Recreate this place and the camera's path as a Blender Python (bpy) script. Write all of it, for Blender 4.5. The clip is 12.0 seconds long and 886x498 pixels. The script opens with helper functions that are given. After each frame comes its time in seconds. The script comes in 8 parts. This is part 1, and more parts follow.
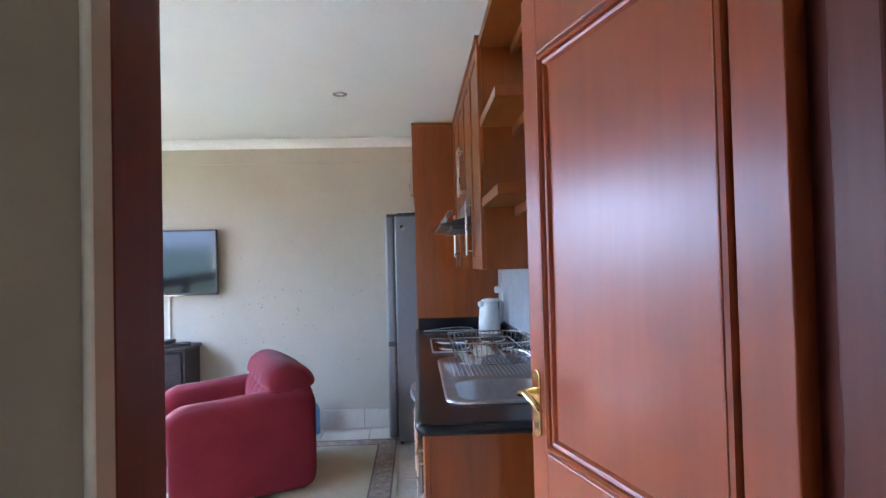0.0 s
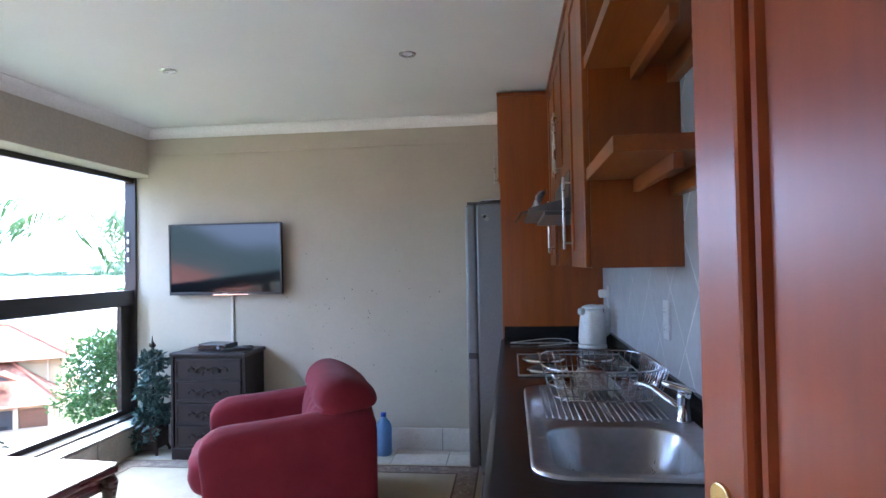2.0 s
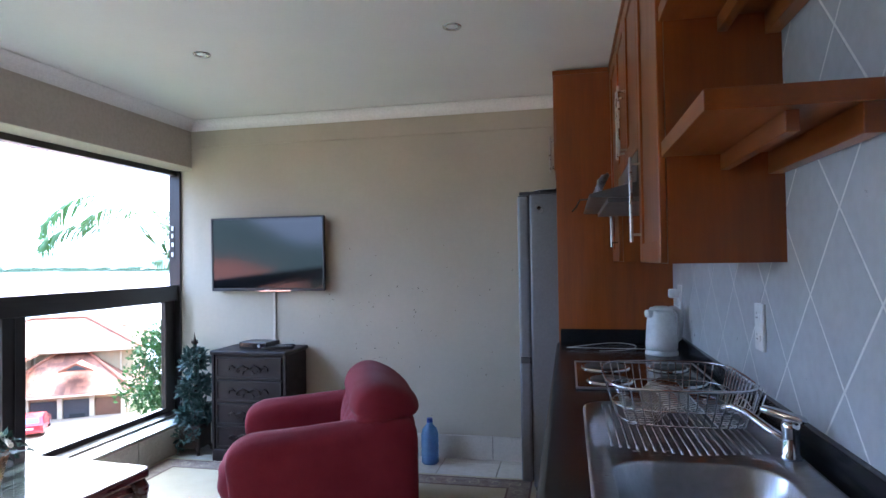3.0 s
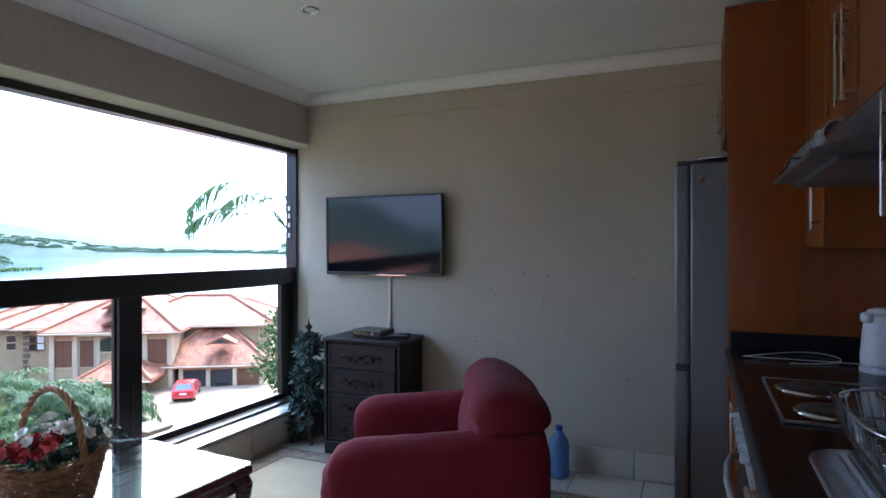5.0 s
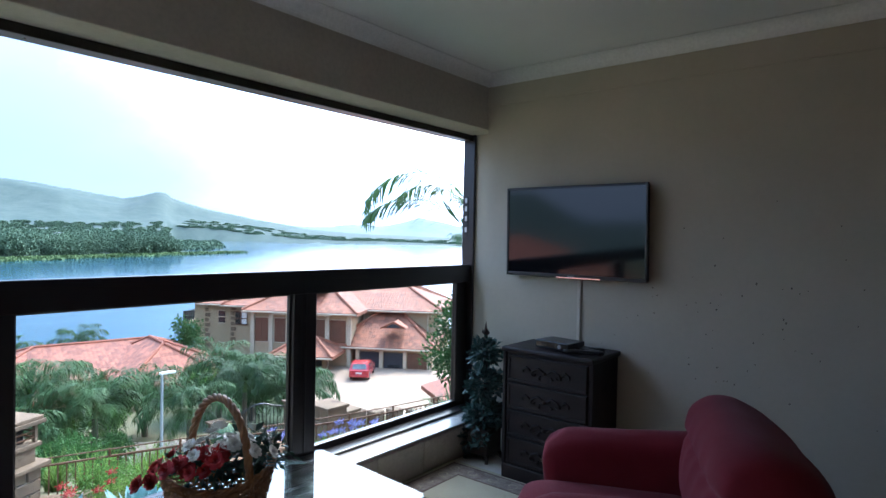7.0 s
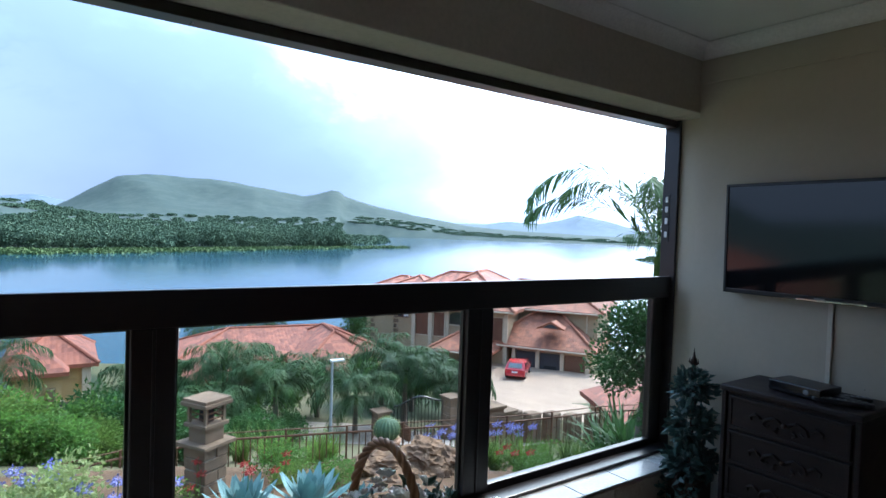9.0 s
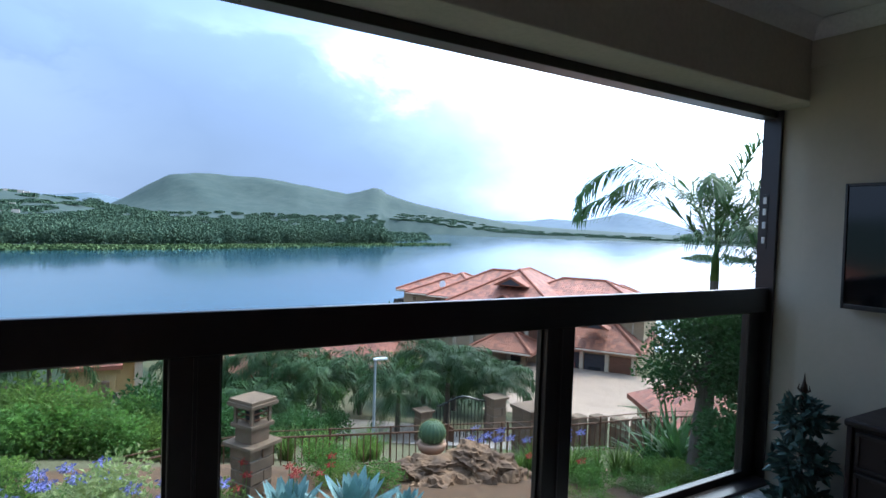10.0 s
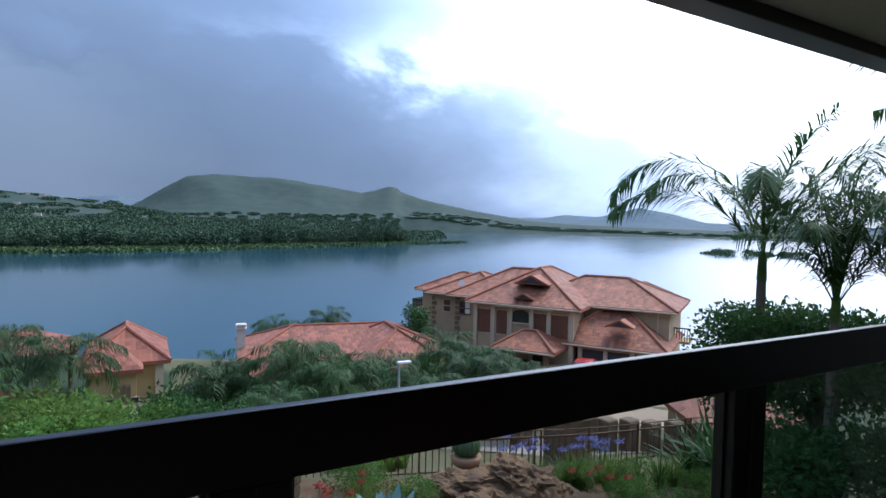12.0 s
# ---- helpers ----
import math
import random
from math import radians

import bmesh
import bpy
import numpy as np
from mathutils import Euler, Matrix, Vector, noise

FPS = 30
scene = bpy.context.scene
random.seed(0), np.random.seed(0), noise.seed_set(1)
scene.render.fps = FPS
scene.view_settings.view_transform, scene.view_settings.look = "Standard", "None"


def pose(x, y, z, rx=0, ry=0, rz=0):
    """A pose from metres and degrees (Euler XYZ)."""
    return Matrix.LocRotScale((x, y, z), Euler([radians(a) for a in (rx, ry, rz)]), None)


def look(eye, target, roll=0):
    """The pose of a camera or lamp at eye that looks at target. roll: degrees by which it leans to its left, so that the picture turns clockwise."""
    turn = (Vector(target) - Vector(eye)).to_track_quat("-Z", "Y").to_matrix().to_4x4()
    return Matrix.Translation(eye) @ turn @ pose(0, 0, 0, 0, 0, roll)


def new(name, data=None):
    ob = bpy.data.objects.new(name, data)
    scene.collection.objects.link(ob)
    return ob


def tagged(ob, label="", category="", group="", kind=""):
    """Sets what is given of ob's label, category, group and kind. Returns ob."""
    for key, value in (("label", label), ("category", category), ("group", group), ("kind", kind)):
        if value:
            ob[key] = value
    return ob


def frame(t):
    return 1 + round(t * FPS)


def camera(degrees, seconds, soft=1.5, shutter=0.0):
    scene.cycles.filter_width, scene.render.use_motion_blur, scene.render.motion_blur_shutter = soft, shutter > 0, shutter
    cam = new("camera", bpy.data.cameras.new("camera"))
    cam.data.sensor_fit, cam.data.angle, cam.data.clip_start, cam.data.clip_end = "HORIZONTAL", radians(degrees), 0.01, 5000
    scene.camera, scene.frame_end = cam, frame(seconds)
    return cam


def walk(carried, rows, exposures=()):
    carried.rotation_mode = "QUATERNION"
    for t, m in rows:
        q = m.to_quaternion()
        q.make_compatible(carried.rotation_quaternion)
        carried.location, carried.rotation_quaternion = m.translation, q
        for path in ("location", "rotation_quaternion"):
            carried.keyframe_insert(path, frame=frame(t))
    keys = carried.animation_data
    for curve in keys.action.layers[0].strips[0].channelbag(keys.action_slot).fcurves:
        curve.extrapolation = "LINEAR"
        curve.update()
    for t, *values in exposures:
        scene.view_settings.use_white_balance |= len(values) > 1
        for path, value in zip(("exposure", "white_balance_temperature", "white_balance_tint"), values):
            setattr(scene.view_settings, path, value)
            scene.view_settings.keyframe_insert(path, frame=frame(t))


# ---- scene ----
# the camera and its walk
cam = camera(73.4, 12.0)
PATH = [
    (0, (0.192, -0.993, 1.427), (0.283, 1.004, 1.471), -1.41),
    (0.5, (0.189, -0.802, 1.418), (0.218, 1.197, 1.471), -1.26),
    (1, (0.196, -0.607, 1.415), (0.146, 1.392, 1.468), -1.22),
    (1.5, (0.216, -0.425, 1.408), (0.079, 1.570, 1.459), -1.08),
    (2, (0.251, -0.245, 1.411), (0.024, 1.742, 1.459), -1.03),
    (2.5, (0.261, -0.083, 1.406), (-0.062, 1.890, 1.452), -0.95),
    (4.5, (0.134, 0.439, 1.388), (-0.547, 2.319, 1.399), -0.29),
    (5, (0.070, 0.532, 1.381), (-0.724, 2.368, 1.380), -0.01),
    (5.5, (-0.020, 0.632, 1.392), (-0.936, 2.410, 1.374), 0.27),
    (6, (-0.112, 0.732, 1.391), (-1.143, 2.445, 1.367), 0.56),
    (6.5, (-0.200, 0.817, 1.405), (-1.347, 2.455, 1.370), 0.78),
    (7, (-0.307, 0.911, 1.418), (-1.571, 2.461, 1.384), 1.14),
    (9, (-0.772, 1.162, 1.456), (-2.393, 2.331, 1.399), 1.98),
    (9.5, (-0.936, 1.214, 1.477), (-2.601, 2.320, 1.412), 1.96),
    (10, (-1.115, 1.240, 1.493), (-2.812, 2.296, 1.422), 2.04),
    (10.5, (-1.316, 1.250, 1.504), (-3.031, 2.277, 1.428), 2.08),
    (11, (-1.501, 1.274, 1.515), (-3.222, 2.290, 1.436), 1.76),
    (11.5, (-1.694, 1.313, 1.536), (-3.417, 2.326, 1.455), 1.61),
    (12, (-1.878, 1.308, 1.546), (-3.602, 2.320, 1.466), 1.30),
]
EXPOSURES = [(0.0, 3.5, 5950, 18), (1.0, 3.27, 5950, 18), (2.7, 2.72, 5950, 19), (4.3, 2.05, 6000, 18), (5.5, 1.38, 6000, 16), (7.2, 0.78, 5950, 13), (8.8, 0.28, 6050, 11), (10.0, -0.10, 6080, 11), (12.0, -1.07, 6220, 13)]
walk(cam, [(t, look(eye, target, roll)) for t, eye, target, roll in PATH], EXPOSURES)

# ---- sky, sun ----
SUN_AZ, SUN_EL = radians(14), radians(54)   # left of +y, above the horizon
world = bpy.data.worlds.new("sky")
scene.world = world
world.use_nodes = True
wn, wl = world.node_tree.nodes, world.node_tree.links
wn.clear()


def wnode(kind, **props):
    n = wn.new(kind)
    for k, val in props.items():
        if k == "op":
            n.operation = val
        elif k == "blend":
            n.blend_type = val
        elif k == "data":
            n.data_type = val
    return n


def ramp(n, stops):
    cr = n.color_ramp
    while len(cr.elements) < len(stops):
        cr.elements.new(0.5)
    for e, (at, c) in zip(cr.elements, stops):
        e.position = at
        e.color = (*c, 1) if len(c) == 3 else c


sky = wn.new("ShaderNodeTexSky")
sky.sky_type, sky.sun_disc = "NISHITA", False
sky.sun_elevation, sky.sun_rotation = SUN_EL, -SUN_AZ
sky.air_density, sky.dust_density = 1.2, 2.0
tc = wn.new("ShaderNodeTexCoord")
# flattened direction, so that clouds foreshorten towards the horizon
sep = wn.new("ShaderNodeSeparateXYZ")
wl.new(tc.outputs["Generated"], sep.inputs[0])
lift = wnode("ShaderNodeMath", op="ADD")
lift.inputs[1].default_value = 0.50
wl.new(sep.outputs["Z"], lift.inputs[0])
clampz = wnode("ShaderNodeMath", op="MAXIMUM")
clampz.inputs[1].default_value = 0.2
wl.new(lift.outputs[0], clampz.inputs[0])
flat = wnode("ShaderNodeVectorMath", op="DIVIDE")
comb = wn.new("ShaderNodeCombineXYZ")
for k in range(3):
    wl.new(clampz.outputs[0], comb.inputs[k])
wl.new(tc.outputs["Generated"], flat.inputs[0])
wl.new(comb.outputs[0], flat.inputs[1])
big = wn.new("ShaderNodeTexNoise")
big.inputs["Scale"].default_value, big.inputs["Detail"].default_value = 0.95, 7
big.inputs["Roughness"].default_value, big.inputs["Distortion"].default_value = 0.5, 0.35
wl.new(flat.outputs[0], big.inputs["Vector"])
# bearing towards the bright, sunlit part of the sky
dot = wnode("ShaderNodeVectorMath", op="DOT_PRODUCT")
wl.new(tc.outputs["Generated"], dot.inputs[0])
dot.inputs[1].default_value = (-math.sin(SUN_AZ) * 0.86, math.cos(SUN_AZ) * 0.86, 0.50)
puff = wn.new("ShaderNodeTexNoise")
puff.inputs["Scale"].default_value, puff.inputs["Detail"].default_value, puff.inputs["Roughness"].default_value = 3.0, 8, 0.58
wl.new(flat.outputs[0], puff.inputs["Vector"])
both = wnode("ShaderNodeMath", op="MULTIPLY_ADD")
wl.new(puff.outputs["Fac"], both.inputs[0])
both.inputs[1].default_value = 0.62
wl.new(big.outputs["Fac"], both.inputs[2])
low = wnode("ShaderNodeMath", op="MULTIPLY_ADD")
wl.new(dot.outputs["Value"], low.inputs[0])
low.inputs[1].default_value, low.inputs[2].default_value = 1.60, -0.33
mixa = wnode("ShaderNodeMath", op="MULTIPLY_ADD")
wl.new(both.outputs[0], mixa.inputs[0])
mixa.inputs[1].default_value = 0.50
wl.new(low.outputs[0], mixa.inputs[2])
# a bank of cumulus heads low over the far shore, above a darker veil of rain
heads = wn.new("ShaderNodeTexNoise")
heads.inputs["Scale"].default_value, heads.inputs["Detail"].default_value, heads.inputs["Roughness"].default_value, heads.inputs["Distortion"].default_value = 4.2, 9, 0.55, 0.3
squash = wnode("ShaderNodeVectorMath", op="MULTIPLY")
squash.inputs[1].default_value = (1.0, 1.0, 1.9)
wl.new(tc.outputs["Generated"], squash.inputs[0])
wl.new(squash.outputs[0], heads.inputs["Vector"])


def sky_range(src, a, c, lo, hi):
    n = wn.new("ShaderNodeMapRange")
    n.interpolation_type = "SMOOTHSTEP"
    n.inputs["From Min"].default_value, n.inputs["From Max"].default_value = a, c
    n.inputs["To Min"].default_value, n.inputs["To Max"].default_value = lo, hi
    wl.new(src, n.inputs["Value"])
    return n.outputs[0]


def sky_math(op, a, c):
    n = wnode("ShaderNodeMath", op=op)
    wl.new(a, n.inputs[0])
    wl.new(c, n.inputs[1])
    return n.outputs[0]


bank = sky_math("MULTIPLY", sky_range(sep.outputs["Z"], 0.14, 0.20, 0.0, 1.0), sky_range(sep.outputs["Z"], 0.24, 0.34, 1.0, 0.0))
cumulus = sky_math("MULTIPLY", bank, sky_range(heads.outputs["Fac"], 0.44, 0.62, -0.04, 0.30))
veil = sky_math("MULTIPLY", sky_range(sep.outputs["Z"], 0.05, 0.10, 0.4, 1.0), sky_range(sep.outputs["Z"], 0.12, 0.24, -0.13, 0.0))
glare = sky_range(dot.outputs["Value"], 0.60, 0.98, 0.0, 0.48)
total = sky_math("ADD", sky_math("ADD", mixa.outputs[0], glare), sky_math("ADD", cumulus, veil))
cr = wn.new("ShaderNodeValToRGB")
ramp(cr, [(0.0, (0.190, 0.268, 0.40)), (0.24, (0.140, 0.210, 0.338)), (0.45, (0.152, 0.232, 0.385)), (0.62, (0.215, 0.310, 0.485)), (0.80, (0.33, 0.43, 0.62)), (0.98, (0.78, 0.87, 1.0))])
half = wnode("ShaderNodeMath", op="MULTIPLY_ADD")
half.inputs[1].default_value, half.inputs[2].default_value = 0.66, -0.17
wl.new(total, half.inputs[0])
wl.new(half.outputs[0], cr.inputs["Fac"])
gain = wnode("ShaderNodeMath", op="MULTIPLY_ADD")
brt = wnode("ShaderNodeMath", op="POWER")
pos = wnode("ShaderNodeMath", op="MAXIMUM")
pos.inputs[1].default_value = 0.0
wl.new(total, pos.inputs[0])
cap = wnode("ShaderNodeMath", op="MINIMUM")
cap.inputs[1].default_value = 1.40
wl.new(pos.outputs[0], cap.inputs[0])
wl.new(cap.outputs[0], brt.inputs[0])
brt.inputs[1].default_value = 6.0
wl.new(brt.outputs[0], gain.inputs[0])
gain.inputs[1].default_value, gain.inputs[2].default_value = 3.0, 20.0
# cloud cover brightens towards the zenith, as under an overcast sky
zen = wn.new("ShaderNodeMapRange")
zen.interpolation_type = "SMOOTHSTEP"
zen.inputs["From Min"].default_value, zen.inputs["From Max"].default_value = 0.04, 0.9
zen.inputs["To Min"].default_value, zen.inputs["To Max"].default_value = 1.0, 3.1
wl.new(sep.outputs["Z"], zen.inputs["Value"])
lit = wnode("ShaderNodeMath", op="MULTIPLY")
wl.new(gain.outputs[0], lit.inputs[0])
wl.new(zen.outputs[0], lit.inputs[1])
cloud = wnode("ShaderNodeVectorMath", op="SCALE")
wl.new(cr.outputs["Color"], cloud.inputs[0])
wl.new(lit.outputs[0], cloud.inputs["Scale"])
msky = wnode("ShaderNodeMix", data="RGBA")
msky.inputs["Factor"].default_value = 0.88
wl.new(sky.outputs[0], msky.inputs["A"])
wl.new(cloud.outputs[0], msky.inputs["B"])
bg = wn.new("ShaderNodeBackground")
bg.inputs["Strength"].default_value = 0.13
wl.new(msky.outputs["Result"], bg.inputs["Color"])
wout = wn.new("ShaderNodeOutputWorld")
wl.new(bg.outputs[0], wout.inputs["Surface"])

sun = new("sun", bpy.data.lights.new("sun", "SUN"))
sun.data.energy, sun.data.angle, sun.data.color = 3.0, radians(2.5), (1.0, 0.94, 0.86)
sun.matrix_world = look((0, 0, 0), (math.sin(SUN_AZ) * math.cos(SUN_EL), -math.cos(SUN_AZ) * math.cos(SUN_EL), -math.sin(SUN_EL)))

# ---- materials ----
def mat(name, c1, c2=None, scale=6.0, rough=0.5, metal=0.0, bump=0.0, bscale=60.0, stretch=(1, 1, 1), coat=0.0, rvar=0.08,
        speck=None, vary=0.0, trans=0.0, spec=0.5, sheen=0.0, grain=0.35):
    """Two scales of mottling between two colours, fine bump, uneven gloss."""
    m = bpy.data.materials.new(name)
    m.use_nodes = True
    nt, n, l = m.node_tree, m.node_tree.nodes, m.node_tree.links
    b = n["Principled BSDF"]
    c2 = c2 or tuple(v * 0.8 for v in c1)
    co = n.new("ShaderNodeTexCoord")
    mp = n.new("ShaderNodeMapping")
    mp.inputs["Scale"].default_value = stretch
    l.new(co.outputs["Object"], mp.inputs["Vector"])
    tex = n.new("ShaderNodeTexNoise")
    tex.inputs["Scale"].default_value, tex.inputs["Detail"].default_value, tex.inputs["Roughness"].default_value = scale, 6, 0.65
    l.new(mp.outputs[0], tex.inputs["Vector"])
    fine = n.new("ShaderNodeTexNoise")
    fine.inputs["Scale"].default_value, fine.inputs["Detail"].default_value = bscale, 4
    l.new(mp.outputs[0], fine.inputs["Vector"])
    r = n.new("ShaderNodeValToRGB")
    ramp(r, [(0.32, c1), (0.68, c2)])
    l.new(tex.outputs["Fac"], r.inputs["Fac"])
    col = r.outputs["Color"]
    gr = n.new("ShaderNodeMix")
    gr.data_type, gr.blend_type = "RGBA", "MULTIPLY"
    gr.inputs["Factor"].default_value = grain
    l.new(col, gr.inputs["A"])
    fr = n.new("ShaderNodeValToRGB")
    ramp(fr, [(0.3, (0.72, 0.72, 0.72)), (0.62, (1, 1, 1))])
    l.new(fine.outputs["Fac"], fr.inputs["Fac"])
    l.new(fr.outputs["Color"], gr.inputs["B"])
    col = gr.outputs["Result"]
    if speck:
        sp = n.new("ShaderNodeTexVoronoi")
        sp.inputs["Scale"].default_value = speck[1]
        l.new(mp.outputs[0], sp.inputs["Vector"])
        sr = n.new("ShaderNodeValToRGB")
        ramp(sr, [(speck[2], (1, 1, 1)), (speck[2] + 0.04, (0, 0, 0))])
        l.new(sp.outputs["Distance"], sr.inputs["Fac"])
        mx = n.new("ShaderNodeMix")
        mx.data_type = "RGBA"
        l.new(sr.outputs["Color"], mx.inputs["Factor"])
        l.new(col, mx.inputs["A"])
        mx.inputs["B"].default_value = (*speck[0], 1)
        col = mx.outputs["Result"]
    if vary:
        oi, geo, hs = n.new("ShaderNodeObjectInfo"), n.new("ShaderNodeNewGeometry"), n.new("ShaderNodeHueSaturation")
        ad = n.new("ShaderNodeMath")
        ad.operation = "ADD"
        l.new(oi.outputs["Random"], ad.inputs[0])
        l.new(geo.outputs["Random Per Island"], ad.inputs[1])
        mr = n.new("ShaderNodeMapRange")
        mr.inputs["From Max"].default_value = 2.0
        mr.inputs["To Min"].default_value, mr.inputs["To Max"].default_value = 1 - vary, 1 + vary
        l.new(ad.outputs[0], mr.inputs["Value"])
        l.new(mr.outputs[0], hs.inputs["Value"])
        l.new(col, hs.inputs["Color"])
        col = hs.outputs["Color"]
    l.new(col, b.inputs["Base Color"])
    rr = n.new("ShaderNodeMapRange")
    rr.inputs["To Min"].default_value, rr.inputs["To Max"].default_value = max(0.02, rough - rvar), min(1, rough + rvar)
    l.new(tex.outputs["Fac"], rr.inputs["Value"])
    l.new(rr.outputs[0], b.inputs["Roughness"])
    b.inputs["Metallic"].default_value = metal
    b.inputs["Specular IOR Level"].default_value = spec
    if coat:
        b.inputs["Coat Weight"].default_value, b.inputs["Coat Roughness"].default_value = coat, 0.22
    if sheen:
        b.inputs["Sheen Weight"].default_value = sheen
    if trans:
        tl, ms = n.new("ShaderNodeBsdfTranslucent"), n.new("ShaderNodeMixShader")
        l.new(col, tl.inputs["Color"])
        ms.inputs[0].default_value = trans
        l.new(b.outputs[0], ms.inputs[1])
        l.new(tl.outputs[0], ms.inputs[2])
        l.new(ms.outputs[0], n["Material Output"].inputs["Surface"])
    if bump:
        bp = n.new("ShaderNodeBump")
        bp.inputs["Strength"].default_value, bp.inputs["Distance"].default_value = min(1.0, bump), 0.004
        l.new(fine.outputs["Fac"], bp.inputs["Height"])
        l.new(bp.outputs[0], b.inputs["Normal"])
    return m


def wood(name, c1, c2, axis=2, rough=0.3, coat=0.5, ring=9.0, spec=0.5, rvar=0.08):
    """Varnished wood with its grain along an axis."""
    s = [ring, ring, ring]
    s[axis] = ring * 0.07
    return mat(name, c1, c2, scale=1.6, rough=rough, bump=0.008, bscale=9, stretch=s, coat=coat, spec=spec, rvar=rvar)


def glass(name, tint, gloss=0.03):
    m = bpy.data.materials.new(name)
    m.use_nodes = True
    n, l = m.node_tree.nodes, m.node_tree.links
    n.remove(n["Principled BSDF"])
    tr, gl, lw, mx = n.new("ShaderNodeBsdfTransparent"), n.new("ShaderNodeBsdfGlossy"), n.new("ShaderNodeLayerWeight"), n.new("ShaderNodeMixShader")
    pw, fz = n.new("ShaderNodeMath"), n.new("ShaderNodeMath")
    pw.operation, fz.operation = "POWER", "MULTIPLY_ADD"
    pw.inputs[1].default_value, fz.inputs[1].default_value, fz.inputs[2].default_value = 5.0, 0.9, gloss
    lw.inputs["Blend"].default_value = 0.5
    l.new(lw.outputs["Facing"], pw.inputs[0])
    l.new(pw.outputs[0], fz.inputs[0])
    tr.inputs["Color"].default_value = (*tint, 1)
    gl.inputs["Roughness"].default_value = 0.02
    l.new(fz.outputs[0], mx.inputs[0])
    l.new(tr.outputs[0], mx.inputs[1])
    l.new(gl.outputs[0], mx.inputs[2])
    l.new(mx.outputs[0], n["Material Output"].inputs["Surface"])
    return m


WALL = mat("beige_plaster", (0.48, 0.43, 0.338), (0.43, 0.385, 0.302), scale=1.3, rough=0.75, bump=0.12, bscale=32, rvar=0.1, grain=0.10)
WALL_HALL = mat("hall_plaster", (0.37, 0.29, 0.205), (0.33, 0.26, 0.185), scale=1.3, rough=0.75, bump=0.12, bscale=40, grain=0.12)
BEAM = mat("beam_plaster", (0.50, 0.44, 0.37), (0.45, 0.395, 0.335), scale=1.5, rough=0.75, bump=0.25, bscale=45)
CEIL = mat("white_ceiling", (0.80, 0.79, 0.765), (0.76, 0.75, 0.73), scale=0.9, rough=0.85, bump=0.04, bscale=60, grain=0.06)
CORNICE = mat("white_cornice", (0.82, 0.81, 0.79), (0.79, 0.78, 0.76), scale=2, rough=0.7)
TILE = mat("cream_floor_tile", (0.66, 0.60, 0.51), (0.60, 0.545, 0.455), scale=5, rough=0.22, bump=0.04, bscale=25, vary=0.05)
GROUT = mat("grout", (0.30, 0.27, 0.23), rough=0.9, bump=0.3)
SKIRT = mat("skirting_tile", (0.62, 0.58, 0.50), (0.56, 0.52, 0.45), scale=5, rough=0.28, vary=0.04)
SILL = mat("sill_tile", (0.52, 0.505, 0.48), (0.47, 0.455, 0.43), scale=6, rough=0.25)
DARKWOOD = wood("door_mahogany", (0.335, 0.064, 0.0155), (0.285, 0.052, 0.0128), 2, rough=0.30, coat=0.15, ring=5.0, spec=0.32, rvar=0.03)
FRAMEWOOD = wood("door_frame_mahogany", (0.12, 0.022, 0.009), (0.085, 0.016, 0.007), 2, rough=0.42, coat=0.0, spec=0.25)
CHERRY = wood("cherry_veneer", (0.32, 0.078, 0.0085), (0.22, 0.051, 0.006), 2, rough=0.33, coat=0.35)
CHERRY_H = wood("cherry_shelf_wood", (0.32, 0.078, 0.009), (0.22, 0.052, 0.0065), 1, rough=0.33, coat=0.35)
GRANITE = mat("black_granite", (0.010, 0.010, 0.012), (0.016, 0.016, 0.018), scale=40, rough=0.24, rvar=0.04, spec=0.3, speck=((0.05, 0.05, 0.055), 260, 0.12))
STEEL = mat("brushed_steel", (0.52, 0.535, 0.56), (0.42, 0.435, 0.46), scale=14, rough=0.30, metal=1.0, stretch=(1, 6, 1))
CHROME = mat("chrome", (0.80, 0.80, 0.82), (0.74, 0.74, 0.76), scale=8, rough=0.08, metal=1.0, rvar=0.03)
BRASS = mat("polished_brass", (0.72, 0.50, 0.20), (0.62, 0.42, 0.16), scale=20, rough=0.18, metal=1.0)
NICKEL = mat("satin_nickel", (0.62, 0.59, 0.54), (0.55, 0.52, 0.48), scale=20, rough=0.28, metal=1.0)
ALU = mat("bronze_aluminium", (0.014, 0.012, 0.013), (0.020, 0.016, 0.017), scale=5, rough=0.30, rvar=0.06)
SEAL = mat("black_seal", (0.010, 0.010, 0.010), rough=0.6)
PANE = glass("tinted_glass", (0.84, 0.865, 0.85), 0.02)
TABLEGLASS = glass("table_glass", (0.85, 0.90, 0.88), 0.10)
RED = mat("red_upholstery", (0.190, 0.018, 0.027), (0.150, 0.013, 0.021), scale=4, rough=0.9, bump=0.35, bscale=320, sheen=0.08, spec=0.15)
DARKCHEST = wood("dark_stained_wood", (0.022, 0.013, 0.012), (0.013, 0.008, 0.008), 0, rough=0.45, coat=0.0, spec=0.3)
TABLEWOOD = wood("table_mahogany", (0.055, 0.022, 0.014), (0.035, 0.014, 0.010), 1, rough=0.28, coat=0.5)
FRIDGE = mat("grey_fridge_metal", (0.215, 0.23, 0.255), (0.20, 0.215, 0.24), scale=2, rough=0.34, metal=0.35, rvar=0.05)
FRIDGE_D = mat("dark_fridge_trim", (0.05, 0.055, 0.065), rough=0.4)
PLASTIC_B = mat("black_plastic", (0.012, 0.012, 0.013), (0.018, 0.018, 0.019), scale=30, rough=0.3)
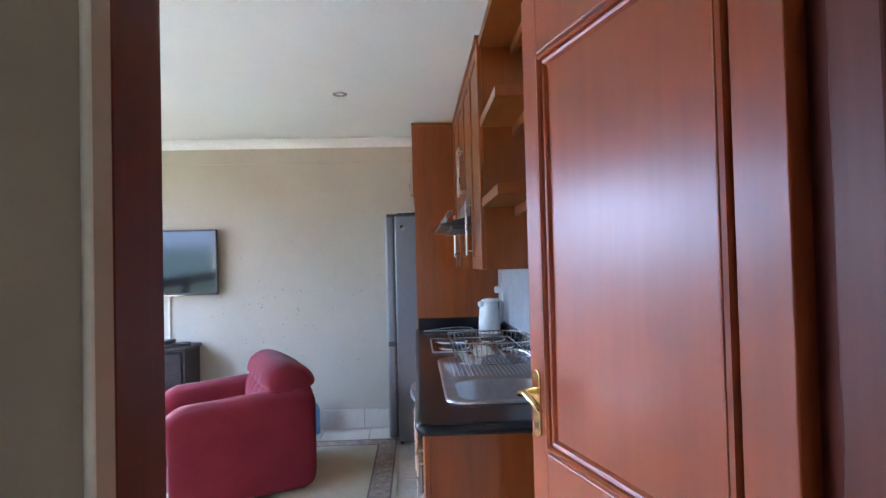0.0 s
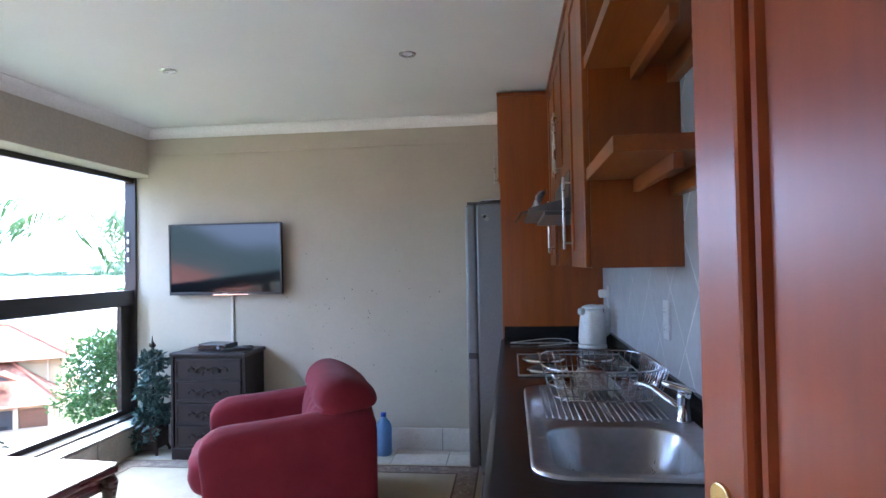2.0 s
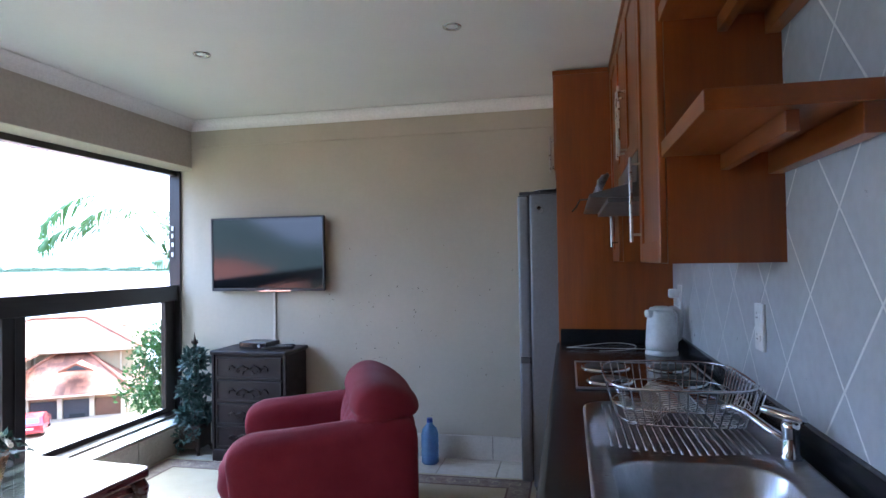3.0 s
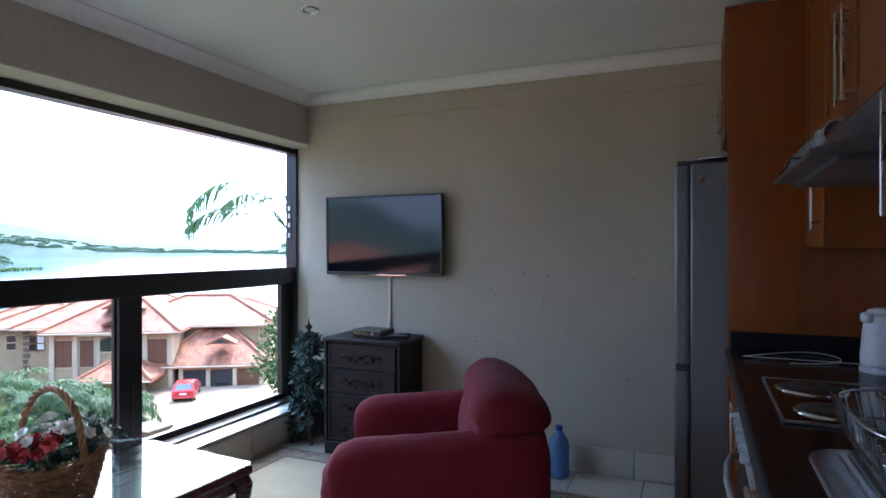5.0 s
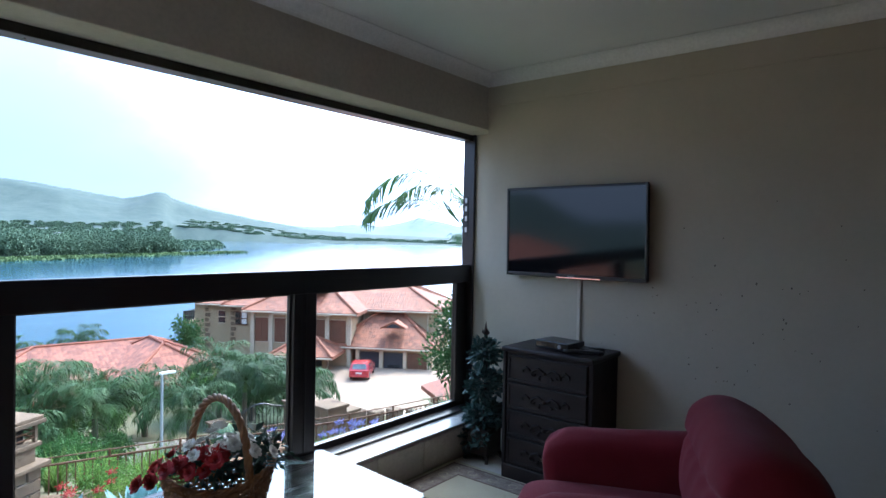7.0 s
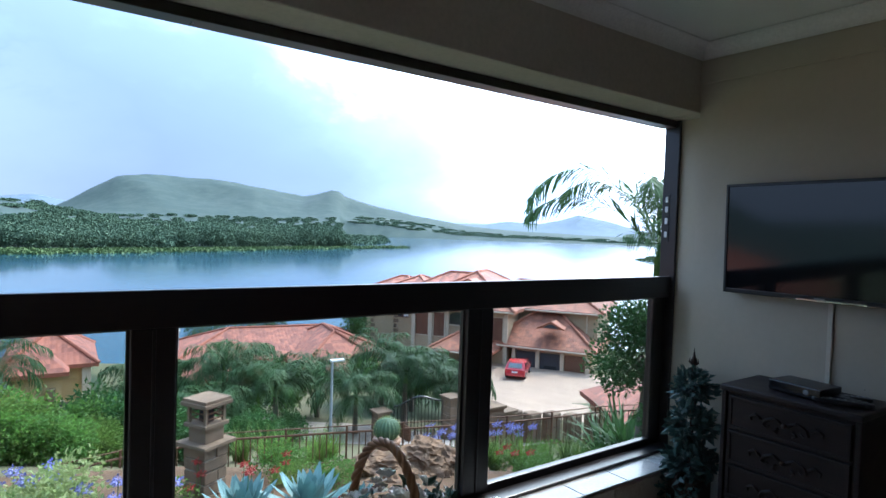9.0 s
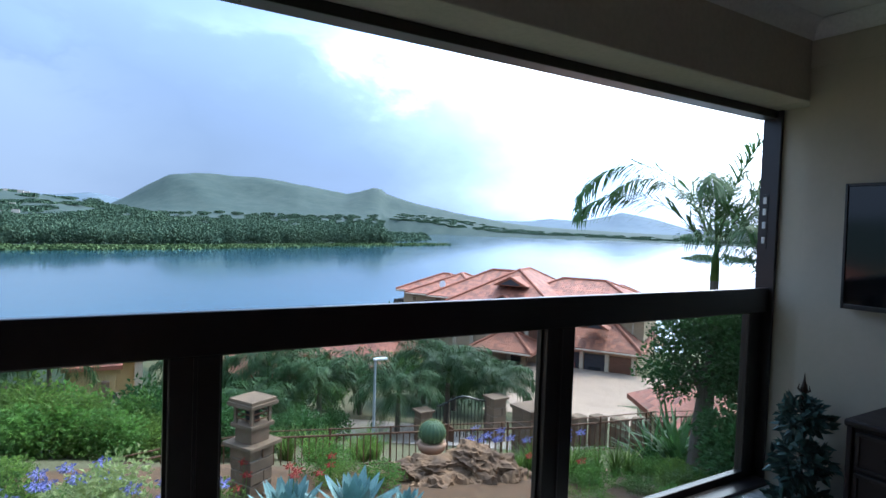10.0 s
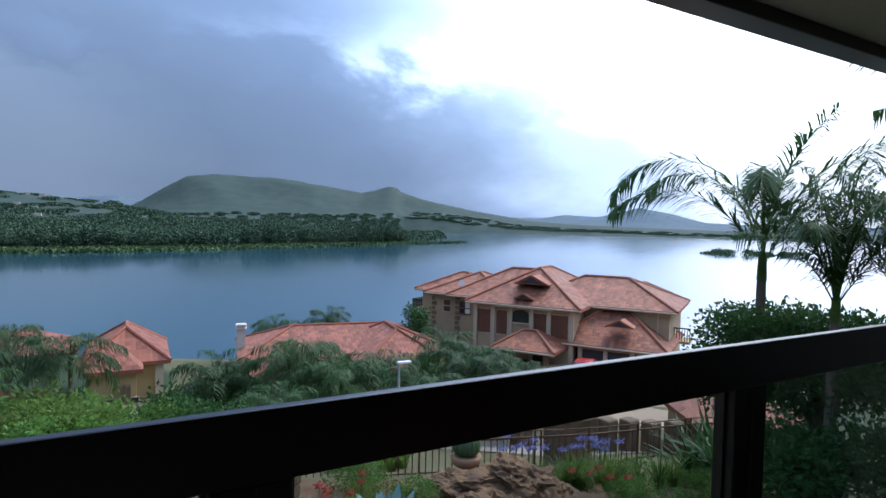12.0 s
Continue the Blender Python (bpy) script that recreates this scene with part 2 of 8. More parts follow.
SCREEN = mat("glossy_screen", (0.004, 0.005, 0.007), (0.005, 0.006, 0.008), scale=2, rough=0.08, rvar=0.02, spec=0.55)
PLASTIC_W = mat("white_plastic", (0.78, 0.78, 0.76), (0.72, 0.72, 0.70), scale=10, rough=0.3)
PLASTIC_G = mat("grey_plastic", (0.30, 0.31, 0.32), (0.26, 0.27, 0.28), scale=10, rough=0.4)
HOTPLATE = mat("black_hotplate", (0.035, 0.030, 0.028), (0.055, 0.046, 0.042), scale=25, rough=0.5)
HOODW = mat("peeling_hood_panel", (0.72, 0.73, 0.75), (0.16, 0.16, 0.17), scale=34, rough=0.55, bump=0.3, bscale=90)
HOODG = mat("hood_grey", (0.16, 0.165, 0.175), (0.12, 0.125, 0.13), scale=8, rough=0.35, metal=0.3)
ENAMEL_B = mat("black_enamel", (0.012, 0.012, 0.014), rough=0.12)
STILE = mat("splash_tile", (0.49, 0.50, 0.505), (0.45, 0.46, 0.465), scale=5, rough=0.3, bump=0.05, bscale=30, vary=0.03)
SGROUT = mat("splash_grout", (0.86, 0.85, 0.82), (0.80, 0.79, 0.76), rough=0.8)
RUG = mat("pale_gold_rug", (0.46, 0.385, 0.25), (0.40, 0.33, 0.21), scale=5, rough=0.95, bump=0.6, bscale=260, sheen=0.2, spec=0.1)
RUG_B = mat("patterned_rug_border", (0.34, 0.26, 0.19), (0.16, 0.10, 0.075), scale=16, rough=0.95, bump=0.6, bscale=260, sheen=0.2, spec=0.1)
RUG_L = mat("rug_border_line", (0.17, 0.10, 0.075), (0.13, 0.08, 0.06), scale=12, rough=0.95, bump=0.6, bscale=260)
WICKER = mat("brown_wicker", (0.34, 0.165, 0.062), (0.22, 0.10, 0.036), scale=18, rough=0.55, bump=0.3, bscale=90, vary=0.12)
PETAL_R = mat("red_petals", (0.42, 0.018, 0.020), (0.30, 0.010, 0.014), scale=40, rough=0.7, vary=0.25)
PETAL_W = mat("white_petals", (0.74, 0.73, 0.66), (0.66, 0.64, 0.55), scale=40, rough=0.7, vary=0.1)
LEAF_IN = mat("artificial_leaves", (0.045, 0.12, 0.075), (0.03, 0.085, 0.06), scale=14, rough=0.5, vary=0.3)
LEAF_TOP = mat("topiary_leaves", (0.030, 0.085, 0.070), (0.075, 0.14, 0.125), scale=14, rough=0.45, vary=0.35)
BRONZE = mat("dark_bronze", (0.06, 0.035, 0.022), (0.035, 0.022, 0.016), scale=20, rough=0.4, metal=0.4)
BOTTLE = mat("blue_bottle_plastic", (0.22, 0.40, 0.62), (0.18, 0.35, 0.58), scale=10, rough=0.15, trans=0.5)
CAPBLUE = mat("blue_cap", (0.02, 0.07, 0.36), rough=0.35)
CONDUIT = mat("cream_conduit", (0.62, 0.57, 0.47), (0.56, 0.51, 0.42), scale=8, rough=0.4)
PAPER = mat("printed_strip", (0.72, 0.71, 0.68), (0.40, 0.40, 0.40), scale=60, rough=0.6)

# bluish tint of distant haze is put into both hill colours
HILL = mat("hazy_bush_hillside", (0.030, 0.052, 0.044), (0.056, 0.077, 0.062), scale=0.022, rough=0.95, bscale=0.12, spec=0.1)
HILL_FAR = mat("hazed_blue_grey_range", (0.085, 0.12, 0.145), (0.11, 0.145, 0.165), scale=0.004, rough=0.95, bscale=0.03, spec=0.1)
GROUND = mat("grass_and_bush", (0.075, 0.082, 0.036), (0.125, 0.108, 0.060), scale=0.035, rough=0.95, bump=0.5, bscale=1.2, speck=((0.030, 0.045, 0.022), 0.055, 0.42), spec=0.15)
SOIL = mat("garden_soil", (0.15, 0.082, 0.044), (0.09, 0.055, 0.032), scale=3, rough=0.95, bump=0.8, bscale=30, spec=0.15)
WATER = mat("lake_water", (0.014, 0.058, 0.082), (0.018, 0.068, 0.094), scale=0.02, rough=0.09, rvar=0.04, bump=0.10, bscale=1.5, stretch=(1, 1, 1))
PAVE = mat("pinkish_paving", (0.36, 0.255, 0.18), (0.30, 0.215, 0.155), scale=0.8, rough=0.85, bump=0.3, bscale=8, spec=0.15)
ROAD = mat("pale_brick_road", (0.31, 0.26, 0.215), (0.25, 0.21, 0.18), scale=0.8, rough=0.85, bump=0.3, bscale=8, spec=0.15)
STUCCO = mat("tan_stucco", (0.43, 0.315, 0.20), (0.38, 0.275, 0.175), scale=0.7, rough=0.85, bump=0.3, bscale=12, spec=0.15)
STUCCO_Y = mat("ochre_stucco", (0.50, 0.36, 0.18), (0.44, 0.31, 0.155), scale=0.7, rough=0.85, bump=0.3, bscale=12, spec=0.15)
STUCCO_L = mat("pale_stucco_trim", (0.52, 0.42, 0.31), (0.47, 0.38, 0.28), scale=0.8, rough=0.85, spec=0.15)
DARKWIN = mat("dark_window_glass", (0.020, 0.022, 0.026), (0.035, 0.035, 0.038), scale=0.8, rough=0.1)
BROWNDOOR = mat("brown_garage_door", (0.15, 0.060, 0.032), (0.11, 0.045, 0.025), scale=3, rough=0.5)
# flat dark colour that stands in for the shade inside openings
SHADE = mat("opening_shade", (0.03, 0.032, 0.04), rough=0.6)
STONE = mat("brown_stone", (0.23, 0.155, 0.10), (0.13, 0.090, 0.062), scale=1.6, rough=0.9, bump=0.8, bscale=9, vary=0.15, spec=0.15)
ROCK = mat("ochre_rock", (0.32, 0.18, 0.095), (0.12, 0.078, 0.055), scale=2.6, rough=0.9, bump=0.9, bscale=7, vary=0.2, spec=0.15)
FENCE = mat("brown_painted_steel", (0.15, 0.072, 0.040), (0.11, 0.055, 0.032), scale=5, rough=0.65, spec=0.15)
POLE = mat("galvanised_pole", (0.40, 0.43, 0.47), (0.35, 0.38, 0.42), scale=4, rough=0.45, metal=0.3)
CARRED = mat("red_car_paint", (0.42, 0.012, 0.022), (0.38, 0.010, 0.018), scale=2, rough=0.22, coat=0.8)
TYRE = mat("tyre_rubber", (0.012, 0.012, 0.012), rough=0.8)
BARK = mat("grey_bark", (0.17, 0.135, 0.105), (0.10, 0.08, 0.062), scale=3, rough=0.95, bump=0.9, bscale=14, stretch=(1, 1, 0.3))
PALMLEAF = mat("palm_leaflets", (0.066, 0.142, 0.042), (0.046, 0.105, 0.034), scale=0.9, rough=0.5, vary=0.3, trans=0.25, spec=0.15)
PALMFAR = mat("queen_palm_leaflets", (0.058, 0.110, 0.036), (0.026, 0.060, 0.022), scale=0.5, rough=0.55, vary=0.4, trans=0.4, spec=0.15)
LEAF_D = mat("dark_tree_leaves", (0.038, 0.100, 0.028), (0.060, 0.135, 0.038), scale=1.1, rough=0.45, vary=0.4, trans=0.35, spec=0.15)
LEAF_G = mat("bright_shrub_leaves", (0.165, 0.250, 0.050), (0.085, 0.160, 0.034), scale=2.2, rough=0.5, vary=0.65, trans=0.5, spec=0.15)
LEAF_M = mat("shrub_leaves", (0.075, 0.170, 0.040), (0.140, 0.260, 0.050), scale=2.2, rough=0.5, vary=0.65, trans=0.45, spec=0.15)
LEAF_Y = mat("variegated_leaves", (0.42, 0.45, 0.20), (0.24, 0.33, 0.11), scale=3, rough=0.5, vary=0.3, trans=0.4, spec=0.15)
AGAVE = mat("blue_agave", (0.17, 0.30, 0.28), (0.12, 0.23, 0.22), scale=3, rough=0.55, vary=0.1)
CACTUS = mat("cactus_green", (0.06, 0.115, 0.05), (0.045, 0.09, 0.04), scale=6, rough=0.7)
LILAC = mat("lilac_flowers", (0.30, 0.29, 0.62), (0.22, 0.22, 0.52), scale=20, rough=0.7, vary=0.25)
REDFLOWER = mat("red_garden_flowers", (0.50, 0.05, 0.03), (0.38, 0.03, 0.025), scale=20, rough=0.7, vary=0.25)
TERRA = mat("terracotta", (0.42, 0.24, 0.15), (0.36, 0.20, 0.125), scale=4, rough=0.85)
WOODS = mat("far_woodland", (0.050, 0.088, 0.054), (0.080, 0.125, 0.072), scale=0.02, rough=0.9, vary=0.18, spec=0.1)
REEDS = mat("shore_reeds", (0.085, 0.135, 0.048), (0.07, 0.115, 0.042), scale=0.05, rough=0.9, vary=0.08, spec=0.15)
CHIMNEY = mat("pale_chimney", (0.55, 0.52, 0.46), rough=0.8)
FARHOUSE = mat("far_house_walls", (0.55, 0.47, 0.38), rough=0.8)


def roof_tiles(name, c1, c2, row=0.34):
    """Clay tiles: rows across the slope and rounded columns as relief, and a random tone for each tile."""
    m = mat(name, c1, c2, scale=0.9, rough=0.8, bump=0.0, bscale=6)
    n, l = m.node_tree.nodes, m.node_tree.links
    uv = n.new("ShaderNodeUVMap")
    sp = n.new("ShaderNodeSeparateXYZ")
    l.new(uv.outputs[0], sp.inputs[0])

    def saw(out, size, power):
        d = n.new("ShaderNodeMath")
        d.operation = "DIVIDE"
        d.inputs[1].default_value = size
        f = n.new("ShaderNodeMath")
        f.operation = "FRACT"
        l.new(out, d.inputs[0])
        l.new(d.outputs[0], f.inputs[0])
        if power:
            pp = n.new("ShaderNodeMath")
            pp.operation = "PINGPONG"
            pp.inputs[1].default_value = 0.5
            l.new(f.outputs[0], pp.inputs[0])
            return pp.outputs[0]
        return f.outputs[0]

    snap = n.new("ShaderNodeVectorMath")
    snap.operation = "SNAP"
    snap.inputs[1].default_value = (0.30, row, 1.0)
    l.new(uv.outputs[0], snap.inputs[0])
    wh = n.new("ShaderNodeTexWhiteNoise")
    wh.noise_dimensions = "2D"
    l.new(snap.outputs[0], wh.inputs["Vector"])
    vr = n.new("ShaderNodeMapRange")
    vr.inputs["To Min"].default_value, vr.inputs["To Max"].default_value = 0.62, 1.25
    l.new(wh.outputs["Value"], vr.inputs["Value"])
    base = n["Principled BSDF"].inputs["Base Color"]
    tint = n.new("ShaderNodeHueSaturation")
    l.new(vr.outputs[0], tint.inputs["Value"])
    l.new(base.links[0].from_socket, tint.inputs["Color"])
    l.new(tint.outputs["Color"], base)
    hs = n.new("ShaderNodeMath")
    hs.operation = "MULTIPLY_ADD"
    hs.inputs[1].default_value = -2.2
    l.new(saw(sp.outputs["Y"], row, False), hs.inputs[0])
    ml = n.new("ShaderNodeMath")
    ml.operation = "MULTIPLY"
    ml.inputs[1].default_value = 0.4
    l.new(saw(sp.outputs["X"], 0.30, True), ml.inputs[0])
    l.new(ml.outputs[0], hs.inputs[2])
    bp = n.new("ShaderNodeBump")
    bp.inputs["Strength"].default_value, bp.inputs["Distance"].default_value = 1.0, 0.06
    l.new(hs.outputs[0], bp.inputs["Height"])
    l.new(bp.outputs[0], n["Principled BSDF"].inputs["Normal"])
    return m


ROOF = roof_tiles("terracotta_roof_tiles", (0.29, 0.100, 0.050), (0.19, 0.064, 0.035))
ROOF_R = roof_tiles("red_roof_tiles", (0.28, 0.088, 0.046), (0.19, 0.058, 0.033))

# ---- mesh helpers ----
def thing(name, m, label, category, group="", kind=""):
    e = new(name)
    e.matrix_world = m
    e.empty_display_size = 0.1
    return tagged(e, label, category, group, kind)


def part(name, bm, material, parent=None, label="", smooth=False, kind=""):
    """Links a bmesh as ONE mesh object, in its parent's space."""
    me = bpy.data.meshes.new(name)
    bmesh.ops.recalc_face_normals(bm, faces=bm.faces)
    if smooth:
        for f in bm.faces:
            f.smooth = True
    bm.to_mesh(me)
    bm.free()
    me.materials.append(material)
    ob = new(name, me)
    if parent:
        ob.parent = parent
    return tagged(ob, label, kind=kind)


def solo(name, bm, material, label, category="", kind="", group="", smooth=False):
    return tagged(part(name, bm, material, smooth=smooth), label, category, group, kind)


def box(x0, y0, z0, x1, y1, z1, bevel=0.0, bm=None, seg=2):
    b = bmesh.new()
    bmesh.ops.create_cube(b, size=1)
    bmesh.ops.scale(b, vec=(x1 - x0, y1 - y0, z1 - z0), verts=b.verts)
    bmesh.ops.translate(b, vec=((x0 + x1) / 2, (y0 + y1) / 2, (z0 + z1) / 2), verts=b.verts)
    if bevel:
        bmesh.ops.bevel(b, geom=b.edges[:], offset=bevel, segments=seg, affect="EDGES", profile=0.5)
    return b if bm is None else join(bm, b)


def join(bm, other):
    me = bpy.data.meshes.new("tmp")
    other.to_mesh(me)
    other.free()
    bm.from_mesh(me)
    bpy.data.meshes.remove(me)
    return bm


def moved(bm, m):
    bmesh.ops.transform(bm, matrix=m, verts=bm.verts)
    return bm


def tube(pts, radius, seg=8, closed=False, bm=None, caps=True):
    """A round bar along points; radius may be a number or one per point."""
    bm = bm or bmesh.new()
    pts = [Vector(p) for p in pts]
    n = len(pts)
    rs = radius if isinstance(radius, (list, tuple)) else [radius] * n
    rings, prev = [], None
    for i, p in enumerate(pts):
        a = pts[(i - 1) % n] if (closed or i) else p
        b = pts[(i + 1) % n] if (closed or i < n - 1) else p
        d = (b - a).normalized()
        if prev is None:
            u = d.orthogonal().normalized()
        else:
            u = (prev - d * prev.dot(d)).normalized()
        prev = u
        w = d.cross(u)
        rings.append([bm.verts.new(p + (u * math.cos(2 * math.pi * k / seg) + w * math.sin(2 * math.pi * k / seg)) * rs[i]) for k in range(seg)])
    for i in range(n if closed else n - 1):
        r0, r1 = rings[i], rings[(i + 1) % n]
        for k in range(seg):
            bm.faces.new((r0[k], r0[(k + 1) % seg], r1[(k + 1) % seg], r1[k]))
    if caps and not closed:
        bm.faces.new(rings[0][::-1])
        bm.faces.new(rings[-1])
    return bm


def lathe(profile, seg=24, bm=None, cap=True):
    """A turned body from (radius, height) pairs, bottom up."""
    bm = bm or bmesh.new()
    rings = [[bm.verts.new((r * math.cos(2 * math.pi * k / seg), r * math.sin(2 * math.pi * k / seg), z)) for k in range(seg)] for r, z in profile]
    for a, b in zip(rings, rings[1:]):
        for k in range(seg):
            bm.faces.new((a[k], a[(k + 1) % seg], b[(k + 1) % seg], b[k]))
    if cap:
        bm.faces.new(rings[0][::-1])
        bm.faces.new(rings[-1])
    return bm


def prism(outline, z0, z1, bevel=0.0, bm=None):
    """A plate from an outline in x, y."""
    b = bmesh.new()
    f = b.faces.new([b.verts.new((x, y, z0)) for x, y in outline])
    r = bmesh.ops.extrude_face_region(b, geom=[f])
    bmesh.ops.translate(b, vec=(0, 0, z1 - z0), verts=[v for v in r["geom"] if isinstance(v, bmesh.types.BMVert)])
    if bevel:
        bmesh.ops.bevel(b, geom=b.edges[:], offset=bevel, segments=2, affect="EDGES", profile=0.5)
    return b if bm is None else join(bm, b)


def round_rect(x0, y0, x1, y1, r, n=6):
    out = []
    for cx, cy, a in ((x1 - r, y1 - r, 0), (x0 + r, y1 - r, 90), (x0 + r, y0 + r, 180), (x1 - r, y0 + r, 270)):
        for k in range(n + 1):
            t = radians(a + 90 * k / n)
            out.append((cx + r * math.cos(t), cy + r * math.sin(t)))
    return out


def pillow(x0, y0, z0, x1, y1, z1, puff=0.5, n=12, wob=0.0, seed=0.0, bm=None):
    """A padded block: a superellipsoid with soft edges."""
    b = bmesh.new()
    bmesh.ops.create_cube(b, size=2)
    bmesh.ops.subdivide_edges(b, edges=b.edges[:], cuts=n, use_grid_fill=True)
    hx, hy, hz = (x1 - x0) / 2, (y1 - y0) / 2, (z1 - z0) / 2
    c = Vector(((x0 + x1) / 2, (y0 + y1) / 2, (z0 + z1) / 2))
    e = 2 + 6 * (1 - puff)
    for v in b.verts:
        p = v.co
        k = (abs(p.x) ** e + abs(p.y) ** e + abs(p.z) ** e) ** (1 / e)
        q = p / k
        w = 1 + wob * noise.noise(Vector((q.x * 2 + seed, q.y * 2, q.z * 2)))
        v.co = c + Vector((q.x * hx * w, q.y * hy * w, q.z * hz * w))
    return b if bm is None else join(bm, b)


def xf(m):
    return Matrix.Translation(m)


def rnd(a, b):
    return random.uniform(a, b)

# ---- the setting: floor, walls, ceiling ----
CEIL_Z, NORTH, EAST, SOUTH, WEST = 2.53, 4.25, 0.835, -0.25, -2.65
DOOR_L, DOOR_R, DOOR_H = -0.12, 0.70, 2.10


def setting(name, bm, material, label, smooth=False):
    return solo(name, bm, material, label, kind="structure", smooth=smooth)


floor = setting("floor", box(-3.1, -3.2, -0.25, 2.0, 4.45, -0.008), GROUT, "cream ceramic tiled floor with dark grout joints")
wall_n = bmesh.new()
box(WEST, NORTH, -0.008, 1.05, 4.47, CEIL_Z, bm=wall_n)
box(-2.94, 4.37, -4.6, WEST, 4.47, CEIL_Z, bm=wall_n)
wall_north = setting("wall_north", wall_n, WALL, "beige roughly plastered wall with small chips and pinholes")
setting("trim_band", box(WEST, NORTH - 0.012, 2.32, 0.834, NORTH - 0.001, 2.452, 0.004), WALL, "shallow beige plaster band below the cornice")
setting("wall_east", box(EAST, -0.25, -0.008, 1.05, 4.247, CEIL_Z), WALL, "plastered wall behind the kitchen units")
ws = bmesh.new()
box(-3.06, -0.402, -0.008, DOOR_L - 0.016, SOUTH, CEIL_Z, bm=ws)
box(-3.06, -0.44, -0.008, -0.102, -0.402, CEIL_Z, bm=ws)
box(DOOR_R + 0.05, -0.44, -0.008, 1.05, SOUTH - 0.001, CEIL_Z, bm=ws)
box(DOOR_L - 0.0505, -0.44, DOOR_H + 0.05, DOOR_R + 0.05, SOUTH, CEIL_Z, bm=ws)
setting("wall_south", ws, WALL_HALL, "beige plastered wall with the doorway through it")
ww = bmesh.new()
box(-2.96, -0.25, -4.6, WEST, 4.366, 0.198, bm=ww)
box(-3.06, -0.25, 0.198, WEST, 0.06, CEIL_Z, bm=ww)
setting("wall_west", ww, BEAM, "low plastered wall under the wide window")
setting("beam", box(-2.95, 0.06, 2.165, WEST, 4.247, CEIL_Z - 0.001, 0.006), BEAM, "plastered concrete beam above the window")
setting("beam_return", box(-2.95, 4.248, 2.165, WEST - 0.001, 4.368, CEIL_Z - 0.001), BEAM, "beam end set into the wall recess")
setting("ceiling", box(-3.2, -3.2, CEIL_Z, 2.0, 4.5, CEIL_Z + 0.12), CEIL, "flat white painted ceiling")
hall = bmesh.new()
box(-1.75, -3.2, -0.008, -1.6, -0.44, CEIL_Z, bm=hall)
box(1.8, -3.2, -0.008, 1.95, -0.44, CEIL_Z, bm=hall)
# end wall is unseen; its narrow gap is added to admit sky light
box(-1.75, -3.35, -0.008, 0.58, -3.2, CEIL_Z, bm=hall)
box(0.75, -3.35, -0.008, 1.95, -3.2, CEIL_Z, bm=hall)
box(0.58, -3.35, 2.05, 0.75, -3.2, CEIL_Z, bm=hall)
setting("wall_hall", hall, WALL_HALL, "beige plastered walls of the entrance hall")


def cove(p0, p1, inward, size=0.075):
    """A coved cornice between two points under the ceiling."""
    b = bmesh.new()
    inward = Vector(inward)
    prof = [(0, -size)] + [(size * (1 - math.cos(t)) * 0.95 + 0.008, -size * (1 - math.sin(t)) - 0.004) for t in [k * math.pi / 16 for k in range(9)]] + [(size, 0), (0, 0)]
    ends = []
    for p in (p0, p1):
        ends.append([b.verts.new(Vector(p) + inward * u + Vector((0, 0, CEIL_Z - 0.001 + w))) for u, w in prof])
    n = len(prof)
    for k in range(n):
        b.faces.new((ends[0][k], ends[0][(k + 1) % n], ends[1][(k + 1) % n], ends[1][k]))
    b.faces.new(ends[0])
    b.faces.new(ends[1][::-1])
    return b


setting("cornice", cove((WEST, NORTH, 0), (EAST, NORTH, 0), (0, -1, 0)), CORNICE, "white coved plaster cornice along the wall")
setting("cornice", cove((WEST, -0.25, 0), (WEST, NORTH - 0.002, 0), (1, 0, 0)), CORNICE, "white coved plaster cornice along the beam")

# sill of pale tiles, with dark joints
sill = setting("window_sill", box(-2.86, 0.06, 0.198, -2.652, 4.366, 0.204), GROUT, "pale glazed tile window sill")
y = 0.08
while y < 4.3:
    part("tile", box(-2.858, y, 0.203, -2.636, min(y + 0.327, 4.364), 0.216, 0.004), SILL, sill)
    y += 0.332
skirt = setting("baseboard", box(WEST, NORTH - 0.004, 0, 0.83, NORTH - 0.001, 0.16), GROUT, "skirting of cream ceramic tiles")
x = -2.64
while x < 0.8:
    part("tile", box(x, NORTH - 0.016, 0.002, min(x + 0.386, 0.82), NORTH - 0.002, 0.166, 0.004), SKIRT, skirt)
    x += 0.392
x = 0.1
while x < 4.0:
    part("tile", box(WEST + 0.001, x, 0.002, WEST + 0.014, x + 0.386, 0.19, 0.004), SKIRT, skirt)
    x += 0.392
# lamps recessed in the ceiling
for cx, cy in ((-0.276, 2.856), (-1.65, 2.90), (-0.30, 0.9), (-1.68, 0.9)):
    dl = thing("downlight", xf((cx, cy, CEIL_Z)), "small recessed chrome ceiling downlight, switched off", "ceiling lamp", "recessed downlights")
    part("ring", lathe([(0.028, 0.001), (0.030, -0.004), (0.044, -0.006), (0.047, -0.001)], 24, cap=False), CHROME, dl, smooth=True)
    part("bulb", lathe([(0.029, -0.001), (0.020, -0.003), (0.006, -0.0035)], 20), PLASTIC_W, dl, "frosted lamp glass")

# ---- the wide window: fixed panes below a rail, open above ----
win = thing("window_1", xf((-2.9, 0, 0)), "wide dark bronze aluminium window, open above its rail", "window", kind="structure")
FX0, FX1 = -0.045, 0.045
W_L, W_R, W_B, W_T = 0.10, 4.365, 0.19, 2.165


def bar(name, y0, z0, y1, z1, x0=FX0, x1=FX1):
    return part(name, box(x0, y0, z0, x1, y1, z1, 0.004), ALU, win)


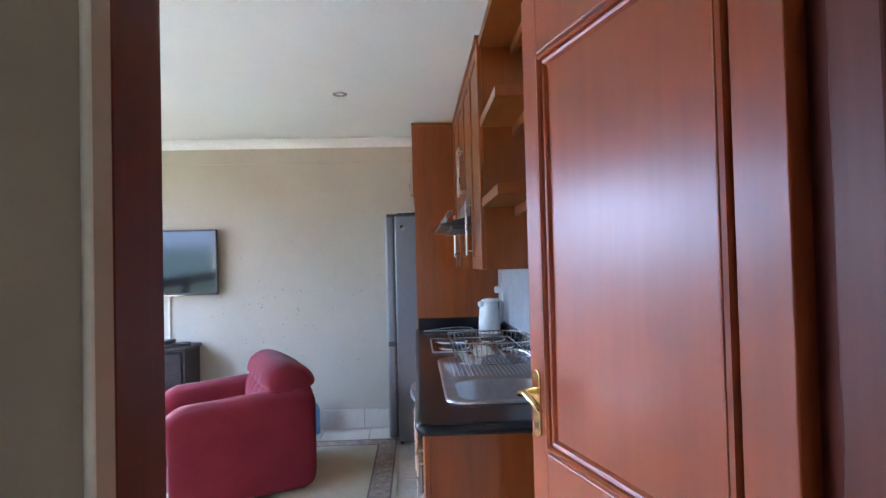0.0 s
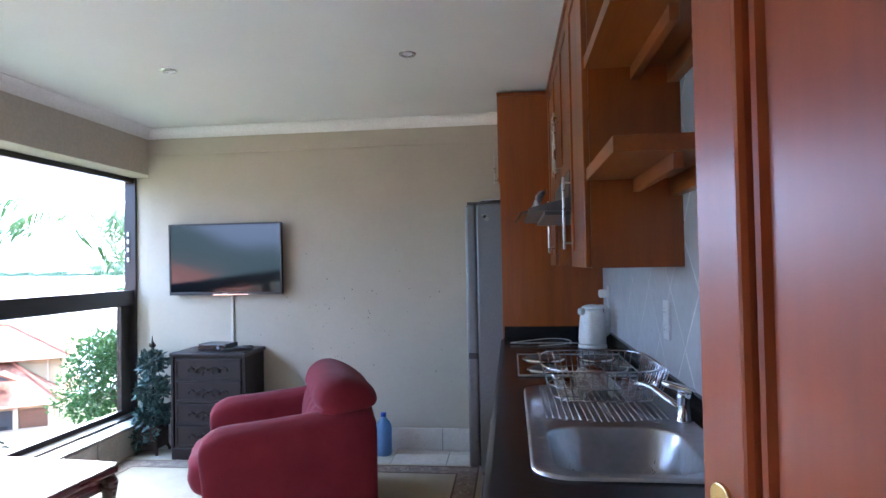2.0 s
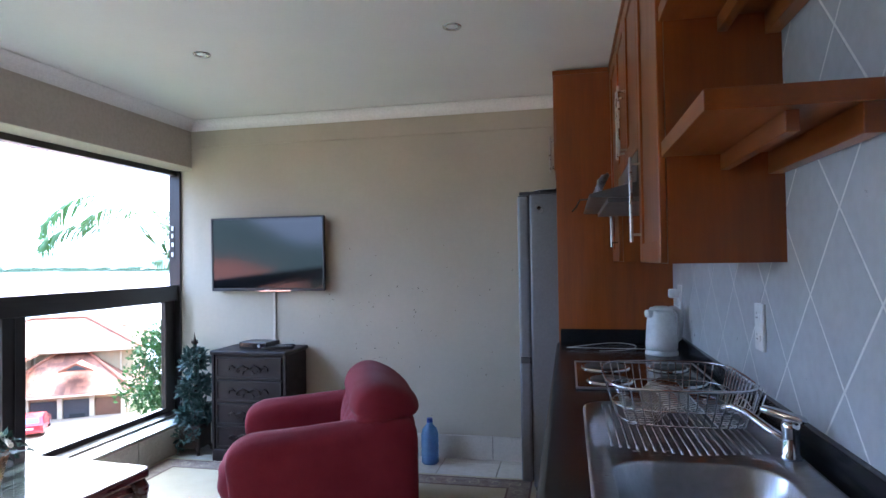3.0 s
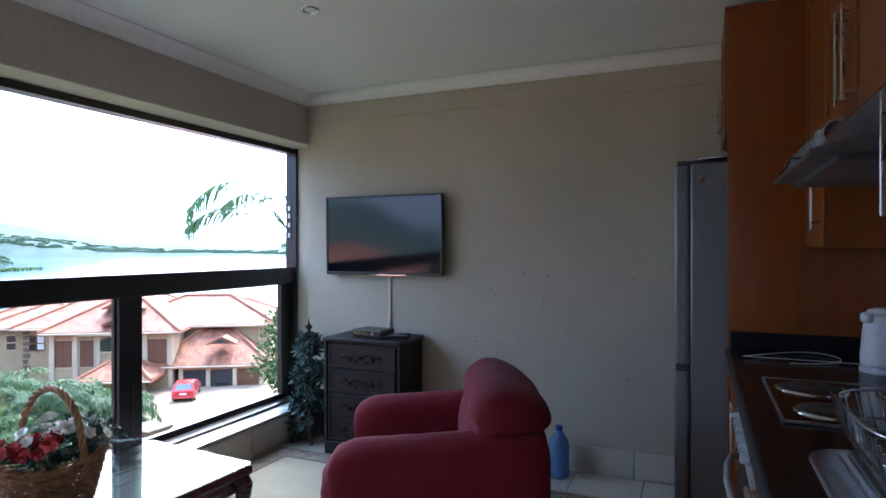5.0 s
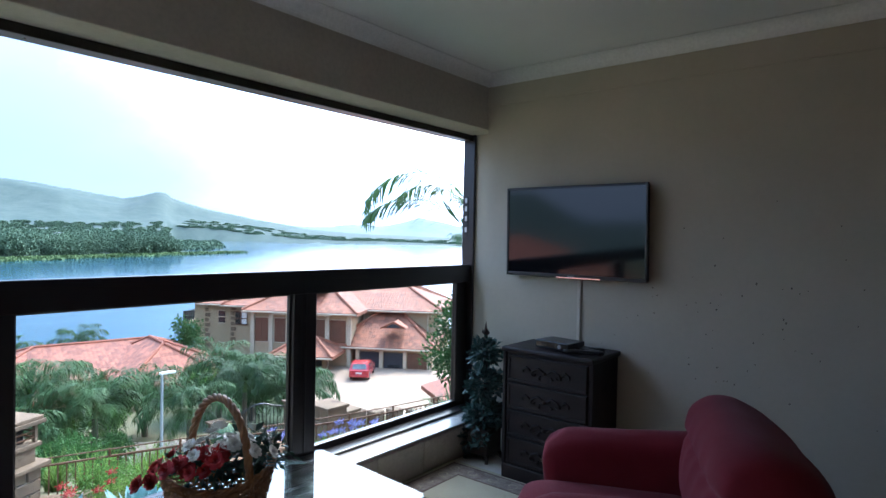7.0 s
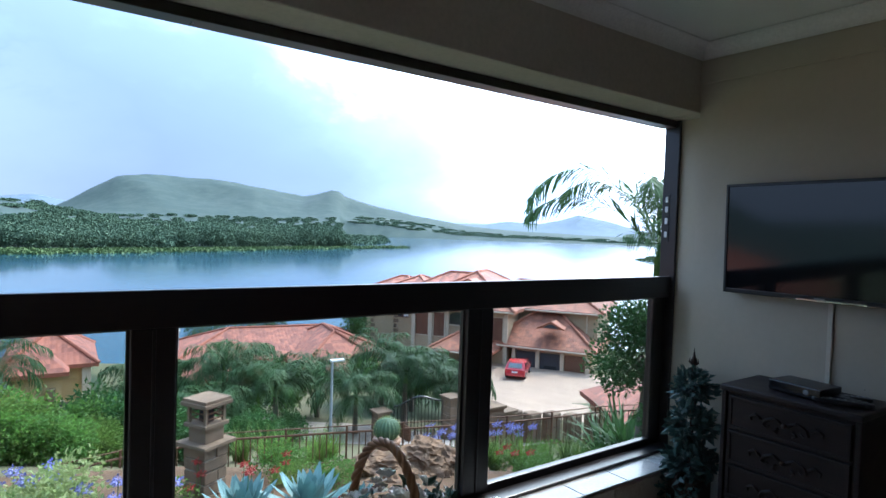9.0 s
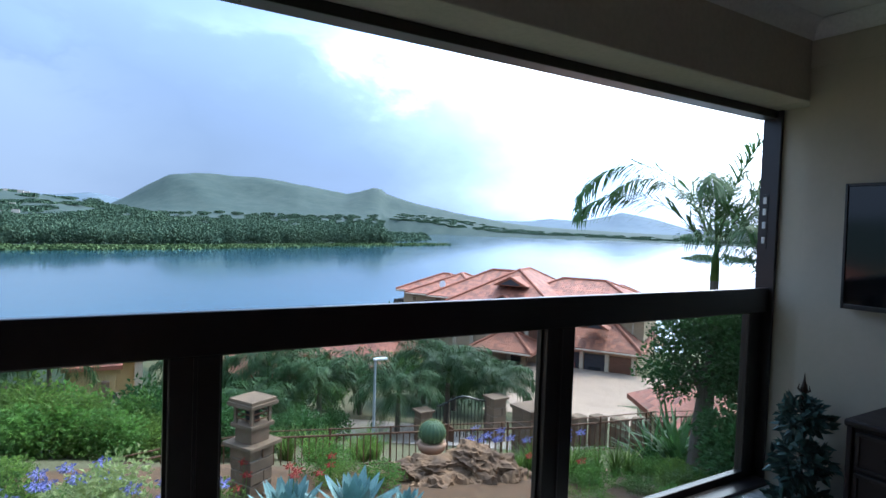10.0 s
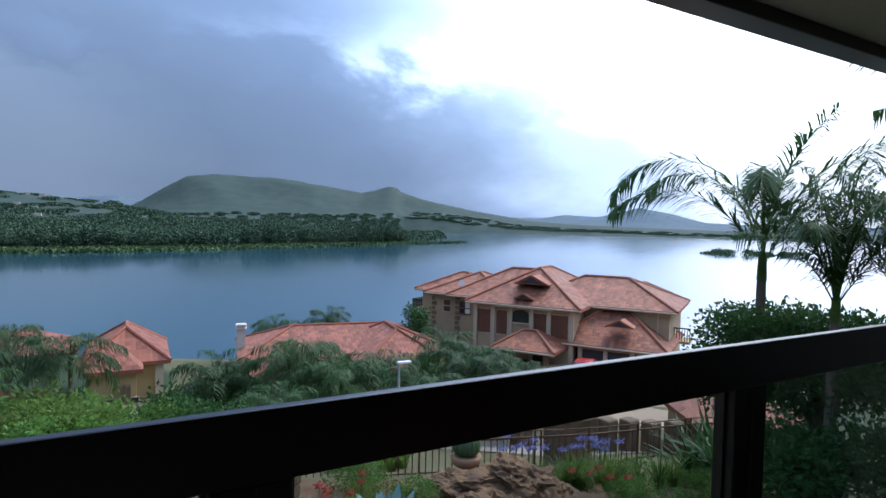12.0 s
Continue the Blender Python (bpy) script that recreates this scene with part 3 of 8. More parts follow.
bar("bottom_rail", W_L, W_B, W_R, 0.215)
bar("bottom_bead", W_L, 0.215, 4.27, 0.272, -0.02, 0.02)
bar("bottom_ledge", W_L, 0.2165, 4.344, 0.234, 0.0205, 0.112)
bar("jamb", 4.345, 0.215, W_R, W_T, -0.03, 0.07)
bar("sash_stile", 4.24, 0.215, 4.3445, 1.113, -0.03, 0.02)
bar("jamb", W_L - 0.03, 0.215, W_L + 0.05, W_T)
bar("head", W_L + 0.05, 2.124, 4.345, W_T)
bar("transom", W_L + 0.05, 1.113, 4.345, 1.238, 0.022, 0.047)
bar("pane_channel", W_L + 0.05, 1.113, 4.345, 1.16, -0.012, 0.0215)
for y0, y1 in ((1.463, 1.598), (2.82, 2.968)):
    bar("mullion", y0, 0.258, y1, 1.113, -0.02, 0.045)
    bar("mullion_ridge", (y0 + y1) / 2 - 0.006, 0.26, (y0 + y1) / 2 + 0.006, 1.11, 0.044, 0.05)
for y0, y1 in ((0.15, 1.463), (1.598, 2.82), (2.968, 4.24)):
    p = part("pane", box(-0.004, y0, 0.255, 0.002, y1, 1.115), PANE, win, "tinted fixed glass pane")
    p.visible_shadow = False
    for a, c in (((y0, 0.258), (y0 + 0.010, 1.113)), ((y1 - 0.010, 0.258), (y1, 1.113)), ((y0, 1.105), (y1, 1.113))):
        part("bead", box(0.003, a[0], a[1], 0.018, c[0], c[1]), ALU, win)
latch = part("latch", box(-0.012, 4.3415, 1.44, 0.022, 4.3455, 1.73, 0.001), PLASTIC_B, win, "black latch plate with pale keeps")
for z in (1.47, 1.55, 1.62, 1.68):
    part("keep", box(-0.004, 4.337, z, 0.014, 4.342, z + 0.035, 0.002), PLASTIC_W, latch)

# ---- the door and its frame ----
fr = thing("door_frame", xf((0, 0, 0)), "dark mahogany door frame with moulded edges", "door frame", kind="structure")
for sx, x0, x1 in ((1, DOOR_L - 0.05, DOOR_L), (-1, DOOR_R, DOOR_R + 0.05)):
    part("jamb", box(x0 + (0.035 if sx > 0 else 0), -0.399 if sx > 0 else -0.45, 0, x1, -0.24, DOOR_H, 0.004), FRAMEWOOD, fr)
    xs = (x0 + 0.03, x1 + 0.016) if sx > 0 else (x0 - 0.014, x1 - 0.03)
    part("stop", box(xs[0], -0.398, 0, xs[1], -0.31, DOOR_H, 0.005), FRAMEWOOD, fr)
    xa = (x0 - 0.045, x1 - 0.01) if sx > 0 else (x0 + 0.01, x1 + 0.045)
    for yy in ((-0.249, -0.232),) if sx > 0 else ((-0.462, -0.441), (-0.249, -0.232)):
        part("architrave", box(xa[0], yy[0], 0, xa[1], yy[1], DOOR_H + 0.05, 0.008), FRAMEWOOD, fr)
part("head", box(DOOR_L - 0.05, -0.45, DOOR_H, DOOR_R + 0.05, -0.24, DOOR_H + 0.05, 0.004), FRAMEWOOD, fr)
for yy in ((-0.462, -0.441), (-0.249, -0.232)):
    part("architrave", box(DOOR_L - 0.09, yy[0], DOOR_H + 0.05, DOOR_R + 0.09, yy[1], DOOR_H + 0.10, 0.008), FRAMEWOOD, fr)

HINGE = Vector((0.687, -0.259, 0))
HANDLE_AT = Vector((0.495, 0.505, 0))
away = (HANDLE_AT - HINGE)
DOOR_W = 0.79
door = thing("door_1", Matrix.Translation(HINGE) @ Matrix.Rotation(math.atan2(away.y, away.x), 4, "Z"), "open varnished mahogany panel door with brass lever handle", "door", kind="structure")
# local x runs from the hinge to the free edge; the face seen looks to +y
TH = 0.042
leaf = bmesh.new()
ST, SH = 0.080, 0.096   # free-edge and hinge stiles
for x0, z0, x1, z1 in ((0, 0.012, SH, 2.085), (DOOR_W - ST, 0.012, DOOR_W, 2.085), (SH, 0.012, DOOR_W - ST, 0.2), (SH, 0.80, DOOR_W - ST, 0.965), (SH, 1.925, DOOR_W - ST, 2.085)):
    box(x0, -TH / 2, z0, x1, TH / 2, z1, 0.003, bm=leaf)
part("leaf_frame", leaf, DARKWOOD, door)
for z0, z1 in ((0.2, 0.80), (0.965, 1.925)):
    part("panel", box(SH, -0.011, z0, DOOR_W - ST, 0.011, z1), DARKWOOD, door)
    for side in (-1, 1):
        mo = bmesh.new()
        x0, x1 = SH, DOOR_W - ST
        steps = [(0, 0.0205), (0.002, 0.014), (0.005, 0.014), (0.007, 0.027), (0.016, 0.029), (0.021, 0.024), (0.0225, 0.016), (0.0255, 0.016), (0.028, 0.021), (0.034, 0.019), (0.040, 0.0112)]
        loops = []
        for off, h in steps:
            loops.append([mo.verts.new((x, side * h, z)) for x, z in ((x0 + off, z0 + off), (x1 - off, z0 + off), (x1 - off, z1 - off), (x0 + off, z1 - off))])
        for a, c in zip(loops, loops[1:]):
            for k in range(4):
                mo.faces.new((a[k], a[(k + 1) % 4], c[(k + 1) % 4], c[k]))
        part("moulding", mo, DARKWOOD, door)
for side in (-1, 1):
    hx = DOOR_W - 0.040
    pl = part("handle_plate", moved(prism(round_rect(-0.018, -0.082, 0.018, 0.082, 0.016), 0, 0.006, 0.0015), Matrix.Translation((hx, side * TH / 2, 1.075)) @ Matrix.Rotation(radians(-90 * side), 4, "X")), BRASS, door, "polished brass handle plate")
    yy = side * TH / 2
    part("lever", tube([(hx, yy, 1.105), (hx, yy + side * 0.045, 1.105), (hx - 0.012, yy + side * 0.055, 1.106), (hx - 0.05, yy + side * 0.056, 1.112), (hx - 0.09, yy + side * 0.054, 1.100), (hx - 0.115, yy + side * 0.050, 1.086)],
                       [0.009, 0.008, 0.008, 0.0085, 0.009, 0.006], 10), BRASS, pl, smooth=True)
    part("keyhole", moved(lathe([(0.006, 0), (0.006, 0.0015), (0.002, 0.002)], 14), Matrix.Translation((hx, yy + side * 0.006, 1.02)) @ Matrix.Rotation(radians(-90 * side), 4, "X")), PLASTIC_B, pl)
for z in (0.25, 1.05, 1.85):
    part("hinge", tube([(-0.004, 0.026, z - 0.045), (-0.004, 0.026, z + 0.045)], 0.007, 10), BRASS, door)

# surface conduit beside the doorway, on the hall side
con = thing("conduit", xf((-0.1025, -0.4455, 0)), "cream plastic surface conduit clipped to the wall", "conduit")
part("pipe", tube([(0, 0, 0.02), (0, 0, 2.5)], 0.0050, 10), CONDUIT, con, smooth=True)
for z in (0.35, 0.75, 1.19, 1.74, 2.2):
    part("saddle", box(-0.012, -0.008, z - 0.006, 0.012, 0.009, z + 0.006, 0.002), CONDUIT, con)

# ---- kitchen ----
CF = 0.225          # face of the base units
TOP = 0.92


def bar_handle(parent, p0, p1, out, r=0.006, name="handle"):
    """A straight bar handle on two posts; out is the way off the door."""
    p0, p1, out = Vector(p0), Vector(p1), Vector(out)
    d = (p1 - p0).normalized()
    b = tube([p0 + out, p1 + out], r, 10)
    for q in (p0 + d * 0.025, p1 - d * 0.025):
        tube([q, q + out], r * 0.75, 8, bm=b)
    return part(name, b, NICKEL, parent, "satin nickel bar handle", smooth=False)


def shaker_front(parent, xf_, y0, y1, z0, z1, name="cabinet_door", out=-1, rail=0.065, arch=0.0):
    """A framed door standing in the plane x = xf_, facing -x."""
    d = bmesh.new()
    g = 0.002
    y0, y1, z0, z1 = y0 + g, y1 - g, z0 + g, z1 - g
    xa, xb = (xf_ - 0.02, xf_)
    for a in ((y0, z0, y0 + rail, z1), (y1 - rail, z0, y1, z1), (y0 + rail, z0, y1 - rail, z0 + rail), (y0 + rail, z1 - rail, y1 - rail, z1)):
        box(xa, a[0], a[1], xb, a[2], a[3], 0.003, bm=d)
    box(xa + 0.008, y0 + rail, z0 + rail, xb, y1 - rail, z1 - rail, bm=d)
    return part(name, d, CHERRY, parent)


def base_unit(y0, y1, name, label, fronts):
    u = thing(name, xf((0, 0, 0)), label, "cabinet", "kitchen base units")
    if name == "sink_cabinet":
        for a in ((CF, y0 + 0.001, 0.1, EAST - 0.002, y0 + 0.019, 0.878), (CF, y1 - 0.019, 0.1, EAST - 0.002, y1 - 0.001, 0.878), (CF, y0 + 0.019, 0.1, EAST - 0.002, y1 - 0.019, 0.118),
                  (EAST - 0.012, y0 + 0.019, 0.118, EAST - 0.002, y1 - 0.019, 0.878), (CF, y0 + 0.019, 0.118, CF + 0.016, y1 - 0.019, 0.878)):
            part("side_board", box(*a), CHERRY, u)
    else:
        part("body", box(CF, y0 + 0.001, 0.1, EAST - 0.002, y1 - 0.001, 0.878), CHERRY, u)
    part("plinth", box(CF + 0.05, y0 + 0.001, 0.002, EAST - 0.01, y1 - 0.001, 0.1), PLASTIC_B, u)
    for a, c, z0, z1, hy in fronts:
        d = shaker_front(u, CF - 0.001, a, c, z0, z1) if z1 - z0 > 0.25 else part("drawer_front", box(CF - 0.021, a + 0.002, z0 + 0.002, CF - 0.001, c - 0.002, z1 - 0.002, 0.003), CHERRY, u)
        if z1 - z0 > 0.25:
            bar_handle(d, (CF - 0.02, hy, z1 - 0.26), (CF - 0.02, hy, z1 - 0.06), (-0.03, 0, 0))
        else:
            bar_handle(d, (CF - 0.02, (a + c) / 2 - 0.07, (z0 + z1) / 2), (CF - 0.02, (a + c) / 2 + 0.07, (z0 + z1) / 2), (-0.03, 0, 0))
    return u


base_unit(0.925, 1.95, "sink_cabinet", "cherry-veneered sink base cabinet with bar handles", [(0.93, 1.44, 0.1, 0.875, 1.36), (1.44, 1.95, 0.1, 0.875, 1.52)])
base_unit(1.95, 2.30, "drawer_cabinet", "cherry-veneered drawer cabinet with bar handles", [(1.95, 2.30, 0.1, 0.5, 2.02), (1.95, 2.30, 0.5, 0.69, 0), (1.95, 2.30, 0.69, 0.875, 0)])
base_unit(2.90, 3.628, "base_cabinet", "cherry-veneered base cabinet beside the oven", [(2.90, 3.628, 0.1, 0.875, 2.97)])
oven = thing("oven", xf((0, 0, 0)), "built-in black and steel oven under the hob", "oven")
part("body", box(CF, 2.302, 0.1, EAST - 0.01, 2.898, 0.878), PLASTIC_B, oven)
part("oven_door", box(CF - 0.028, 2.304, 0.16, CF - 0.001, 2.896, 0.70, 0.004), ENAMEL_B, oven, "black glass oven door")
part("control_panel", box(CF - 0.028, 2.304, 0.71, CF - 0.001, 2.896, 0.872, 0.004), STEEL, oven, "steel control panel")
part("strip", box(CF - 0.0295, 2.34, 0.73, CF - 0.0285, 2.62, 0.745), PAPER, oven, "printed scale strip")
for k in range(6):
    kn = moved(lathe([(0.020, 0), (0.020, 0.004), (0.016, 0.008), (0.014, 0.024), (0.010, 0.026)], 18), Matrix.Translation((CF - 0.028, 2.37 + k * 0.09, 0.80)) @ Matrix.Rotation(radians(-90), 4, "Y"))
    part("knob", kn, PLASTIC_G, oven, "grey control knob", smooth=True)
hb = [(CF - 0.028, 2.34, 0.655), (CF - 0.055, 2.36, 0.655), (CF - 0.072, 2.46, 0.655), (CF - 0.078, 2.6, 0.655), (CF - 0.072, 2.74, 0.655), (CF - 0.055, 2.84, 0.655), (CF - 0.028, 2.86, 0.655)]
part("oven_handle", tube(hb, 0.010, 10), PLASTIC_G, oven, smooth=True)

BX0, BX1, BY0, BY1 = 0.325, 0.725, 1.145, 1.575
worktop = bmesh.new()
gx, gy = (0.195, BX0, BX1, 0.833), (0.89, BY0, BY1, 3.628)
grid = {(i, j, k): worktop.verts.new((gx[i], gy[j], (0.88, TOP)[k])) for i in range(4) for j in range(4) for k in range(2)}
solid = [(i, j) for i in range(3) for j in range(3) if (i, j) != (1, 1)]
for i, j in solid:
    for k in range(2):
        worktop.faces.new([grid[q] for q in ((i, j, k), (i + 1, j, k), (i + 1, j + 1, k), (i, j + 1, k))])
    for di, dj, e0, e1 in ((-1, 0, (0, 0), (0, 1)), (1, 0, (1, 0), (1, 1)), (0, -1, (0, 0), (1, 0)), (0, 1, (0, 1), (1, 1))):
        if (i + di, j + dj) not in solid:
            a, c = (i + e0[0], j + e0[1]), (i + e1[0], j + e1[1])
            worktop.faces.new([grid[q] for q in ((*a, 0), (*c, 0), (*c, 1), (*a, 1))])
wt = thing("worktop", xf((0, 0, 0)), "polished black granite worktop along the kitchen wall", "worktop")
part("slab", worktop, GRANITE, wt)
edge = tube([(0.195, 3.6, 0.90), (0.195, 0.93, 0.90), (0.20, 0.90, 0.90), (0.23, 0.89, 0.90), (0.83, 0.89, 0.90)], 0.0201, 10)
part("rounded_edge", edge, GRANITE, wt, smooth=True)
part("upstand", box(0.812, 0.89, TOP, 0.833, 3.626, 0.985, 0.002), GRANITE, wt)
part("upstand", box(0.20, 3.606, TOP, 0.811, 3.627, 0.996, 0.002), GRANITE, wt)

# steel sink with drainer
sink = thing("sink", xf((0, 0, TOP)), "stainless steel sink with ribbed drainer set in the worktop", "sink")
sb = bmesh.new()
N = 8


def ring_at(bm, o, z):
    return [bm.verts.new((x, y, z)) for x, y in o]


def bridge(bm, a, c):
    n = len(a)
    for k in range(n):
        bm.faces.new((a[k], a[(k + 1) % n], c[(k + 1) % n], c[k]))


loops = [ring_at(sb, round_rect(0.288, 1.115, 0.782, 2.125, 0.09, N), 0.001), ring_at(sb, round_rect(0.290, 1.117, 0.780, 2.123, 0.09, N), 0.008),
         ring_at(sb, round_rect(0.298, 1.125, 0.772, 2.115, 0.085, N), 0.009), ring_at(sb, round_rect(0.308, 1.135, 0.762, 2.105, 0.08, N), 0.004)]
inner = [ring_at(sb, round_rect(0.338, 1.158, 0.712, 1.560, 0.10, N), 0.004), ring_at(sb, round_rect(0.344, 1.164, 0.706, 1.554, 0.10, N), -0.004),
         ring_at(sb, round_rect(0.356, 1.176, 0.694, 1.542, 0.095, N), -0.12), ring_at(sb, round_rect(0.372, 1.192, 0.678, 1.526, 0.085, N), -0.152), ring_at(sb, round_rect(0.41, 1.23, 0.64, 1.488, 0.06, N), -0.166)]
seq = loops + inner
for a, c in zip(seq, seq[1:]):
    bridge(sb, a, c)
sb.faces.new(inner[-1])
part("basin", sb, STEEL, sink, smooth=True)
for f in range(19):
    x = 0.352 + f * 0.0203
    part("drainer_rib", tube([(x, 1.600 + 0.005 * abs(f - 9), 0.0035), (x, 1.625 + 0.005 * abs(f - 9), 0.0075), (x, 2.05, 0.0085), (x, 2.085, 0.0045)], 0.0036, 6), STEEL, sink, smooth=True)
part("drain", moved(lathe([(0.040, 0), (0.040, 0.002), (0.030, 0.003), (0.012, 0.001)], 20), xf((0.52, 1.365, -0.166))), CHROME, sink)

tap = thing("mixer_tap", Matrix.Translation((0.752, 1.60, TOP + 0.008)) @ Matrix.Diagonal((0.84, 0.84, 0.78, 1)), "chrome single-lever mixer tap behind the sink", "tap")
part("body", lathe([(0.028, 0), (0.028, 0.008), (0.023, 0.014), (0.022, 0.085), (0.024, 0.10), (0.020, 0.112)], 22), CHROME, tap, smooth=True)
part("spout", tube([(0, 0, 0.045), (-0.04, 0.06, 0.070), (-0.075, 0.13, 0.098), (-0.10, 0.18, 0.103), (-0.118, 0.215, 0.092), (-0.122, 0.223, 0.075)], [0.014, 0.0135, 0.012, 0.012, 0.0125, 0.013], 12), CHROME, tap, smooth=True)
part("lever", pillow(-0.10, -0.018, 0.112, 0.022, 0.018, 0.135, 0.7, 6), CHROME, tap, smooth=True).matrix_basis = Matrix.Rotation(radians(-38), 4, "Z") @ Matrix.Rotation(radians(9), 4, "Y")

# wire dish rack standing on the drainer
rack = thing("dish_rack", xf((0.555, 1.985, TOP + 0.012)), "empty chrome wire dish rack on the drainer", "dish rack")


def oval(a, c, z, n=36):
    return [(a * math.copysign(abs(math.cos(t)) ** 0.55, math.cos(t)), c * math.copysign(abs(math.sin(t)) ** 0.55, math.sin(t)), z) for t in [2 * math.pi * k / n for k in range(n)]]


for z, k in ((0.115, 1.0), (0.055, 0.92), (0.012, 0.85)):
    part("rim", tube(oval(0.205 * k, 0.245 * k, z), 0.0036 if z > 0.1 else 0.0026, 6, closed=True), CHROME, rack, smooth=True)
for k in range(15):
    for s in (-1, 1):
        u = -0.17 + k * 0.34 / 14
        part("wire", tube([(u, s * 0.244, 0.115), (u * 0.93, s * 0.226, 0.055), (u * 0.85, s * 0.207, 0.012)], 0.0022, 5), CHROME, rack)
for k in range(13):
    for s in (-1, 1):
        u = -0.20 + k * 0.40 / 12
        part("wire", tube([(s * 0.204, u, 0.115), (s * 0.189, u * 0.93, 0.055), (s * 0.173, u * 0.86, 0.012)], 0.0022, 5), CHROME, rack)
for k in range(17):
    u = -0.195 + k * 0.39 / 16
    part("plate_divider", tube([(-0.15, u, 0.012), (-0.08, u, 0.013), (-0.045, u, 0.05), (0.0, u, 0.058), (0.045, u, 0.05), (0.08, u, 0.013), (0.15, u, 0.012)], 0.0021, 5), CHROME, rack)
for sx in (-1, 1):
    for sy in (-1, 1):
        part("foot", tube([(sx * 0.12, sy * 0.15, 0.012), (sx * 0.12, sy * 0.15, -0.003)], 0.006, 8), PLASTIC_W, rack)

# electric hob with four plates
hob = thing("hob", xf((0, 0, TOP)), "black electric hob with four solid plates and steel edge", "hob")
part("top_plate", box(0.275, 2.335, 0.0, 0.785, 2.905, 0.006, 0.002), ENAMEL_B, hob)
for a in ((0.270, 2.330, 0.790, 2.338), (0.270, 2.902, 0.790, 2.910), (0.270, 2.338, 0.277, 2.902), (0.783, 2.338, 0.790, 2.902)):
    part("steel_edge", box(a[0], a[1], 0.0005, a[2], a[3], 0.0095, 0.002), STEEL, hob)
for hx, hy, r in ((0.40, 2.47, 0.075), (0.66, 2.47, 0.09), (0.40, 2.76, 0.09), (0.66, 2.76, 0.075)):
    pl = part("hotplate", moved(lathe([(r - 0.004, 0.006), (r - 0.002, 0.016), (r - 0.012, 0.019), (0.025, 0.0195), (0.022, 0.017), (0.003, 0.017)], 32), xf((hx, hy, 0))), HOTPLATE, hob)
    part("plate_ring", moved(lathe([(r + 0.014, 0.006), (r + 0.012, 0.011), (r, 0.0145), (r - 0.003, 0.010)], 32, cap=False), xf((hx, hy, 0))), CHROME, pl, smooth=True)

kettle = thing("kettle", Matrix.Translation((0.70, 3.21, TOP)) @ Matrix.Rotation(radians(205), 4, "Z"), "white plastic electric jug kettle on the worktop", "kettle")
part("base", lathe([(0.078, 0), (0.080, 0.004), (0.078, 0.018), (0.070, 0.022)], 28), PLASTIC_W, kettle, smooth=True)
part("jug", lathe([(0.070, 0.024), (0.076, 0.03), (0.077, 0.06), (0.070, 0.15), (0.063, 0.205), (0.058, 0.22)], 28), PLASTIC_W, kettle, smooth=True)
part("lid", lathe([(0.057, 0.221), (0.054, 0.232), (0.03, 0.24), (0.005, 0.241)], 28), PLASTIC_W, kettle, smooth=True)
part("spout", moved(pillow(0.045, -0.022, 0.185, 0.085, 0.022, 0.225, 0.8, 6), xf((0, 0, 0))), PLASTIC_W, kettle, smooth=True)
part("handle", tube([(-0.05, 0, 0.228), (-0.085, 0, 0.226), (-0.108, 0, 0.20), (-0.112, 0, 0.14), (-0.102, 0, 0.075), (-0.072, 0, 0.055)], [0.012, 0.013, 0.014, 0.013, 0.012, 0.011], 10), PLASTIC_W, kettle, smooth=True)
part("water_gauge", box(-0.006, -0.0775, 0.06, 0.006, -0.068, 0.15, 0.003), PLASTIC_G, kettle, "grey water gauge")

flex = thing("power_cord", xf((0, 0, TOP)), "loose white power cord lying on the worktop", "cord")
cp = []
for k in range(40):
    t = k / 39
    cp.append((0.40 + 0.20 * math.sin(t * 4.2) + 0.02 * math.sin(9 * t), 3.40 - 0.14 * math.cos(t * 5.4), 0.004 + 0.008 * t))
cp += [(0.66, 3.30, 0.012), (0.745, 3.33, 0.02), (0.785, 3.31, 0.06), (0.80, 3.36, 0.13), (0.815, 3.42, 0.20)]
part("flex", tube(cp, 0.0017, 6), PLASTIC_W, flex, smooth=True)

for sy, sz in ((2.055, 1.185), (3.40, 1.185)):
    so = thing("wall_socket", xf((EAST - 0.0069, sy, sz)), "white plastic wall socket plate on the tiled splashback", "socket", "wall sockets")
    part("plate", box(-0.010, -0.04, -0.072, 0, 0.04, 0.072, 0.003), PLASTIC_W, so)
    for z in (-0.035, 0.03):
        part("switch", box(-0.013, -0.022, z - 0.008, -0.0095, -0.006, z + 0.012, 0.0015), PLASTIC_W, so)
        for q in (-0.004, 0.006, 0.001):
            part("pin_hole", box(-0.0108, 0.012 + q, z + (0.01 if q == 0.001 else -0.004), -0.0096, 0.016 + q, z + (0.014 if q == 0.001 else 0.0)), PLASTIC_B, so)
plug = thing("plug", xf((EAST - 0.0172, 3.40, 1.215)), "white power plug pushed into the wall socket", "plug")
part("shell", pillow(-0.05, -0.026, -0.026, 0.0, 0.026, 0.022, 0.35, 6), PLASTIC_W, plug, smooth=True)

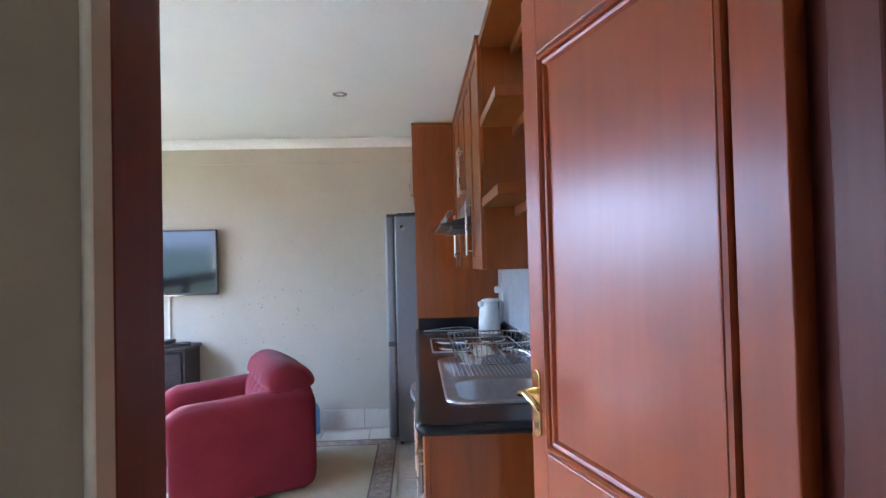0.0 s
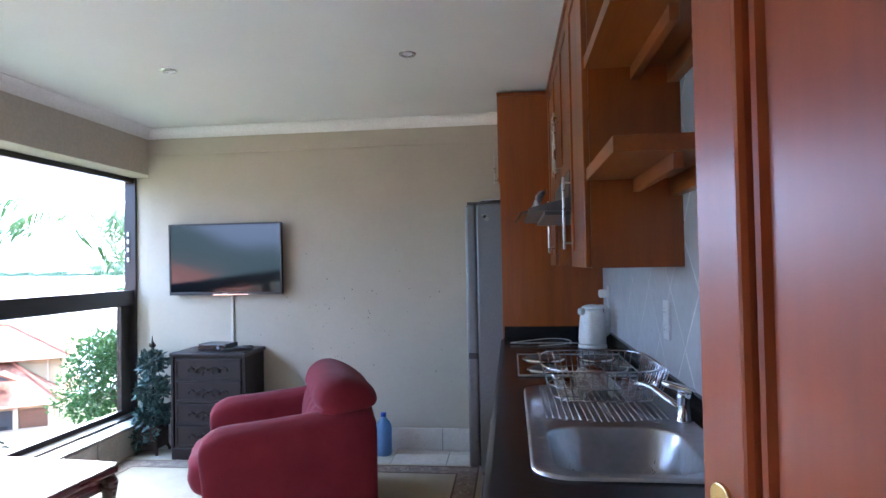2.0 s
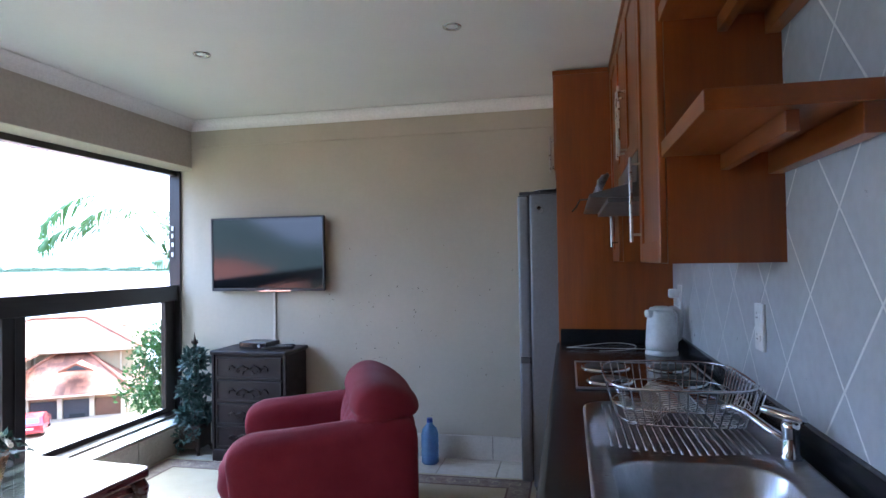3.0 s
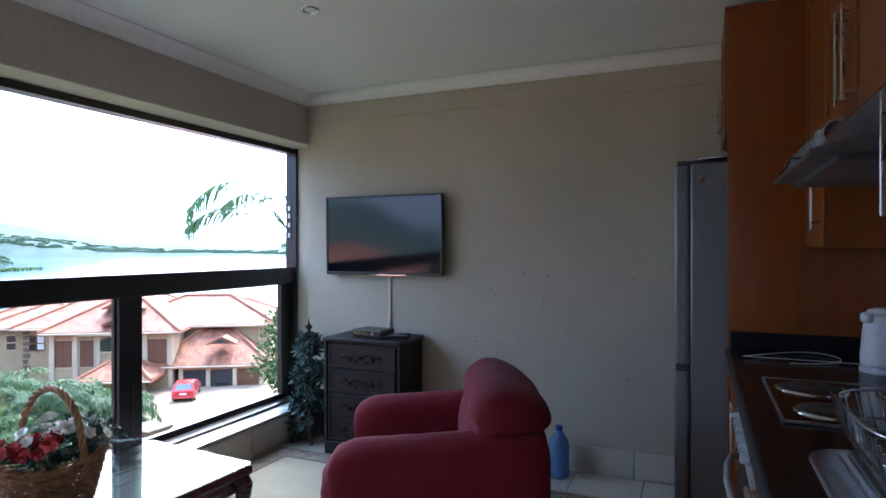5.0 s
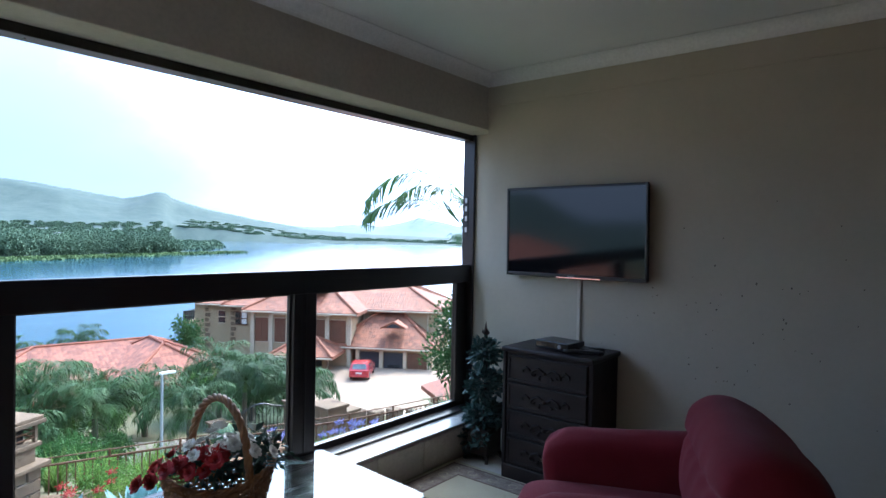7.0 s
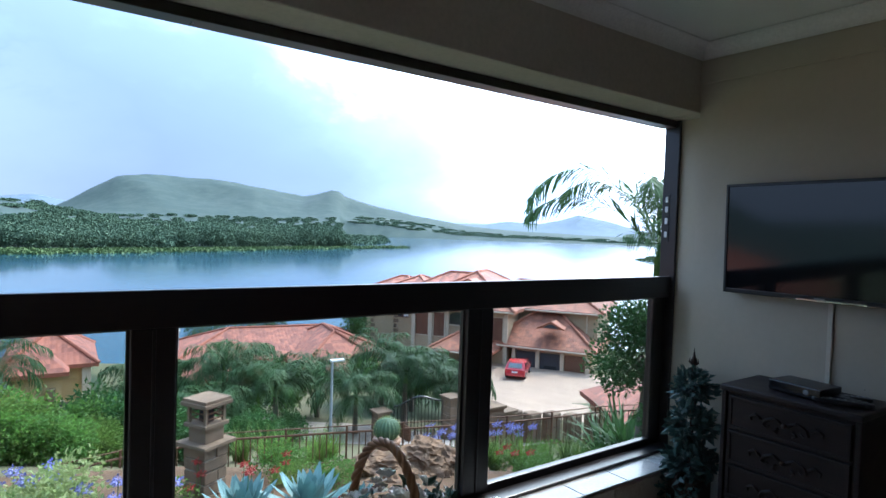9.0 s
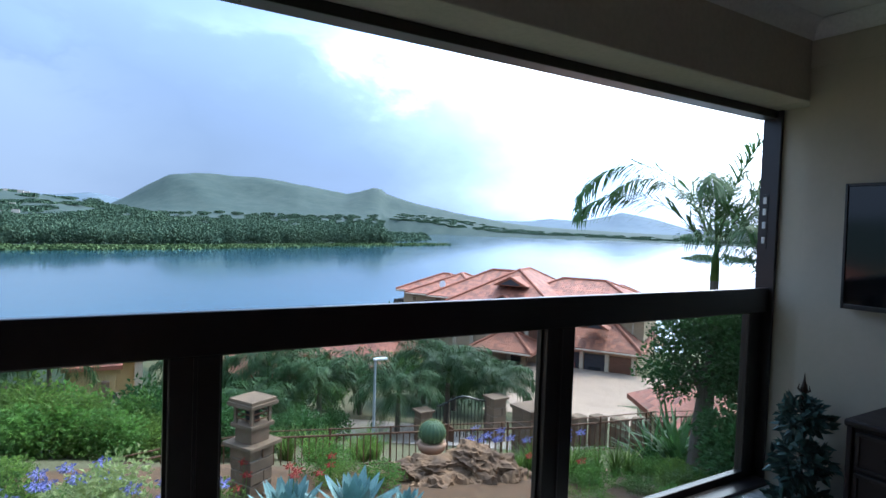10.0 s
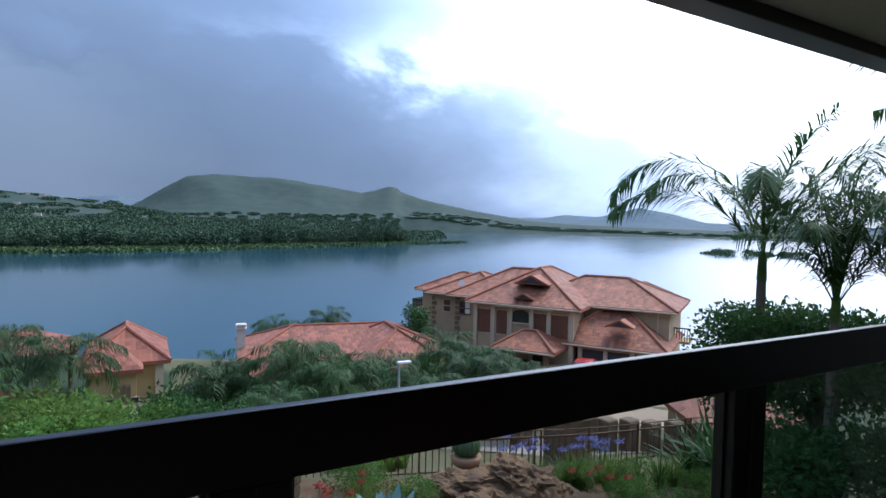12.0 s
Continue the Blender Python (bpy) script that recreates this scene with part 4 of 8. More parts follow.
# tall unit beside the fridge and the cabinet over it
tall = thing("tall_panel", xf((0, 0, 0)), "full-height cherry end panel between worktop and fridge", "cabinet panel")
part("panel", box(0.19, 3.63, 0.002, EAST - 0.002, 3.662, 2.49, 0.002), CHERRY, tall)
part("top_strip", box(0.178, 3.622, 2.49, EAST - 0.002, 3.67, 2.516, 0.003), CHERRY, tall)
over = thing("fridge_cabinet", xf((0, 0, 0)), "cherry wall cabinet above the fridge", "cabinet")
part("body", box(0.20, 3.664, 1.93, EAST - 0.002, 4.246, 2.49), CHERRY, over)
part("top_strip", box(0.178, 3.671, 2.49, EAST - 0.002, 4.232, 2.516, 0.003), CHERRY, over)
d1 = shaker_front(over, 0.199, 3.664, 3.955, 1.93, 2.488)
bar_handle(d1, (0.179, 3.915, 1.97), (0.179, 3.915, 2.19), (-0.03, 0, 0))
d2 = shaker_front(over, 0.199, 3.955, 4.232, 1.93, 2.488)
bar_handle(d2, (0.179, 3.995, 1.97), (0.179, 3.995, 2.19), (-0.03, 0, 0))

fridge = thing("fridge_freezer", xf((-0.03, 3.70, 0)), "tall grey fridge-freezer standing beside the tall panel", "fridge")
part("cabinet_shell", box(0.055, 0, 0.03, 0.64, 0.535, 1.80, 0.012), FRIDGE, fridge)
part("fridge_door", box(-0.018, 0.004, 0.80, 0.050, 0.531, 1.795, 0.016, seg=3), FRIDGE, fridge)
part("freezer_door", box(-0.018, 0.004, 0.06, 0.050, 0.531, 0.785, 0.016, seg=3), FRIDGE, fridge)
part("door_seal", box(0.050, 0.012, 0.07, 0.0545, 0.52, 1.785), SEAL, fridge)
part("hinge_cover", box(-0.012, -0.006, 0.775, 0.05, 0.03, 0.812, 0.004), FRIDGE_D, fridge)
part("hinge_cover", box(-0.006, 0.004, 1.795, 0.12, 0.10, 1.815, 0.004), FRIDGE_D, fridge)
part("top_lid", box(0.02, 0.004, 1.80, 0.62, 0.53, 1.808, 0.003), FRIDGE_D, fridge)
for k in range(3):
    part("badge", moved(lathe([(0.016 - 0.003 * k, 0), (0.014 - 0.003 * k, 0.003)], 18), Matrix.Translation((0.125 - 0.012 * k, 0.0, 1.70 + 0.014 * k)) @ Matrix.Rotation(radians(90), 4, "X")), PLASTIC_G if k != 1 else CHROME, fridge, "plain oval badge")
for sx in (0.08, 0.58):
    for sy in (0.05, 0.48):
        part("foot", tube([(sx, sy, 0.0), (sx, sy, 0.035)], 0.018, 10), PLASTIC_B, fridge)
tin = thing("tray", xf((0.18, 3.86, 1.808)), "small dark tray lying on top of the fridge", "tray")
part("rim", tube([(0.14 * math.cos(2 * math.pi * k / 24), 0.11 * math.sin(2 * math.pi * k / 24), 0.022) for k in range(24)], 0.006, 6, closed=True), CHROME, tin, smooth=True)
part("dish", lathe([(0.05, 0.001), (0.09, 0.006), (0.105, 0.02)], 24), PLASTIC_B, tin)

# wall cabinets
UF, UB, UT = 0.525, 1.385, 2.49


def wall_unit(y0, y1, z0, name, label, doors):
    u = thing(name, xf((0, 0, 0)), label, "cabinet", "kitchen wall units")
    part("body", box(UF, y0 + 0.001, z0, EAST - 0.002, y1 - 0.001, UT, 0.001), CHERRY, u)
    part("top_strip", box(UF - 0.03, y0, UT, EAST - 0.002, y1 - 0.0005, UT + 0.022, 0.003), CHERRY, u)
    for a, c, hy, hz0, hz1 in doors:
        d = shaker_front(u, UF - 0.001, a, c, z0, UT - 0.002)
        bar_handle(d, (UF - 0.021, hy, hz0), (UF - 0.021, hy, hz1), (-0.032, 0, 0))
    return u


wall_unit(1.822, 2.30, UB, "wall_cabinet", "cherry wall cabinet with a framed door and bar handle", [(1.822, 2.30, 2.26, 1.46, 1.76)])
wall_unit(2.30, 3.20, 1.80, "hood_cabinet", "cherry wall cabinet with two doors above the cooker hood", [(2.30, 2.75, 2.70, 1.84, 2.14), (2.75, 3.20, 2.80, 1.84, 2.14)])
wall_unit(3.20, 3.628, UB, "wall_cabinet", "cherry wall cabinet with a framed door beside the tall panel", [(3.20, 3.628, 3.255, 1.46, 1.76)])
hood = thing("cooker_hood", xf((0, 0, 0)), "slim grey cooker hood with a peeling pale front", "cooker hood")
hp = bmesh.new()
prof = [(0.34, 1.63), (0.345, 1.645), (0.50, 1.682), (0.505, 1.798), (0.82, 1.798), (0.82, 1.66), (0.56, 1.625)]
ends = [[hp.verts.new((x, yy, z)) for x, z in prof] for yy in (2.33, 3.17)]
for k in range(len(prof)):
    hp.faces.new((ends[0][k], ends[0][(k + 1) % 7], ends[1][(k + 1) % 7], ends[1][k]))
hp.faces.new(ends[0])
hp.faces.new(ends[1][::-1])
part("shell", hp, HOODG, hood)
fs = bmesh.new()
rows_ = []
for i in range(85):
    y = 2.335 + i * 0.83 / 84
    row = []
    for j in range(9):
        a = radians(-35 + 150 * j / 8)
        r = 0.030 + 0.009 * noise.noise(Vector((y * 28, j * 0.9, 0))) + 0.006 * noise.noise(Vector((y * 70, j * 1.7, 4)))
        row.append(fs.verts.new((0.395 - r * math.cos(a), y, 1.676 + r * math.sin(a) * 1.35)))
    rows_.append(row)
for r0, r1 in zip(rows_, rows_[1:]):
    for j in range(8):
        fs.faces.new((r0[j], r1[j], r1[j + 1], r0[j + 1]))
bmesh.ops.solidify(fs, geom=fs.faces[:], thickness=0.003)
part("front_panel", fs, HOODW, hood, "crinkled pale front with peeling film", smooth=True)
part("lip", tube([(0.338, 2.33, 1.637), (0.338, 3.17, 1.637)], 0.007, 8), HOODG, hood)
part("filter", box(0.40, 2.36, 1.612, 0.72, 3.14, 1.632, 0.002), HOODG, hood)
part("loose_wire", tube([(0.345, 2.50, 1.64), (0.30, 2.42, 1.63), (0.285, 2.38, 1.60), (0.27, 2.40, 1.585)], 0.003, 6), PLASTIC_B, hood)

# open end shelves
es = thing("end_shelves", xf((0, 0, 0)), "open cherry end shelves fixed to the wall cabinet", "shelf")
for z0, z1, near in ((1.684, 1.726, 1.285), (2.066, 2.108, 1.285), (2.45, 2.492, 1.285)):
    part("shelf_board", box(0.512, near, z0, EAST - 0.012, 1.82, z1, 0.002), CHERRY_H, es)
    part("batten", box(0.665, near + 0.03, z0 - 0.044, 0.69, 1.819, z0 - 0.001, 0.002), CHERRY_H, es)
    part("wall_cleat", box(EAST - 0.05, near, z0 - 0.06, EAST - 0.012, 1.819, z0 - 0.001, 0.002), CHERRY_H, es)

# splashback of square tiles laid on the diamond
sp = setting("splashback", box(EAST - 0.006, 0.30, 0.986, EAST - 0.0005, 3.626, 2.44), SGROUT, "pale grey tiles laid as diamonds with white joints")
HW, HH, GAP = 0.172, 0.20, 0.006
Y0, Y1, Z0, Z1 = 0.30, 3.626, 0.986, 2.44


def clip(poly, axis, limit, keep_less):
    out = []
    for i, p in enumerate(poly):
        q = poly[(i + 1) % len(poly)]
        ip = (p[axis] <= limit) == keep_less or p[axis] == limit
        iq = (q[axis] <= limit) == keep_less or q[axis] == limit
        if ip:
            out.append(p)
        if ip != iq:
            t = (limit - p[axis]) / (q[axis] - p[axis])
            out.append((p[0] + t * (q[0] - p[0]), p[1] + t * (q[1] - p[1])))
    return out


row = 0
zc = Z0 - HH * 0.4
while zc < Z1 + HH:
    yc = Y0 - HW + (HW if row % 2 else 0)
    while yc < Y1 + HW:
        hw, hh = HW - GAP, HH - GAP
        poly = [(yc - hw, zc), (yc, zc - hh), (yc + hw, zc), (yc, zc + hh)]
        for ax, lim, less in ((0, Y0, False), (0, Y1, True), (1, Z0, False), (1, Z1, True)):
            if len(poly) >= 3:
                poly = clip(poly, ax, lim, less)
        upper_hidden = yc > 1.9 and zc > 1.65
        if len(poly) >= 3 and not upper_hidden:
            tb = bmesh.new()
            f0 = [tb.verts.new((EAST - 0.006, a, c)) for a, c in poly]
            f1 = [tb.verts.new((EAST - 0.0068, a, c)) for a, c in poly]
            tb.faces.new(f1)
            for k in range(len(poly)):
                tb.faces.new((f0[k], f0[(k + 1) % len(poly)], f1[(k + 1) % len(poly)], f1[k]))
            part("tile", tb, STILE, sp)
        yc += 2 * HW
    zc += HH
    row += 1

# ---- living room ----
# rug with a patterned border
rug = thing("rug", xf((0, 0, 0)), "pale gold rug with a brown patterned border on the tiles", "rug")
RX0, RX1, RY0, RY1 = -2.62, 0.035, 1.15, 3.895
part("field", box(RX0 + 0.2, RY0 + 0.2, 0.001, RX1 - 0.2, RY1 - 0.2, 0.010, 0.002), RUG, rug)
for name, a, c, m in (("outer_edge", 0.0, 0.028, RUG), ("border_line", 0.028, 0.04, RUG_L), ("border", 0.04, 0.165, RUG_B), ("border_line", 0.165, 0.177, RUG_L), ("inner_edge", 0.177, 0.20, RUG)):
    e = bmesh.new()
    for x0, y0, x1, y1 in ((RX0 + a, RY0 + a, RX1 - a, RY0 + c), (RX0 + a, RY1 - c, RX1 - a, RY1 - a), (RX0 + a, RY0 + c, RX0 + c, RY1 - c), (RX1 - c, RY0 + c, RX1 - a, RY1 - c)):
        box(x0, y0, 0.001, x1, y1, 0.0095 if m is not RUG_L else 0.0105, bm=e)
    part(name, e, m, rug)
# scrolls woven into the border
scroll = bmesh.new()
for k in range(9):
    t = k / 8 * 5.4
    scroll.verts.new(((0.012 + 0.0055 * t) * math.cos(t), (0.012 + 0.0055 * t) * math.sin(t), 0))
vs = list(scroll.verts)
ou = [scroll.verts.new(v.co * 1.25 + Vector((0.003, 0.003, 0))) for v in vs]
for k in range(8):
    scroll.faces.new((vs[k], vs[k + 1], ou[k + 1], ou[k]))
bmesh.ops.solidify(scroll, geom=scroll.faces[:], thickness=0.0015)
me_scroll = bpy.data.meshes.new("scroll")
scroll.to_mesh(me_scroll)
scroll.free()
me_scroll.materials.append(RUG)
spots = [(RX0 + 0.1 + 0.135 * k, RY1 - 0.103, k) for k in range(19)] + [(RX1 - 0.103, RY1 - 0.22 - 0.135 * k, k) for k in range(18)] + [(RX0 + 0.103, RY1 - 0.22 - 0.135 * k, k) for k in range(18)]
for x, y, k in spots:
    o = new("scroll", me_scroll)
    o.parent = rug
    o.matrix_basis = Matrix.Translation((x, y, 0.0105)) @ Matrix.Rotation(k * 1.3, 4, "Z") @ Matrix.Diagonal((1, -1 if k % 2 else 1, 1, 1))

# television on a tilting bracket
tv = thing("television", Matrix.Translation((-1.97, 4.19, 1.475)) @ Matrix.Rotation(radians(1.2), 4, "X") @ Matrix.Rotation(radians(-1.0), 4, "Z"), "flat-screen television, switched off, tilted on a wall bracket", "television")
part("body", box(-0.462, -0.012, -0.278, 0.462, 0.022, 0.278, 0.006), PLASTIC_B, tv)
for a in ((-0.466, -0.28, -0.452, 0.28), (0.452, -0.28, 0.466, 0.28), (-0.452, 0.266, 0.452, 0.28), (-0.452, -0.28, 0.452, -0.258)):
    part("bezel", box(a[0], -0.022, a[1], a[2], -0.011, a[3], 0.003), PLASTIC_B, tv)
part("screen", box(-0.452, -0.0165, -0.258, 0.452, -0.0125, 0.266), SCREEN, tv, "glossy dark screen")
part("silver_strip", box(-0.10, -0.025, -0.281, 0.19, -0.0215, -0.272, 0.001), CHROME, tv, "silver trim strip")
part("logo_bar", box(-0.022, -0.0235, -0.271, 0.022, -0.0222, -0.265), PLASTIC_G, tv)
part("bracket", box(-0.10, 0.022, -0.10, 0.10, 0.045, 0.10, 0.004), PLASTIC_B, tv)
cord = thing("tv_cable_cover", xf((-1.945, 4.236, 0)), "narrow pale cable trunking below the television", "cable trunking")
part("cover", box(-0.011, 0, 0.80, 0.011, 0.0135, 1.22, 0.003), CONDUIT, cord)

# carved chest of drawers
CH_W, CH_D, CH_H = 0.575, 0.355, 0.79
chest = thing("chest_of_drawers", xf((-1.962, 4.055, 0)), "dark carved wooden chest with four drawers against the wall", "chest of drawers")
hw, hd = CH_W / 2, CH_D / 2
part("body", box(-hw + 0.012, -hd + 0.018, 0.09, hw - 0.012, hd, CH_H - 0.03, 0.002), DARKCHEST, chest)
part("base", box(-hw, -hd + 0.004, 0.0, hw, hd, 0.095, 0.008), DARKCHEST, chest)
part("top", box(-hw - 0.006, -hd - 0.012, CH_H - 0.03, hw + 0.006, hd + 0.002, CH_H, 0.009, seg=3), DARKCHEST, chest)
for k in range(4):
    z0 = 0.105 + k * 0.162
    z1 = z0 + 0.153
    dr = part("drawer", box(-hw + 0.034, -hd + 0.006, z0, hw - 0.034, -hd + 0.03, z1, 0.004), DARKCHEST, chest)
    fb = bmesh.new()
    for a in ((-hw + 0.036, z0 + 0.002, hw - 0.036, z0 + 0.016), (-hw + 0.036, z1 - 0.016, hw - 0.036, z1 - 0.002), (-hw + 0.036, z0 + 0.016, -hw + 0.05, z1 - 0.016), (hw - 0.05, z0 + 0.016, hw - 0.036, z1 - 0.016)):
        box(a[0], -hd - 0.001, a[1], a[2], -hd + 0.007, a[3], 0.002, bm=fb)
    part("drawer_moulding", fb, DARKCHEST, dr)
    zc = (z0 + z1) / 2
    orn = bmesh.new()
    for s in (-1, 1):
        tube([(s * 0.012, -hd + 0.002, zc), (s * 0.045, -hd, zc + 0.022), (s * 0.082, -hd + 0.001, zc + 0.004), (s * 0.095, -hd, zc - 0.020), (s * 0.075, -hd, zc - 0.028), (s * 0.064, -hd + 0.001, zc - 0.014)], [0.008, 0.007, 0.007, 0.006, 0.005, 0.004], 6, bm=orn)
        tube([(s * 0.10, -hd, zc + 0.0), (s * 0.125, -hd, zc + 0.018), (s * 0.15, -hd + 0.002, zc + 0.002), (s * 0.145, -hd, zc - 0.014)], [0.006, 0.007, 0.005, 0.004], 6, bm=orn)
        tube([(s * 0.03, -hd + 0.002, zc - 0.02), (s * 0.048, -hd, zc - 0.034), (s * 0.03, -hd, zc - 0.042)], [0.006, 0.006, 0.003], 6, bm=orn)
    part("carving", orn, DARKCHEST, dr, "carved scroll relief", smooth=True)
    part("knob", moved(lathe([(0.005, 0), (0.006, 0.008), (0.011, 0.013), (0.010, 0.020), (0.004, 0.024)], 14), Matrix.Translation((0, -hd + 0.004, zc)) @ Matrix.Rotation(radians(90), 4, "X")), BRONZE, dr, "small bronze knob", smooth=True)
for s in (-1, 1):
    part("corner_post", box(s * hw - 0.022 * (s > 0) - 0.0 - (0 if s > 0 else 0), -hd + 0.002, 0.095, s * hw + (0 if s > 0 else 0.022), -hd + 0.03, CH_H - 0.03, 0.005), DARKCHEST, chest)

dec = thing("decoder", Matrix.Translation((-1.955, 4.03, CH_H)) @ Matrix.Rotation(radians(-7), 4, "Z"), "black television decoder box on the chest", "decoder")
part("case", box(-0.115, -0.08, 0.004, 0.115, 0.08, 0.052, 0.004), PLASTIC_B, dec)
part("front_panel", box(-0.112, -0.084, 0.008, 0.112, -0.0795, 0.048, 0.002), ENAMEL_B, dec)
part("dial", moved(lathe([(0.012, 0), (0.011, 0.005), (0.003, 0.006)], 16), Matrix.Translation((0.055, -0.084, 0.028)) @ Matrix.Rotation(radians(90), 4, "X")), PLASTIC_G, dec)
for sx in (-0.09, 0.09):
    for sy in (-0.06, 0.06):
        part("foot", tube([(sx, sy, 0), (sx, sy, 0.005)], 0.008, 8), PLASTIC_B, dec)
for k, (rx, ry, rz, ln) in enumerate(((-1.80, 3.975, 20, 0.19), (-1.765, 4.03, -14, 0.17), (-1.79, 4.09, 32, 0.15))):
    rc = thing("remote_control", Matrix.Translation((rx, ry, CH_H)) @ Matrix.Rotation(radians(rz), 4, "Z"), "black remote control lying on the chest", "remote control", "remote controls")
    part("case", pillow(-ln / 2, -0.024, 0.0, ln / 2, 0.024, 0.022, 0.3, 5), PLASTIC_B, rc, smooth=True)
    for q in range(5):
        part("button_row", box(-ln * 0.3 + q * ln * 0.14, -0.015, 0.020, -ln * 0.3 + q * ln * 0.14 + 0.008, 0.015, 0.0235, 0.001), PLASTIC_G, rc)

# leaf helpers
def scatter_leaves(centres, count, size, spread=0.35, pts=((0.30, 0.25, 0.10), (0.28, 0.62, 0.08)), seed=1, outward=0.8, flat=False):
    """Many small folded leaves on rough ellipsoids: centres are (x, y, z, rx, ry, rz)."""
    rs = random.Random(seed)
    vts, fcs = [], []
    vol = sum((c[3] * c[4] + c[4] * c[5] + c[3] * c[5]) for c in centres)
    for c in centres:
        n = max(3, int(count * (c[3] * c[4] + c[4] * c[5] + c[3] * c[5]) / vol))
        for _ in range(n):
            d = Vector((rs.gauss(0, 1), rs.gauss(0, 1), rs.gauss(0, 1))).normalized()
            k = 1 - spread * rs.random() ** 1.5
            k *= 0.85 + 0.35 * noise.noise(d * 2.3 + Vector(c[:3]))
            p = Vector((c[0] + d.x * c[3] * k, c[1] + d.y * c[4] * k, c[2] + d.z * c[5] * k))
            g = (d * outward + Vector((rs.gauss(0, 0.6), rs.gauss(0, 0.6), rs.gauss(0, 0.45)))).normalized()
            sd = g.cross(Vector((rs.gauss(0, 1), rs.gauss(0, 1), rs.gauss(0, 1)))).normalized()
            up = sd.cross(g)
            s = size * rs.uniform(0.65, 1.3)
            i = len(vts)
            w, h, u = pts[0]
            w2, h2, u2 = pts[1]
            vts += [p, p + g * s, p + (sd * w2 + g * (h + h2) / 2 + up * (u + u2)) * s, p + (-sd * w2 + g * (h + h2) / 2 + up * (u + u2)) * s]
            fcs += [(i, i + 2, i + 1), (i, i + 1, i + 3)]
    me = bpy.data.meshes.new("leaves")
    me.from_pydata([tuple(v) for v in vts], [], fcs)
    return me


def mesh_part(name, me, material, parent=None, label=""):
    if not me.materials:
        me.materials.append(material)
    o = new(name, me)
    if parent:
        o.parent = parent
    return tagged(o, label)


# topiary in the corner
topi = thing("topiary", xf((-2.515, 4.075, 0)), "artificial three-tier topiary in a bronze footed pot", "potted plant")
part("pot", prism(round_rect(-0.085, -0.085, 0.085, 0.085, 0.02), 0.045, 0.20, 0.004), BRONZE, topi)
part("pot_rim", prism(round_rect(-0.094, -0.094, 0.094, 0.094, 0.02), 0.195, 0.215, 0.004), BRONZE, topi)
for sx in (-1, 1):
    for sy in (-1, 1):
        part("foot", tube([(sx * 0.07, sy * 0.07, 0.05), (sx * 0.082, sy * 0.082, 0.02), (sx * 0.085, sy * 0.085, 0.0)], [0.014, 0.010, 0.013], 8), BRONZE, topi)
part("stem", tube([(0, 0, 0.19), (0.004, 0, 0.5), (0, 0.003, 0.80)], 0.011, 8), BRONZE, topi)
mesh_part("foliage", scatter_leaves([(0, 0, 0.285, 0.132, 0.132, 0.100)], 460, 0.052, 0.5, seed=3), LEAF_TOP, topi)
mesh_part("foliage", scatter_leaves([(0, 0, 0.485, 0.128, 0.128, 0.105)], 430, 0.052, 0.5, seed=4), LEAF_TOP, topi)
mesh_part("foliage", scatter_leaves([(0, 0, 0.690, 0.098, 0.098, 0.088)], 330, 0.048, 0.5, seed=5), LEAF_TOP, topi)
mesh_part("trailing_leaves", scatter_leaves([(-0.07, -0.06, 0.13, 0.06, 0.06, 0.10), (0.05, -0.09, 0.15, 0.05, 0.04, 0.07)], 150, 0.040, 0.6, seed=6), LEAF_TOP, topi)
part("finial", lathe([(0.006, 0.77), (0.014, 0.785), (0.008, 0.80), (0.018, 0.815), (0.010, 0.835), (0.005, 0.86), (0.001, 0.892)], 12), BRONZE, topi, "pointed bronze finial", smooth=True)
for k in range(4):
    a = k * math.pi / 2
    part("finial_leaf", tube([(0.006 * math.cos(a), 0.006 * math.sin(a), 0.80), (0.026 * math.cos(a), 0.026 * math.sin(a), 0.815), (0.022 * math.cos(a), 0.022 * math.sin(a), 0.838)], [0.005, 0.005, 0.001], 6), BRONZE, topi)

# red armchair; local +x points to its back
chair = thing("armchair", Matrix.Translation((-1.030, 3.045, 0)) @ Matrix.Rotation(radians(23.5), 4, "Z"), "red upholstered armchair with padded arms and headrest", "armchair")


def arm_mesh(y0, y1):
    """An upright padded arm whose rounded top rises towards the back."""
    b = bmesh.new()
    bmesh.ops.create_cube(b, size=2)
    bmesh.ops.subdivide_edges(b, edges=b.edges[:], cuts=16, use_grid_fill=True)
    yc, hy = (y0 + y1) / 2, (y1 - y0) / 2
    for v in b.verts:
        p = v.co.copy()
        e = 9
        k = (abs(p.x) ** e + abs(p.y) ** e + abs(p.z) ** e) ** (1 / e)
        p /= k
        s = (p.x + 1) / 2
        top = 0.615 + 0.030 * s + 0.03 * s * s - 0.03 * max(0.0, 0.12 - s) / 0.12
        up = (p.z + 1) / 2
        z = 0.035 + (top - 0.035) * up - 0.045 * p.y * p.y * max(0.0, up - 0.6) / 0.4
        bulge = 1 + 0.10 * max(0.0, p.z) * (1 - s) ** 2
        x = -0.425 + 0.86 * s - 0.030 * max(0.0, p.z) * (1 - s)
        crease = 0.006 * noise.noise(Vector((x * 5, p.y * 2, z * 7))) + 0.003 * noise.noise(Vector((x * 17, p.y * 4, z * 9)))
        v.co = (x, yc + p.y * (hy * bulge + crease * 0.6), z + crease)
    return b


